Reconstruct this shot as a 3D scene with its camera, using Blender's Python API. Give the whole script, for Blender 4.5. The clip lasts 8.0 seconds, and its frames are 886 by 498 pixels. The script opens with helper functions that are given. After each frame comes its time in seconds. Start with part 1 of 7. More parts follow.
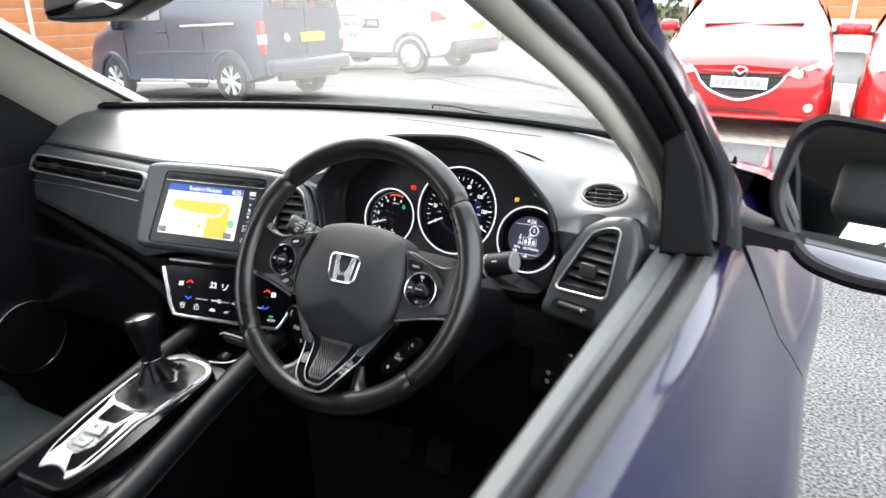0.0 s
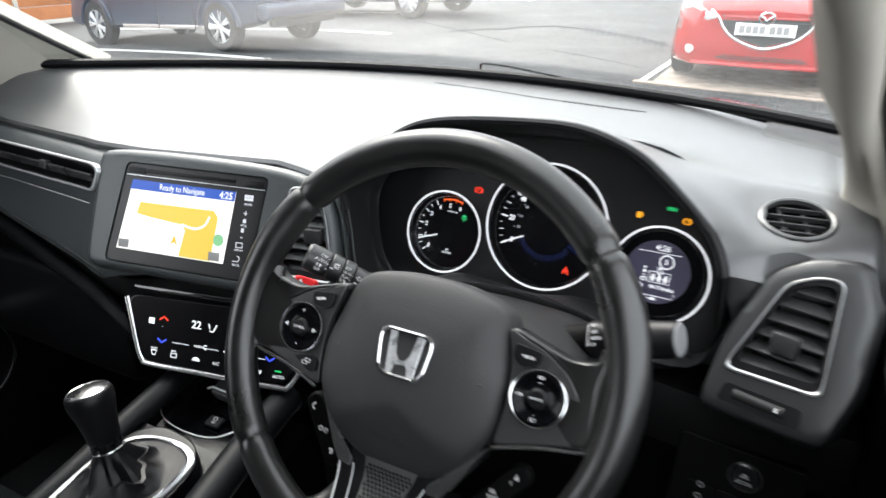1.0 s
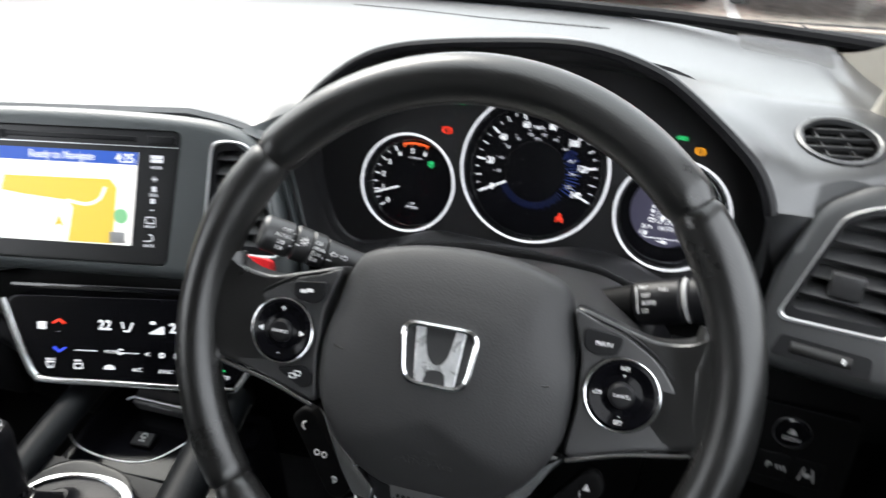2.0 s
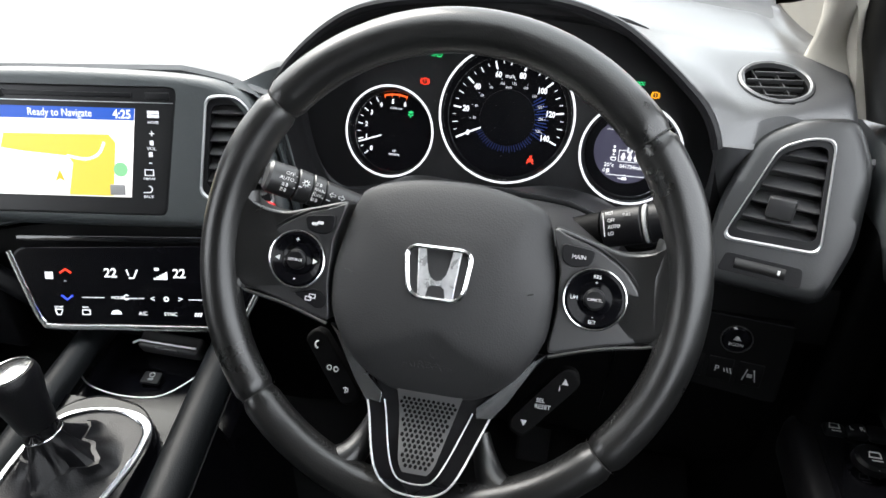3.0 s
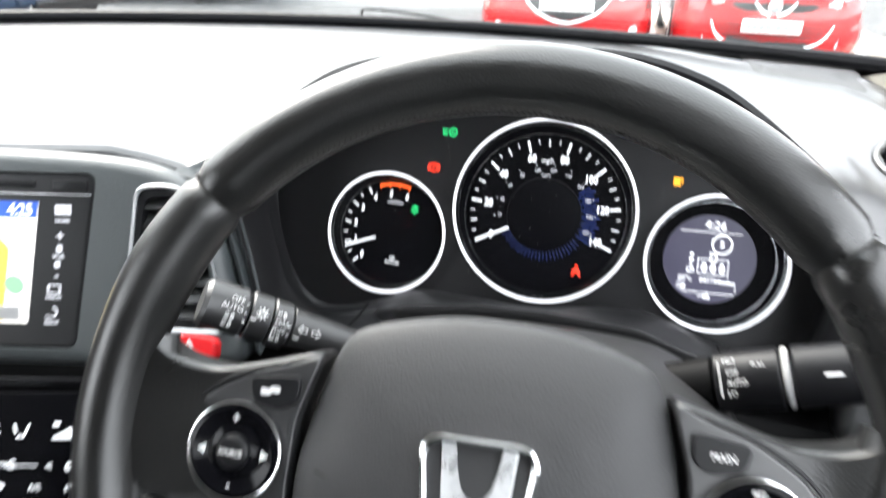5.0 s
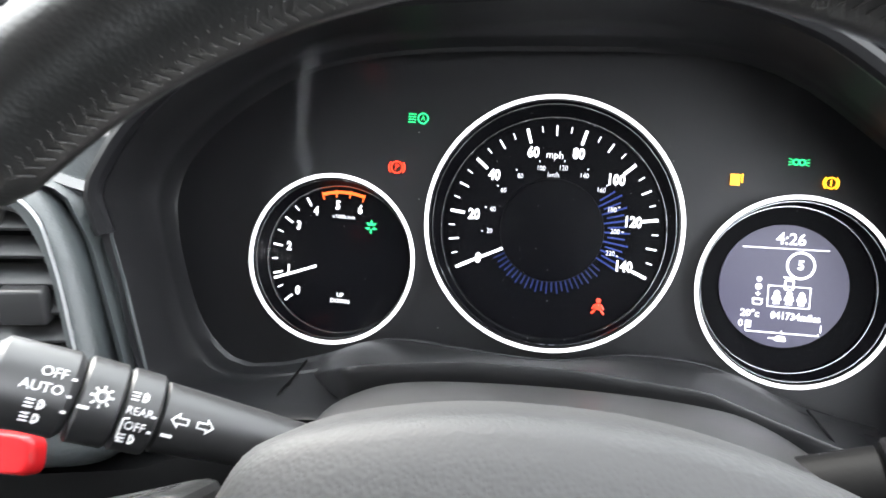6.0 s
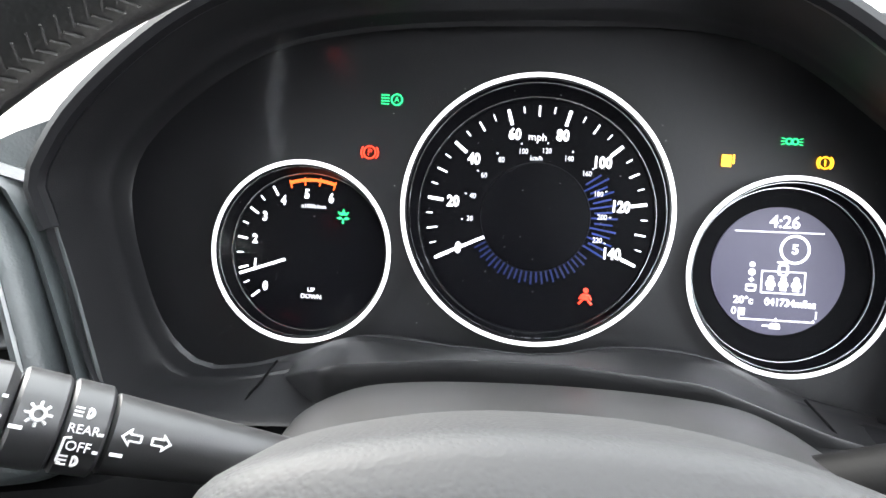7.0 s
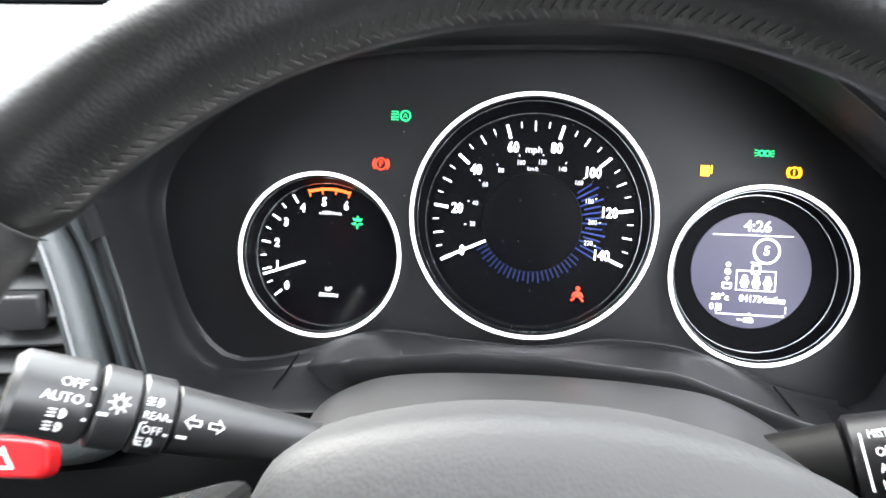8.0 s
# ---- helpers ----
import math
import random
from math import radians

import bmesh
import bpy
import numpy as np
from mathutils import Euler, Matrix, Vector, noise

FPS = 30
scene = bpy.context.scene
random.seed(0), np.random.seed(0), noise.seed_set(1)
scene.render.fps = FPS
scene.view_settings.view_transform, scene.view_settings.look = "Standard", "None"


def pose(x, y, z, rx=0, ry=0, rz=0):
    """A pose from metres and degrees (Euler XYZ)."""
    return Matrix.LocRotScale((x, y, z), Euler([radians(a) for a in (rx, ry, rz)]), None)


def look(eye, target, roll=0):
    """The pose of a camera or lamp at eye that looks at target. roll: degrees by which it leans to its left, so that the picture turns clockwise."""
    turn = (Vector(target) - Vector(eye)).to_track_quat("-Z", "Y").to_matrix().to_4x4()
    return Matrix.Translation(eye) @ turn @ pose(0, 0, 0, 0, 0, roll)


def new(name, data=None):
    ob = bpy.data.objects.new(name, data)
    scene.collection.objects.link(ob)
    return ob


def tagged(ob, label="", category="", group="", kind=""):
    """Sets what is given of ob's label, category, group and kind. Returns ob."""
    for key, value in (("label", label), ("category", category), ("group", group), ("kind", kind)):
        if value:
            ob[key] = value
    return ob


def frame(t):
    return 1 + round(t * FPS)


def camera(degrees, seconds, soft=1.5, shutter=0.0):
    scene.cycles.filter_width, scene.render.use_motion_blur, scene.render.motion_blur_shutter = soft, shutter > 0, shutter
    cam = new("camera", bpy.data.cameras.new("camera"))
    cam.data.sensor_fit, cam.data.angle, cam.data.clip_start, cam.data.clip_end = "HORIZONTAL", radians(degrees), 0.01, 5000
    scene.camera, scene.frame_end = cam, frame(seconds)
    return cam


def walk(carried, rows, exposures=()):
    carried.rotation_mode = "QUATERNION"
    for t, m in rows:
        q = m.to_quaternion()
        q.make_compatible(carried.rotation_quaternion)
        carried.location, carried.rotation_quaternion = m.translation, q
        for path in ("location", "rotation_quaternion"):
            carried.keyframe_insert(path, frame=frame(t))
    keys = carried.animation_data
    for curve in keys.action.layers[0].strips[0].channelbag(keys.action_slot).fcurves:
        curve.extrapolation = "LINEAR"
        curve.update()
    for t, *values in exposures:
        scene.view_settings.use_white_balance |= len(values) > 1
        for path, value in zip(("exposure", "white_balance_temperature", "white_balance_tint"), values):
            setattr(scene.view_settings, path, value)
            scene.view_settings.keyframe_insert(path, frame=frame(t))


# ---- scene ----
cam = camera(66.0, 8.0, shutter=0.5)
PATH = [
    (0, (0.144, 0.139, 1.397), (-0.729, 1.798, 0.7), 0.3),
    (0.5, (0.021, 0.31, 1.385), (-0.832, 1.953, 0.629), 0.4),
    (1, (-0.116, 0.413, 1.364), (-0.947, 2.031, 0.531), 0.5),
    (1.5, (-0.219, 0.487, 1.346), (-0.978, 2.095, 0.43), 0.5),
    (2, (-0.261, 0.492, 1.325), (-0.725, 2.162, 0.328), 0.8),
    (2.2, (-0.264, 0.474, 1.33), (-0.634, 2.144, 0.294), 0.5),
    (3.5, (-0.271, 0.419, 1.34), (-0.597, 2.053, 0.234), 1.1),
    (4, (-0.274, 0.435, 1.331), (-0.596, 2.056, 0.205), 1.2),
    (4.5, (-0.299, 0.506, 1.308), (-0.624, 2.162, 0.235), 1.2),
    (5, (-0.327, 0.599, 1.266), (-0.659, 2.375, 0.409), 1.4),
    (5.2, (-0.342, 0.635, 1.246), (-0.648, 2.463, 0.495), 1.6),
    (6.3, (-0.3650, 0.7548, 1.1832), (-0.5418, 2.6000, 0.4320), 2.03),
    (6.5, (-0.3684, 0.7584, 1.1802), (-0.5173, 2.6039, 0.4245), 2.09),
    (7, (-0.3680, 0.7597, 1.1825), (-0.4900, 2.6020, 0.4140), 1.94),
    (7.5, (-0.3695, 0.7593, 1.1845), (-0.4664, 2.6014, 0.4122), 2.06),
    (8, (-0.3690, 0.7278, 1.2068), (-0.4910, 2.5537, 0.3999), 1.60),
]
walk(cam, [(t, look(eye, target, roll)) for t, eye, target, roll in PATH], [(0, 2.05), (0.5, 1.95), (1.5, 1.78), (2.2, 2.05), (3.5, 2.42), (4, 2.9), (4.5, 3.1), (5.2, 2.6), (6.3, 3.4), (7.5, 3.32), (8, 3.6)])

# ---- light ----
SUN_AZ, SUN_EL = -50.0, 48.0
world = bpy.data.worlds.new("overcast_sky")
world.use_nodes = True
scene.world = world
wn, wl = world.node_tree.nodes, world.node_tree.links
sky = wn.new("ShaderNodeTexSky")
sky.sky_type, sky.sun_disc = "NISHITA", False
sky.sun_elevation, sky.sun_rotation = radians(SUN_EL), radians(SUN_AZ)
sky.air_density, sky.dust_density, sky.ozone_density = 1.0, 6.0, 1.0
haze = wn.new("ShaderNodeMixRGB")
haze.inputs["Fac"].default_value = 0.8
haze.inputs["Color2"].default_value = (9.3, 9.6, 9.9, 1)
wl.new(sky.outputs["Color"], haze.inputs["Color1"])
wl.new(haze.outputs["Color"], wn["Background"].inputs["Color"])
wn["Background"].inputs["Strength"].default_value = 0.14
sun_data = bpy.data.lights.new("sun", "SUN")
sun_data.energy, sun_data.angle, sun_data.color = 1.3, radians(30), (1.0, 0.97, 0.92)
sun = new("sun", sun_data)
sun.matrix_world = look((0, 0, 30), Vector((0, 0, 30)) - Vector((math.sin(radians(SUN_AZ)) * math.cos(radians(SUN_EL)),
                                                                 math.cos(radians(SUN_AZ)) * math.cos(radians(SUN_EL)), math.sin(radians(SUN_EL)))))


# ---- materials ----
def mat(name, color, rough=0.5, metal=0.0, grain=0.0, grain_bump=0.0, var=0.0, var_scale=6.0, coat=0.0, spec=0.5,
        emit=0.0, cell=False, flake=0.0):
    """A surface: base colour with blotches (var), fine grain as relief, worn gloss."""
    m = bpy.data.materials.new(name)
    m.use_nodes = True
    nt = m.node_tree
    b = nt.nodes["Principled BSDF"]
    b.inputs["Base Color"].default_value = (*color, 1)
    b.inputs["Roughness"].default_value = rough
    b.inputs["Metallic"].default_value = metal
    b.inputs["Specular IOR Level"].default_value = spec
    b.inputs["Coat Weight"].default_value = coat
    b.inputs["Coat Roughness"].default_value = 0.04
    if emit:
        b.inputs["Emission Color"].default_value = (*color, 1)
        b.inputs["Emission Strength"].default_value = emit
    co = nt.nodes.new("ShaderNodeTexCoord")
    if var:
        n = nt.nodes.new("ShaderNodeTexNoise")
        n.inputs["Scale"].default_value, n.inputs["Detail"].default_value, n.inputs["Roughness"].default_value = var_scale, 7, 0.65
        nt.links.new(co.outputs["Object"], n.inputs["Vector"])
        r = nt.nodes.new("ShaderNodeMapRange")
        r.inputs["From Min"].default_value, r.inputs["From Max"].default_value = 0.3, 0.7
        r.inputs["To Min"].default_value, r.inputs["To Max"].default_value = 1 - var, 1 + var
        nt.links.new(n.outputs["Fac"], r.inputs["Value"])
        mul = nt.nodes.new("ShaderNodeVectorMath")
        mul.operation = "SCALE"
        mul.inputs[0].default_value = color
        nt.links.new(r.outputs["Result"], mul.inputs["Scale"])
        nt.links.new(mul.outputs["Vector"], b.inputs["Base Color"])
        rr = nt.nodes.new("ShaderNodeMapRange")
        rr.inputs["From Min"].default_value, rr.inputs["From Max"].default_value = 0.3, 0.7
        rr.inputs["To Min"].default_value, rr.inputs["To Max"].default_value = max(0.02, rough - 0.25 * var), min(1, rough + 0.25 * var)
        nt.links.new(n.outputs["Fac"], rr.inputs["Value"])
        nt.links.new(rr.outputs["Result"], b.inputs["Roughness"])
    if grain:
        if cell:
            g = nt.nodes.new("ShaderNodeTexVoronoi")
            g.inputs["Scale"].default_value = grain
            g.feature = "SMOOTH_F1"
            out = g.outputs["Distance"]
        else:
            g = nt.nodes.new("ShaderNodeTexNoise")
            g.inputs["Scale"].default_value, g.inputs["Detail"].default_value = grain, 4
            out = g.outputs["Fac"]
        nt.links.new(co.outputs["Object"], g.inputs["Vector"])
        bp = nt.nodes.new("ShaderNodeBump")
        bp.inputs["Strength"].default_value, bp.inputs["Distance"].default_value = grain_bump, 0.6 / grain
        nt.links.new(out, bp.inputs["Height"])
        nt.links.new(bp.outputs["Normal"], b.inputs["Normal"])
    return m


def glass_mat(name, tint=(1, 1, 1), rough=0.0, gloss=0.05, edge=0.8):
    m = bpy.data.materials.new(name)
    m.use_nodes = True
    nt = m.node_tree
    nt.nodes.remove(nt.nodes["Principled BSDF"])
    t = nt.nodes.new("ShaderNodeBsdfTransparent")
    t.inputs["Color"].default_value = (*tint, 1)
    g = nt.nodes.new("ShaderNodeBsdfGlossy")
    g.inputs["Roughness"].default_value = rough
    f = nt.nodes.new("ShaderNodeLayerWeight")
    f.inputs["Blend"].default_value = 0.5
    power = nt.nodes.new("ShaderNodeMath")
    power.operation = "POWER"
    power.inputs[1].default_value = 5.0
    nt.links.new(f.outputs["Facing"], power.inputs[0])
    scale = nt.nodes.new("ShaderNodeMath")
    scale.operation = "MULTIPLY_ADD"
    scale.inputs[1].default_value, scale.inputs[2].default_value = edge, gloss
    nt.links.new(power.outputs["Value"], scale.inputs[0])
    mix = nt.nodes.new("ShaderNodeMixShader")
    nt.links.new(scale.outputs["Value"], mix.inputs["Fac"])
    nt.links.new(t.outputs["BSDF"], mix.inputs[1])
    nt.links.new(g.outputs["BSDF"], mix.inputs[2])
    nt.links.new(mix.outputs["Shader"], nt.nodes["Material Output"].inputs["Surface"])
    return m


LIT = 0.30


def glow(name, color, strength):
    m = bpy.data.materials.new(name)
    m.use_nodes = True
    b = m.node_tree.nodes["Principled BSDF"]
    b.inputs["Base Color"].default_value = (*[0.3 * c for c in color], 1)
    b.inputs["Roughness"].default_value = 0.4
    b.inputs["Emission Color"].default_value = (*color, 1)
    b.inputs["Emission Strength"].default_value = strength * LIT
    return m


SOFT = mat("soft_touch_plastic", (0.060, 0.061, 0.063), 0.33, spec=1.0, grain=900, grain_bump=0.25, var=0.10, var_scale=9, cell=True)
FASCIA = mat("stitched_fascia_leather", (0.044, 0.050, 0.052), 0.42, spec=0.7, grain=700, grain_bump=0.22, var=0.12, cell=True)
# Darker and glossier than the fascia skin, for the driver's vent pod.
PODSKIN = mat("darker_grained_pod_skin", (0.016, 0.017, 0.018), 0.40, spec=0.75, grain=900, grain_bump=0.10, var=0.12, cell=True)
HARD = mat("hard_black_plastic", (0.005, 0.005, 0.006), 0.42, spec=0.26, grain=1200, grain_bump=0.10, var=0.15, cell=True)
BOWL = mat("matt_black_binnacle_plastic", (0.008, 0.008, 0.009), 0.45, spec=0.42, grain=1200, grain_bump=0.2, var=0.1)
LEATHER = mat("black_wheel_leather", (0.006, 0.006, 0.006), 0.32, spec=0.7, grain=1000, grain_bump=0.16, var=0.3, var_scale=20, cell=True)
PAD = mat("grained_airbag_cover", (0.024, 0.024, 0.025), 0.57, spec=0.48, grain=900, grain_bump=0.2, var=0.12, cell=True)
# Shade in the footwell and other dark places is put into this black.
DEEP = mat("shade_black_plastic", (0.0028, 0.0028, 0.003), 0.6, spec=0.10, grain=900, grain_bump=0.1, var=0.2)
TRIMBLACK = mat("fine_grained_black_trim", (0.012, 0.012, 0.013), 0.42, spec=0.55, grain=1600, grain_bump=0.15, var=0.1, cell=True)
CAPGREY = mat("pale_grey_stalk_cap", (0.15, 0.15, 0.155), 0.55, var=0.08, var_scale=60)
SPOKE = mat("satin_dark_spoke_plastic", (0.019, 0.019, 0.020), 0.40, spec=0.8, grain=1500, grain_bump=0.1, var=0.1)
SEAT = mat("black_seat_leather", (0.026, 0.032, 0.033), 0.42, spec=0.6, grain=500, grain_bump=0.3, var=0.15, cell=True)
GLOSS = mat("piano_black", (0.004, 0.004, 0.005), 0.06, coat=0.6, var=0.15, var_scale=30)
CHROME = mat("bright_chrome", (0.88, 0.89, 0.90), 0.16, 1.0, var=0.05, var_scale=60)
SATIN = mat("satin_silver_trim", (0.74, 0.75, 0.76), 0.38, 1.0, grain=1500, grain_bump=0.03, var=0.06)
THREAD = mat("grey_thread", (0.033, 0.032, 0.031), 0.8, var=0.2, var_scale=300)
PILLAR = mat("beige_pillar_cloth", (0.38, 0.36, 0.315), 0.9, grain=900, grain_bump=0.3, var=0.06)
HEADLINER = mat("pale_headliner_cloth", (0.46, 0.44, 0.40), 0.95, grain=700, grain_bump=0.3, var=0.05)
RUBBER = mat("black_weather_rubber", (0.013, 0.013, 0.013), 0.5, grain=300, grain_bump=0.1, var=0.25, var_scale=14)
GAITER = mat("soft_black_gaiter_leather", (0.004, 0.004, 0.005), 0.38, spec=0.27, grain=700, grain_bump=0.2, var=0.2, var_scale=20, cell=True)
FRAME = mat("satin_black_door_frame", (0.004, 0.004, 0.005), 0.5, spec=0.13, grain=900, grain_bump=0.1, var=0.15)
RAIL = mat("stitched_console_leather", (0.006, 0.007, 0.008), 0.46, spec=0.22, grain=700, grain_bump=0.22, var=0.12, cell=True)
SMOKED = mat("smoked_silver_trim", (0.36, 0.37, 0.38), 0.26, 1.0, grain=1500, grain_bump=0.03, var=0.08)
SILVER = mat("bright_silver_paint", (0.52, 0.53, 0.54), 0.34, 0.55, grain=1500, grain_bump=0.03, var=0.05)
FIGURE = mat("rippled_chrome", (0.72, 0.73, 0.74), 0.30, 0.55, grain=260, grain_bump=0.10, var=0.25, var_scale=70)
BEZEL = mat("black_screen_glass", (0.008, 0.008, 0.009), 0.34, spec=0.4, var=0.12, var_scale=20)
# Lighter than the wiper stalk's black: haze over the indicator stalk is put in.
STALKSKIN = mat("hazed_black_stalk_plastic", (0.020, 0.020, 0.021), 0.40, spec=0.7, grain=1400, grain_bump=0.06, var=0.1)
PIANO = mat("smoked_piano_black", (0.003, 0.003, 0.004), 0.14, spec=0.13, var=0.15, var_scale=30)
SLATE = mat("perforated_grey_plastic", (0.055, 0.055, 0.056), 0.45, grain=1500, grain_bump=0.1, var=0.1)
CARPET = mat("black_carpet", (0.006, 0.006, 0.007), 0.95, grain=500, grain_bump=0.6, var=0.25)
BLUE = mat("deep_blue_metallic_paint", (0.005, 0.005, 0.028), 0.14, 0.0, spec=0.25, coat=0.22, var=0.08, var_scale=3)
VANBLUE = mat("dull_navy_van_paint", (0.016, 0.032, 0.066), 0.32, 0.05, coat=0.6, var=0.12, var_scale=2)
RED = mat("bright_red_car_paint", (0.48, 0.012, 0.014), 0.2, 0.1, coat=1.0, var=0.05, var_scale=3)
WHITE = mat("white_car_paint", (0.78, 0.78, 0.78), 0.2, coat=1.0, var=0.03, var_scale=3)
DARKTRIM = mat("unpainted_grey_car_plastic", (0.03, 0.031, 0.032), 0.6, grain=200, grain_bump=0.2, var=0.2)
TYRE = mat("tyre_rubber", (0.022, 0.022, 0.022), 0.8, grain=60, grain_bump=0.3, var=0.25)
ALLOY = mat("silver_alloy_wheel", (0.62, 0.63, 0.64), 0.3, 0.8, var=0.1, var_scale=12)
CARGLASS = mat("dark_car_window", (0.03, 0.035, 0.036), 0.04, spec=1.0, coat=1.0, var=0.2, var_scale=3)
LAMP = mat("clear_headlamp", (0.75, 0.76, 0.78), 0.08, 0.3, coat=1.0, var=0.2, var_scale=18)
REDLAMP = mat("red_tail_lamp", (0.55, 0.03, 0.03), 0.12, coat=1.0, var=0.1, var_scale=20)
PLATEY = mat("yellow_number_plate", (0.75, 0.55, 0.03), 0.35, var=0.05)
PLATEW = mat("white_number_plate", (0.8, 0.8, 0.78), 0.35, var=0.05)
INK = mat("dark_print", (0.02, 0.02, 0.02), 0.6, var=0.2, var_scale=50)
PRINT = mat("white_switch_print", (0.75, 0.75, 0.75), 0.6, var=0.05)
PALE = mat("pale_grey_print", (0.32, 0.32, 0.32), 0.6, var=0.05)
MIRROR = mat("mirror_glass", (0.88, 0.89, 0.9), 0.015, 1.0)
REDPLASTIC = mat("red_hazard_plastic", (0.65, 0.015, 0.02), 0.3, var=0.05)
GLASS = glass_mat("windscreen_glass", (0.95, 0.98, 0.97), gloss=0.23)
LENS = glass_mat("instrument_lens", (0.96, 0.96, 0.97), gloss=0.006, edge=0.02)
G_LIMIT = glow("lit_orange_red_arc", (1.0, 0.13, 0.02), 1.1)
G_WHITE = glow("lit_white_print", (0.93, 0.96, 1.0), 1.0)
G_RING = glow("lit_white_dial_ring", (0.93, 0.95, 1.0), 0.95)
G_SOFT = glow("dim_white_print", (0.9, 0.93, 1.0), 0.7)
G_RED = glow("lit_red_symbol", (1.0, 0.05, 0.02), 1.1)
G_AMBER = glow("lit_amber_symbol", (1.0, 0.42, 0.02), 1.1)
G_GREEN = glow("lit_green_symbol", (0.03, 0.75, 0.22), 0.9)
G_BLUE = glow("lit_blue_rays", (0.015, 0.06, 0.40), 0.14)
G_BLUEDIM = glow("faint_blue_rays", (0.012, 0.04, 0.26), 0.03)
G_ARROW = glow("lit_blue_symbol", (0.05, 0.10, 1.0), 1.0)
G_DISP = glow("violet_grey_display", (0.16, 0.15, 0.26), 0.10)
G_HEAD = glow("blue_screen_header", (0.02, 0.11, 0.58), 0.65)
G_MAP = glow("white_map_ground", (0.98, 0.97, 0.93), 1.05)
G_LAND = glow("yellow_map_land", (0.95, 0.67, 0.09), 0.72)
G_GREENDOT = glow("green_map_button", (0.25, 0.6, 0.3), 0.8)


# ---- builders ----
def bm_new():
    return bmesh.new()


def finish(bm, name, material, angle=35):
    bmesh.ops.recalc_face_normals(bm, faces=bm.faces)
    me = bpy.data.meshes.new(name)
    bm.to_mesh(me)
    bm.free()
    me.materials.append(material)
    for p in me.polygons:
        p.use_smooth = True
    me.set_sharp_from_angle(angle=radians(angle))
    return me


def part(name, bm, material, parent, label="", m=None, angle=35):
    """Links a bmesh as one mesh object under a thing or a part."""
    ob = new(name, finish(bm, name, material, angle))
    ob.parent = parent
    if m is not None:
        ob.matrix_basis = m
    if label:
        ob["label"] = label
    return ob


def thing(name, m, label, category, group="", kind=""):
    ob = new(name)
    ob.empty_display_size = 0.05
    ob.matrix_basis = m
    return tagged(ob, label, category, group, kind)


def solid(name, bm, material, label, category, group="", kind="", m=None, angle=35):
    ob = new(name, finish(bm, name, material, angle))
    if m is not None:
        ob.matrix_basis = m
    return tagged(ob, label, category, group, kind)


def mm(*pts):
    return [(x / 1000, y / 1000) for x, y in pts]


def rounded(pts, r, n=5):
    """The outline with its corners rounded by radius r."""
    out, k = [], len(pts)
    for i in range(k):
        p, a, b = Vector(pts[i]), Vector(pts[i - 1]), Vector(pts[(i + 1) % k])
        u, v = (a - p), (b - p)
        d = min(r, u.length * 0.45, v.length * 0.45)
        s, e = p + u.normalized() * d, p + v.normalized() * d
        for j in range(n + 1):
            t = j / n
            out.append(tuple((1 - t) ** 2 * s + 2 * t * (1 - t) * p + t * t * e))
    return out


def smooth_line(pts, n=6, closed=False):
    """Catmull-Rom through the points."""
    P, out = [Vector(p) for p in pts], []
    k = len(P)
    for i in range(k if closed else k - 1):
        if closed:
            a, b, c, d = P[i - 1], P[i], P[(i + 1) % k], P[(i + 2) % k]
        else:
            a, b, c, d = P[max(i - 1, 0)], P[i], P[i + 1], P[min(i + 2, k - 1)]
        for j in range(n):
            t = j / n
            out.append(0.5 * (2 * b + (c - a) * t + (2 * a - 5 * b + 4 * c - d) * t * t + (3 * b - a - 3 * c + d) * t ** 3))
    if not closed:
        out.append(P[-1])
    return out


def resample(pts, n):
    """n points spaced evenly along a closed outline."""
    P = [Vector(p) for p in pts]
    P.append(P[0])
    L = [0.0]
    for a, b in zip(P, P[1:]):
        L.append(L[-1] + (b - a).length)
    out, j = [], 0
    for i in range(n):
        s = L[-1] * i / n
        while L[j + 1] < s:
            j += 1
        t = (s - L[j]) / max(L[j + 1] - L[j], 1e-9)
        out.append(P[j].lerp(P[j + 1], t))
    return out


def loft(rows, close_u=False, close_v=False, cap=False, bm=None):
    """A skin over rows of points."""
    bm = bm or bm_new()
    V = [[bm.verts.new(Vector(p).to_3d() if len(p) == 2 else p) for p in row] for row in rows]
    nr, nc = len(V), len(V[0])
    for i in range(nr if close_v else nr - 1):
        for j in range(nc if close_u else nc - 1):
            a, b, c, d = V[i][j], V[i][(j + 1) % nc], V[(i + 1) % nr][(j + 1) % nc], V[(i + 1) % nr][j]
            bm.faces.new((a, b, c, d))
    if cap:
        bm.faces.new(V[0][::-1])
        bm.faces.new(V[-1])
    return bm


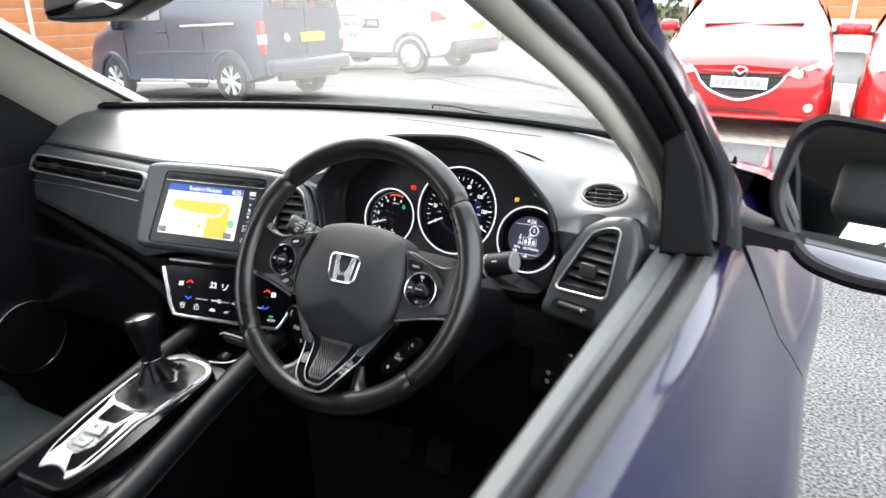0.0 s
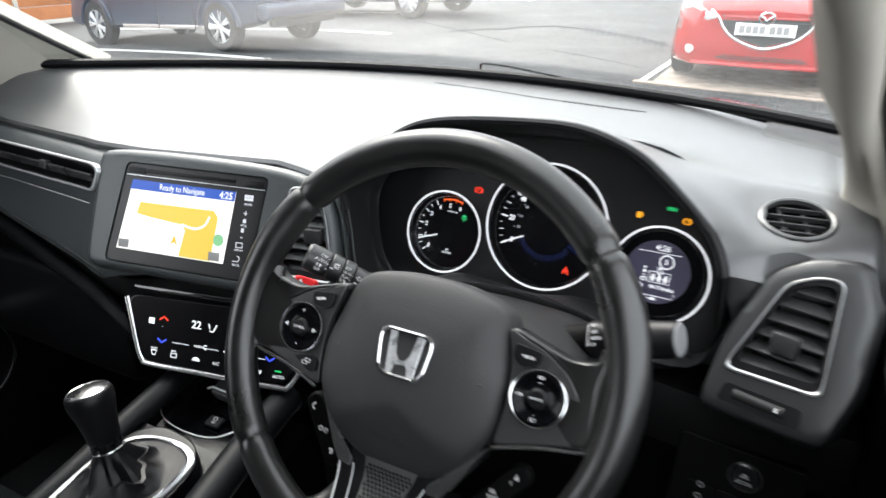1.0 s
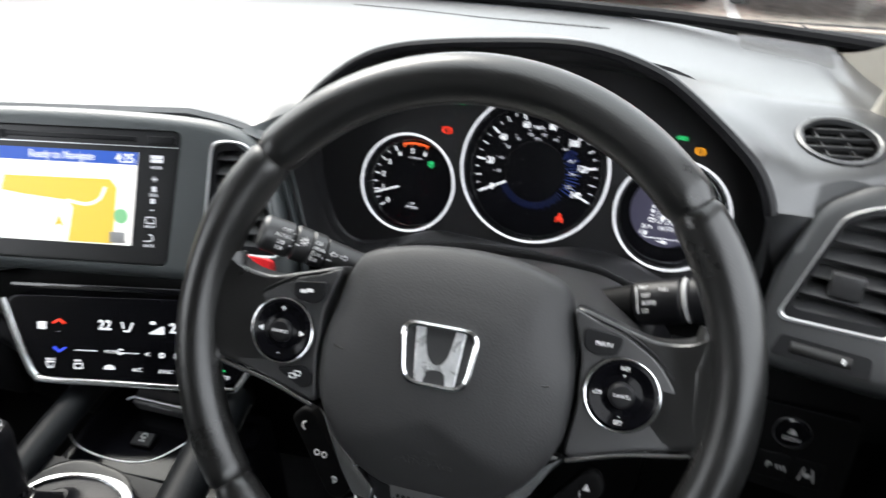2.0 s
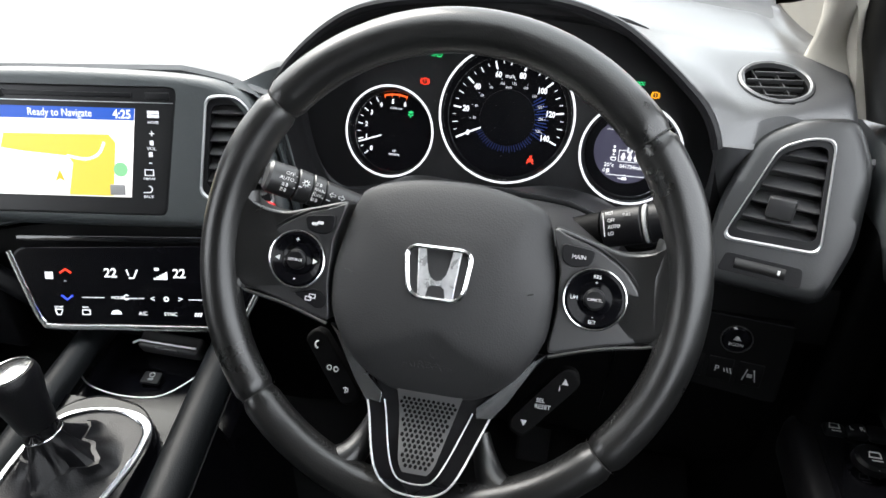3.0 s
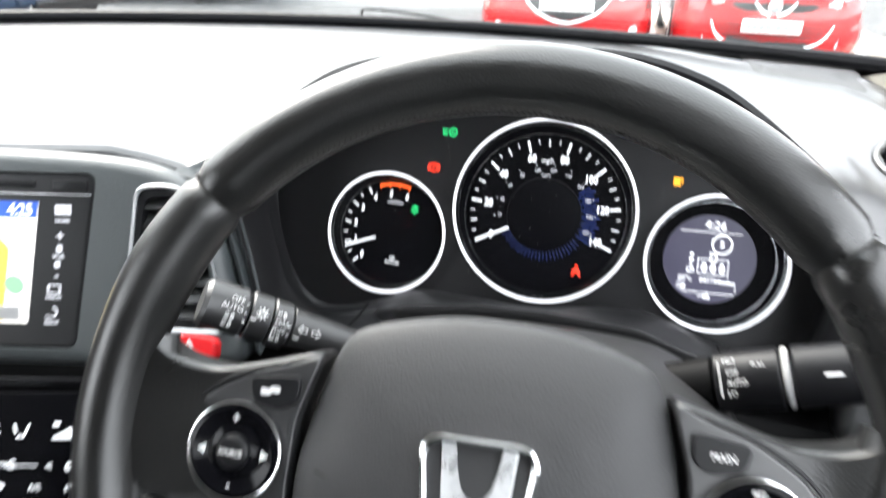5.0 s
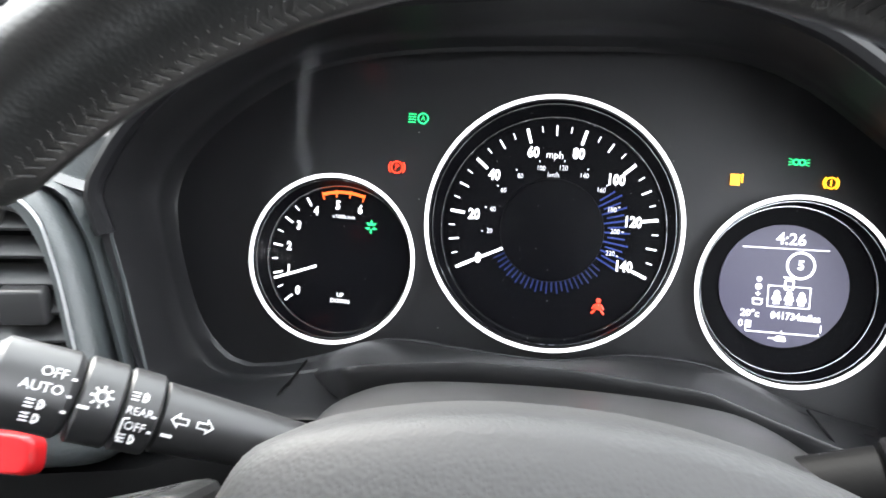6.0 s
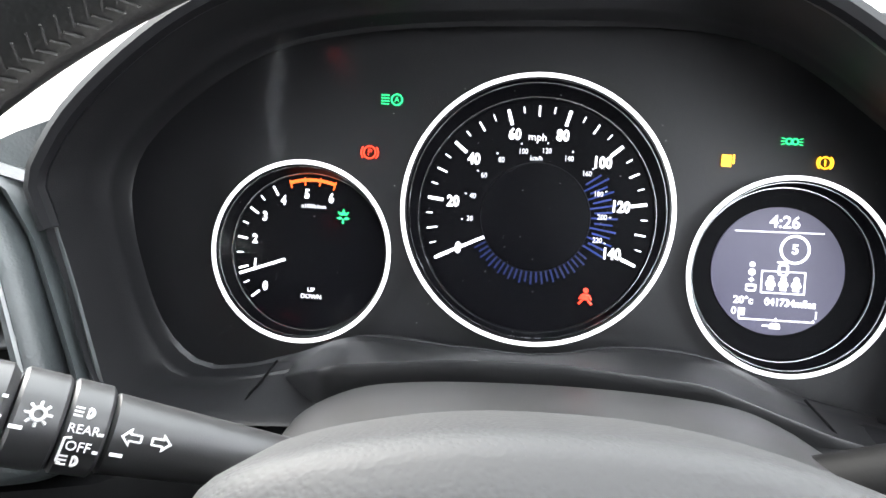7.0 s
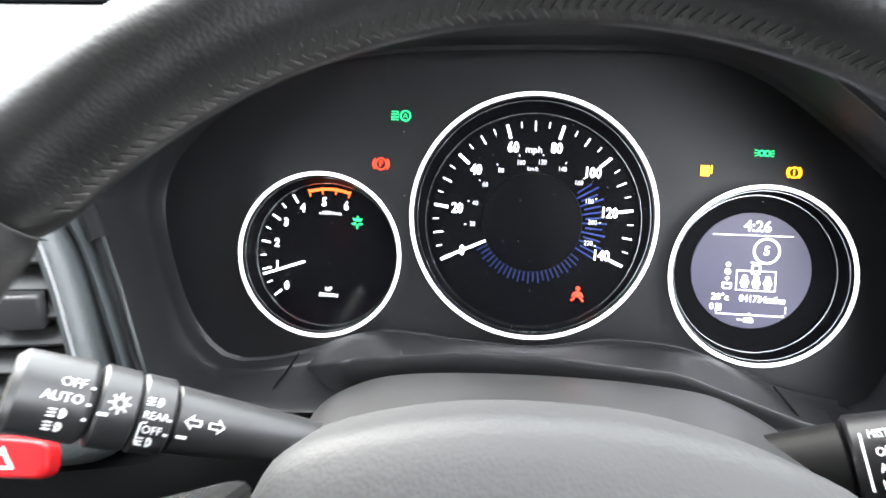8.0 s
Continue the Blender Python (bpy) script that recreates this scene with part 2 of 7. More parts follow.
def prism(outline, z0, z1, bevel=0.0, bm=None, crown=0.0):
    """A plate with the given outline from z0 up to z1, its upper edge rounded; crown lifts the middle."""
    n = len(outline)
    c = sum((Vector(p) for p in outline), Vector((0, 0))) / n
    rows = [[(x, y, z0) for x, y in outline]]
    if bevel:
        size = max((Vector(p) - c).length for p in outline)
        for k in range(4):
            a = k / 3 * math.pi / 2
            s = 1 - bevel * (1 - math.cos(a)) / size
            rows.append([(c.x + (x - c.x) * s, c.y + (y - c.y) * s, z1 - bevel + bevel * math.sin(a)) for x, y in outline])
        rows.append([(c.x + (x - c.x) * 0.97, c.y + (y - c.y) * 0.97, z) for x, y, z in rows[-1]])
    else:
        rows.append([(x, y, z1) for x, y in outline])
    if crown:
        last = rows[-1]
        for s in (0.8, 0.55, 0.3, 0.1):
            rows.append([(c.x + (x - c.x) * s, c.y + (y - c.y) * s, z + crown * (1 - s * s)) for x, y, z in last])
    return loft(rows, close_u=True, cap=True, bm=bm)


def hoop(outer, inner, z0, z1, bm=None, n=96, lift=0.0):
    """A flat frame between two outlines."""
    o, i = resample(outer, n), resample(inner, n)
    k = min(range(n), key=lambda j: (i[j] - o[0]).length)
    i = i[k:] + i[:k]
    rows = [[(p.x, p.y, z0) for p in o], [(p.x, p.y, z1) for p in o], [(*(p.lerp(q, 0.5)), z1 + lift) for p, q in zip(o, i)],
            [(p.x, p.y, z1) for p in i], [(p.x, p.y, z0) for p in i]]
    return loft(rows, close_u=True, close_v=True, bm=bm)


def tube(path, r, n=10, closed=False, bm=None, flat=1.0, up=(0, 0, 1), radii=None):
    """A rod along a path; flat squashes it along up."""
    P = [Vector(p).to_3d() for p in path]
    k, rows, up = len(P), [], Vector(up)
    for i in range(k):
        a, b = (P[i - 1], P[(i + 1) % k]) if closed else (P[max(i - 1, 0)], P[min(i + 1, k - 1)])
        t = (b - a).normalized()
        s = t.cross(up)
        s = s.normalized() if s.length > 1e-6 else Vector((1, 0, 0))
        u = s.cross(t)
        rr = radii[i] if radii else r
        rows.append([P[i] + s * rr * math.cos(q) + u * rr * flat * math.sin(q) for q in [2 * math.pi * j / n for j in range(n)]])
    return loft(rows, close_u=True, close_v=closed, cap=not closed, bm=bm)


def ring(R, r, at=(0, 0, 0), n=64, m=10, a0=0.0, a1=360.0, bm=None, flat=1.0, radii=None):
    full = abs(a1 - a0) >= 360
    k = n if full else n + 1
    path = [(at[0] + R * math.cos(radians(a0 + (a1 - a0) * i / n)), at[1] + R * math.sin(radians(a0 + (a1 - a0) * i / n)), at[2]) for i in range(k)]
    return tube(path, r, m, full, bm, flat, radii=radii)


def circle(r, n=48, at=(0, 0), ry=None):
    return [(at[0] + r * math.cos(2 * math.pi * i / n), at[1] + (ry or r) * math.sin(2 * math.pi * i / n)) for i in range(n)]


def box(sx, sy, sz, at=(0, 0, 0), bevel=0.0, bm=None, turn=None):
    fresh = bm_new()
    bmesh.ops.create_cube(fresh, size=1.0, matrix=Matrix.Diagonal((sx, sy, sz, 1)))
    if bevel:
        bmesh.ops.bevel(fresh, geom=list(fresh.edges), offset=bevel, segments=3, profile=0.5, affect="EDGES")
    m = Matrix.Translation(at) @ (turn or Matrix())
    bmesh.ops.transform(fresh, matrix=m, verts=fresh.verts)
    return fresh if bm is None else merge(bm, fresh)


def merge(bm, other):
    me = bpy.data.meshes.new("joined")
    other.to_mesh(me)
    other.free()
    bm.from_mesh(me)
    bpy.data.meshes.remove(me)
    return bm


def lathe(profile, n=40, bm=None, m=None):
    """A turned shape: (radius, z) pairs round the z axis."""
    fresh = loft([[(r * math.cos(2 * math.pi * j / n), r * math.sin(2 * math.pi * j / n), z) for j in range(n)] for r, z in profile], close_u=True)
    bmesh.ops.remove_doubles(fresh, verts=fresh.verts, dist=1e-6)
    if m is not None:
        bmesh.ops.transform(fresh, matrix=m, verts=fresh.verts)
    return fresh if bm is None else merge(bm, fresh)


def words(body, size, at, deep=0.0002, turn=0.0, bold=0.0, wide=1.0, bm=None, align="CENTER"):
    """Lettering in the built-in font as a mesh, standing in the xy plane at a point."""
    cu = bpy.data.curves.new("letters", "FONT")
    cu.body, cu.size, cu.extrude, cu.align_x, cu.align_y, cu.offset = body, size, deep, align, "CENTER", bold
    cu.resolution_u = 2
    ob = bpy.data.objects.new("letters", cu)
    scene.collection.objects.link(ob)
    bpy.context.view_layer.update()
    me = bpy.data.meshes.new_from_object(ob.evaluated_get(bpy.context.evaluated_depsgraph_get()))
    bpy.data.objects.remove(ob)
    bpy.data.curves.remove(cu)
    fresh = bm_new()
    fresh.from_mesh(me)
    bpy.data.meshes.remove(me)
    bmesh.ops.transform(fresh, matrix=pose(*at, 0, 0, turn) @ Matrix.Diagonal((wide, 1, 1, 1)), verts=fresh.verts)
    return fresh if bm is None else merge(bm, fresh)


def bar(bm, x, y, w, h, z, turn=0.0, deep=0.0004):
    return box(w, h, deep, (x, y, z), 0, bm, pose(0, 0, 0, 0, 0, turn))


def mix(a, b, t):
    return a + (b - a) * t


def ease(t):
    t = min(1.0, max(0.0, t))
    return t * t * (3 - 2 * t)


def along(xs, ys, x):
    """Straight-line interpolation in a table."""
    return float(np.interp(x, xs, ys))


def lettering(body, size, at, material, parent, name="lettering", **kw):
    """One printed word or figure as a part of its own."""
    return part(name, words(body, size, at, **kw), material, parent)


# ---- the car: shell ----
def base_y(x):
    return 1.48 - 0.5 * (x + 0.55) ** 2


C_FRAME = pose(-0.352, 1.116, 1.053, 70, 0, -2)
W_FRAME = pose(-0.3492, 0.8151, 1.0584, 60.5)
S_FRAME = pose(-0.698, 1.013, 1.057, 67, 0, 10)
K_FRAME = pose(-0.757, 0.926, 0.890, 66, 0, 12)
V_FRAME = pose(-0.128, 0.985, 1.012, 59, 0, -14)
# upper rim of the instrument hood, from its left foot over the crest to its right foot
HOOD = mm((-226, 4), (-206, 40), (-160, 82), (-112, 102), (-25, 113), (46, 115), (100, 103), (138, 83), (194, 37), (213, 4))
HOOD_LOW = mm((218, -50), (204, -90), (150, -98), (60, -100), (-60, -100), (-150, -104), (-190, -93), (-209, -44))
LENS_EDGE = mm((-214, 15), (-163, 70), (-99, 94), (4, 103), (108, 100), (176, 62), (220, 20), (226, -30), (204, -88), (160, -82), (109, -65),
               (63, -62), (17, -70), (-31, -69), (-80, -68), (-132, -87), (-172, -90), (-201, -56))


def lip_z(x):
    """How far the hood stands out over the dials."""
    return 0.08 + 0.013 * ease((x + 0.02) / 0.12)


HOOD_CURVE = [C_FRAME @ Vector((p.x, p.y, lip_z(p.x))) for p in smooth_line(HOOD, 8)]


def face(x, z):
    y = along([-1.40, -1.2, -0.97, -0.88, -0.50], [1.055, 1.02, 0.985, 0.981, 1.048], x)
    lean = along([-1.40, -0.97, -0.88, -0.5], [0.22, 0.25, 0.4245, 0.4245], x)
    return y + (z - 1.057) * lean


def front_edge(x):
    """Front edge of the padded dash top at x: y and z."""
    xs = HOOD_CURVE
    X = [p.x for p in xs]
    if X[0] < x < X[-1]:
        return along(X, [p.y for p in xs], x), along(X, [p.z for p in xs], x)
    y = mix(face(x, 1.095) + 0.018, xs[0].y, ease((x + 0.665) / (X[0] + 0.665))) if x <= X[0] else mix(xs[-1].y, 1.034, ease((x - X[-1]) / 0.06))
    z = along([-1.40, -1.0, -0.68, X[0]], [1.082, 1.099, 1.104, xs[0].z], x) if x <= X[0] else mix(xs[-1].z, 1.080, ease((x - X[-1]) / 0.08))
    return y, z


VENT = Vector((-0.0925, 1.0845, 1.1290))
VENT_FRAME = pose(*VENT, 17, 3, -8)


def vent_plane(x, y):
    """Height of the round vent's plane over (x, y)."""
    n = VENT_FRAME.to_3x3() @ Vector((0, 0, 1))
    return VENT.z - (n.x * (x - VENT.x) + n.y * (y - VENT.y)) / n.z


def dash_top():
    xs = sorted(set([round(-1.38 + 1.375 * i / 240, 4) for i in range(241)]))
    rows = []
    for x in xs:
        yf, zf = front_edge(x)
        yb = base_y(x) + 0.03
        hood = max(0.0, min(1.0, (zf - 1.10) / 0.085))
        row = [(x, yf + 0.012, zf - mix(0.05, 0.004, ease((x + 0.62) / 0.04)) - 0.06 * ease((x + 0.15) / 0.03)), (x, yf + 0.004, zf - mix(0.012, 0.003, ease((x + 0.62) / 0.04)) - 0.012 * ease((x + 0.15) / 0.03)), (x, yf, zf - 0.002), (x, yf + 0.004, zf + 0.002)]
        zs = sum(front_edge(x + 0.008 * j)[1] for j in range(-5, 6)) / 11
        for k in range(1, 45):
            s = (k / 44) ** 1.3
            z = mix(mix(zf, zs, ease(s / 0.2)) + (0.010 * hood + 0.006 * (1 - hood)) * (1 - math.exp(-s * 12)), mix(1.127, 1.143, s) - 0.004 * ease((x + 0.25) / 0.25), ease(s / mix(0.75, 0.5, hood)))
            y = mix(yf + 0.004, yb, s)
            z = mix(z, zf + (1.146 - zf) * (1 - math.exp(-(y - yf) / 0.040)) - 0.012 * ease((y - 1.10) / 0.20), ease((x + 0.24) / 0.10) * ease((1.152 - zf) / 0.030))
            z = mix(z, vent_plane(x, y), ease((0.075 - math.hypot(x - VENT.x, y - VENT.y)) / 0.037))
            row.append((x, y, z - 0.05 * max(0.0, (x + 0.030) / 0.022) ** 2))
        rows.append(row)
    # ease the heights into each other across the dash, but for the hood's edge and the round vent
    high = np.array([[p[2] for p in row] for row in rows])
    for _ in range(3):
        wide = np.pad(high, ((9, 9), (0, 0)), mode="edge")
        even = sum(wide[k:k + len(rows)] for k in range(19)) / 19
        for i, row in enumerate(rows):
            for k in range(4, len(row)):
                x, y = row[k][:2]
                free = ease((y - row[3][1]) / 0.05) * ease((math.hypot(x - VENT.x, y - VENT.y) - 0.040) / 0.04) * ease((-0.045 - x) / 0.04)
                high[i, k] = mix(high[i, k], even[i, k], free)
    rows = [[(p[0], p[1], float(h)) for p, h in zip(row, line)] for row, line in zip(rows, high)]
    bm = loft(rows)
    inside = [f for f in bm.faces if math.hypot(f.calc_center_median().x - VENT.x, f.calc_center_median().y - VENT.y) < 0.0300]
    bmesh.ops.delete(bm, geom=inside, context="FACES")
    return bm


dash = thing("dashboard", pose(0, 0, 0), "black soft-touch car dashboard with instrument hood and leather fascia", "dashboard")
part("top_pad", dash_top(), SOFT, dash, "padded grained top catching the daylight")

# hood bowl between rim and instruments
rim = [C_FRAME @ Vector((x, y, lip_z(x))) for x, y in smooth_line(HOOD, 6)] + [C_FRAME @ Vector((x, y, 0.074)) for x, y in smooth_line(HOOD_LOW, 6)]


def by_angle(pts, n):
    """Points of a closed outline at even angles round its middle."""
    P = [Vector(p) for p in pts]
    ang = [math.atan2(p.y, p.x) % (2 * math.pi) for p in P]
    order = sorted(range(len(P)), key=lambda k: ang[k])
    A = [ang[k] for k in order]
    A = [A[-1] - 2 * math.pi] + A + [A[0] + 2 * math.pi]
    Q = [P[order[-1]]] + [P[k] for k in order] + [P[order[0]]]
    return [Vector([along(A, [q[d] for q in Q], 2 * math.pi * k / n) for d in range(3)]) for k in range(n)]


R3 = by_angle([C_FRAME.inverted() @ p for p in rim], 144)
lens_line = by_angle([(p.x, p.y, 0) for p in smooth_line(LENS_EDGE, 5, True)], 144)
bowl_rows = []
for s, dz in ((0.0, 0.0), (0.02, 0.004), (0.06, 0.002), (0.14, -0.010), (0.30, -0.034), (0.48, -0.048), (0.56, -0.049), (0.64, -0.054), (0.80, -0.065), (1.0, -0.067)):
    bowl_rows.append([(mix(a.x, b.x, s), mix(a.y, b.y, s), a.z + dz * (a.z / 0.08)) for a, b in zip(R3, lens_line)])
part("instrument_hood", loft(bowl_rows, close_u=True), BOWL, dash, "matt black inside of the instrument hood", C_FRAME)
LOWER = [(-0.126, -0.0855), (-0.110, -0.079), (-0.080, -0.0685), (-0.031, -0.0695), (0.017, -0.0705), (0.063, -0.0625), (0.109, -0.0655), (0.150, -0.080), (0.190, -0.087)]
LEDGE_Z = ((-0.52, -0.473, -0.432, -0.38, -0.33, -0.268, -0.206, -0.17), (0.976, 0.999, 1.013, 1.020, 1.021, 1.016, 0.993, 0.984))
ledge_rows = []
for p in smooth_line(LOWER, 6):
    a = C_FRAME @ Vector((p.x, p.y, 0.0145))
    x = mix(a.x, -0.340 + (a.x + 0.340) * 0.93, 1.0)
    b = Vector((x, 1.022, along(*LEDGE_Z, x)))
    share = ease(min(a.x + 0.480, -0.148 - a.x) / 0.035)
    b = (a + Vector((0, -0.012, -0.006))).lerp(b, max(0.0, share))
    ledge_rows.append([a + Vector((0, 0.004, -0.003)), a, a.lerp(b, 0.2) + Vector((0, 0, -0.0008)), a.lerp(b, 0.45) + Vector((0, 0, -0.0012)), a.lerp(b, 0.75) + Vector((0, 0, -0.0008)), a.lerp(b, 0.94), b,
                       b + Vector((0, -0.0008, -0.0010)), b + Vector((0, -0.0004, -0.005)), b + Vector((0, 0.002, -0.016)), b + Vector((0, 0.010, -0.034))])
part("lower_trim", loft(ledge_rows), TRIMBLACK, dash, "grained black trim below the dials", angle=50)
for run in ([(-0.479, 1.0767, 0.9777), (-0.4806, 1.0526, 0.9789), (-0.4818, 1.0400, 0.9803), (-0.4820, 1.0280, 0.9790)], [(-0.2036, 1.060, 0.9868), (-0.2031, 1.034, 0.9898), (-0.2026, 1.023, 0.9900)]):
    part("trim_seam", tube(smooth_line(run, 5), 0.0007, 5), DEEP, dash, "thin joint in the trim")
side_rows = []
for k in range(25):
    t = k / 24
    a = S_FRAME @ Vector((along((0, 0.35, 0.7, 0.9, 1), (0.150, 0.139, 0.123, 0.108, 0.078), t), along((0, 0.35, 0.7, 0.9, 1), (-0.100, -0.054, 0.002, 0.030, 0.040), t), -0.006))
    b = C_FRAME @ Vector((along((0, 0.3, 0.6, 0.85, 1), (-0.188, -0.206, -0.225, -0.218, -0.204), t), along((0, 0.3, 0.6, 0.85, 1), (-0.096, -0.044, 0.004, 0.022, 0.040), t), 0.074))
    side_rows.append([a + Vector((-0.006, 0.004, 0)), a, a.lerp(b, 0.15) + Vector((0, 0.006, -0.002)), a.lerp(b, 0.5) + Vector((0, 0.004, 0)), a.lerp(b, 0.85), b])
part("side_roll", loft(side_rows), FASCIA, dash, "grained strip between vent and instrument hood", angle=60)
part("hood_lip", tube([(p.x, p.y, p.z) for p in R3[:75]], 0.005, 8, False), HARD, dash, m=C_FRAME)


# fascia across the passenger side and the centre
FASCIA_X, FASCIA_LOW = (-1.40, -1.24, -1.05, -0.94, -0.90, -0.86, -0.82, -0.5), (0.956, 0.950, 0.938, 0.931, 0.932, 0.941, 0.953, 0.957)
PV = pose(-1.16, 1.0015, 1.040, 76, 0, -8.6)


def fascia():
    rows = []
    for i in range(171):
        x = -1.39 + 0.731 * i / 170
        zt = along([-1.40, -1.0, -0.5], [1.070, 1.086, 1.094], x)
        zb = along(FASCIA_X, FASCIA_LOW, x)
        f = lambda z, d: (x, face(x, z) + d + 0.022 * ease((x + 0.915) / 0.03), z)
        rows.append([f(zt - 0.030, 0.036), f(zt - 0.001, 0.034), f(zt + 0.003, 0.029), f(zt + 0.004, 0.020), f(zt - 0.001, 0.006), f(zt - 0.010, -0.001)] + [f(mix(zt - 0.010, zb + 0.014, k / 24), -0.003) for k in range(1, 25)] +
                    [f(zb + 0.004, 0.0), f(zb - 0.002, 0.012), f(zb - 0.003, 0.08)])
    bm = loft(rows)
    inv = PV.inverted()
    gone = []
    for fc in bm.faces:
        p = inv @ fc.calc_center_median()
        if abs(p.z) < 0.03 and -0.200 < p.x < 0.232 and -0.013 + 0.050 * (p.x + 0.2) < p.y < 0.022 + 0.045 * (p.x + 0.2):
            gone.append(fc)
    bmesh.ops.delete(bm, geom=gone, context="FACES")
    return bm


part("fascia", fascia(), FASCIA, dash, "grey-black stitched leather fascia")


def strip(z_of, x0, x1, r, off=-0.004, n=60):
    """A thin bead laid along the fascia."""
    return tube([(x, face(x, z_of(x)) + off, z_of(x)) for x in [mix(x0, x1, i / n) for i in range(n + 1)]], r, 6)


part("piping", strip(lambda x: along([-1.40, -1.0, -0.5], [1.070, 1.086, 1.094], x) - 0.012, -1.385, -0.905, 0.0009, -0.0015), THREAD, dash)
part("lower_piping", strip(lambda x: along(FASCIA_X, FASCIA_LOW, x) + 0.014, -1.385, -0.905, 0.0008, -0.0035), THREAD, dash)


# lower dash: a dark roll under the fascia, glove box and knee panel
def lower_dash():
    rows = []
    for i in range(61):
        x = -1.40 + 1.42 * i / 60
        top = along([-1.39, -1.15, -0.92, -0.80, -0.55, -0.45, -0.14, 0.02], [0.946, 0.936, 0.916, 0.945, 0.95, 0.985, 0.965, 0.965], x)
        y = along([-1.39, -0.95, -0.6, -0.45, -0.1, 0.02], [1.04, 0.975, 0.99, 1.02, 1.0, 1.0], x)
        rows.append([(x, y + 0.06, top), (x, y + 0.004, top - 0.003), (x, y - 0.006, top - 0.02), (x, y - 0.008, top - 0.06), (x, y + 0.02, top - 0.10),
                     (x, y + 0.035, 0.78), (x, y + 0.06, 0.66), (x, y + 0.12, 0.58), (x, y + 0.30, 0.52)])
    return loft(rows)


# Panels take the black that has footwell shade put into it.
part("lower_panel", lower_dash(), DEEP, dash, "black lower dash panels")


def roll_points():
    return [(-1.40, 1.035, 0.942), (-1.25, 1.005, 0.934), (-1.08, 0.975, 0.912), (-0.96, 0.955, 0.895), (-0.89, 0.94, 0.880), (-0.84, 0.94, 0.85), (-0.81, 0.95, 0.81)]


part("knee_roll", tube(smooth_line(roll_points(), 6), 0.012, 12), FRAME, dash, "soft roll sweeping down to the console")
GLOVE = box(0.42, 0.03, 0.17, (-1.16, 1.0, 0.80), 0.012)
part("glove_box", GLOVE, HARD, dash)

# ---- shell of the car ----
def band(a, b, lift, n=40, back=0.03):
    """A padded strip between two rising lines; lift arches it towards the cabin."""
    A, B = smooth_line(a, 8), smooth_line(b, 8)
    A, B = [A[round(k * (len(A) - 1) / n)] for k in range(n + 1)], [B[round(k * (len(B) - 1) / n)] for k in range(n + 1)]
    rows = []
    for k in range(n + 1):
        p, q = A[k], B[k]
        run = (A[min(k + 1, n)] - A[max(k - 1, 0)]).normalized()
        out = (q - p).cross(run).normalized()
        out = out if out.y < 0 else -out
        rows.append([p, p.lerp(q, 0.10) + out * lift * 0.5, p.lerp(q, 0.3) + out * lift * 0.9, p.lerp(q, 0.5) + out * lift, p.lerp(q, 0.7) + out * lift * 0.9, p.lerp(q, 0.90) + out * lift * 0.5, q,
                     q - out * back, p - out * back])
    return loft(rows, close_u=True, cap=True)


def share(a, b, t):
    return [Vector(p).lerp(Vector(q), t) for p, q in zip(a, b)]


# lines up the driver's pillar, from the dash to the roof: glass edge, cloth edge, frame edge, outer panel edge
GLASS_LINE = [(-0.054, 1.165, 1.100), (-0.057, 1.152, 1.130), (-0.062, 1.118, 1.165), (-0.072, 1.060, 1.204), (-0.083, 0.998, 1.245), (-0.093, 0.935, 1.281), (-0.106, 0.868, 1.317), (-0.122, 0.815, 1.348), (-0.150, 0.725, 1.398), (-0.185, 0.60, 1.48), (-0.21, 0.50, 1.55)]
CLOTH_LINE = [(-0.006, 1.085, 1.100), (-0.014, 1.098, 1.130), (-0.026, 1.103, 1.166), (-0.041, 1.075, 1.206), (-0.057, 1.032, 1.246), (-0.068, 0.955, 1.292), (-0.079, 0.880, 1.328), (-0.092, 0.800, 1.363), (-0.110, 0.72, 1.405), (-0.145, 0.60, 1.48), (-0.175, 0.50, 1.55)]
FRAME_LINE = [(0.086, 1.030, 1.100), (0.083, 1.048, 1.127), (0.069, 1.072, 1.166), (0.043, 1.066, 1.218), (0.017, 1.038, 1.273), (-0.011, 0.990, 1.329), (-0.029, 0.940, 1.364), (-0.036, 0.900, 1.394), (-0.055, 0.83, 1.43), (-0.095, 0.70, 1.50), (-0.125, 0.60, 1.56)]
PANEL_LINE = [(0.098, 1.165, 1.100), (0.075, 1.190, 1.142), (0.055, 1.170, 1.182), (0.033, 1.143, 1.234), (0.014, 1.096, 1.279), (-0.002, 1.029, 1.325), (-0.017, 0.972, 1.364), (-0.018, 0.918, 1.394), (-0.035, 0.85, 1.43), (-0.075, 0.72, 1.50), (-0.105, 0.62, 1.56)]
pil = thing("a_pillar", pose(0, 0, 0), "windscreen pillar with beige cloth trim and black door frame", "pillar", kind="structure")
part("trim", band(GLASS_LINE, CLOTH_LINE, 0.010), PILLAR, pil, "beige cloth pillar trim", angle=60)
foot = [[(-0.036, 1.385, 1.134), (-0.047, 1.28, 1.158), (-0.060, 1.16, 1.190), (-0.080, 1.02, 1.235)], [(-0.030, 1.39, 1.118), (-0.030, 1.285, 1.128), (-0.036, 1.17, 1.150), (-0.056, 1.05, 1.205)], [(-0.022, 1.40, 1.08), (-0.008, 1.30, 1.08), (-0.006, 1.18, 1.09), (-0.020, 1.09, 1.12)]]
part("trim_foot", loft([smooth_line(r, 5) for r in foot]), PILLAR, pil, "foot of the cloth trim running along the dash", angle=60)
part("door_seal", band(share(CLOTH_LINE, FRAME_LINE, 0.004), share(CLOTH_LINE, FRAME_LINE, 0.30), 0.009), RUBBER, pil, "soft black door seal", angle=60)
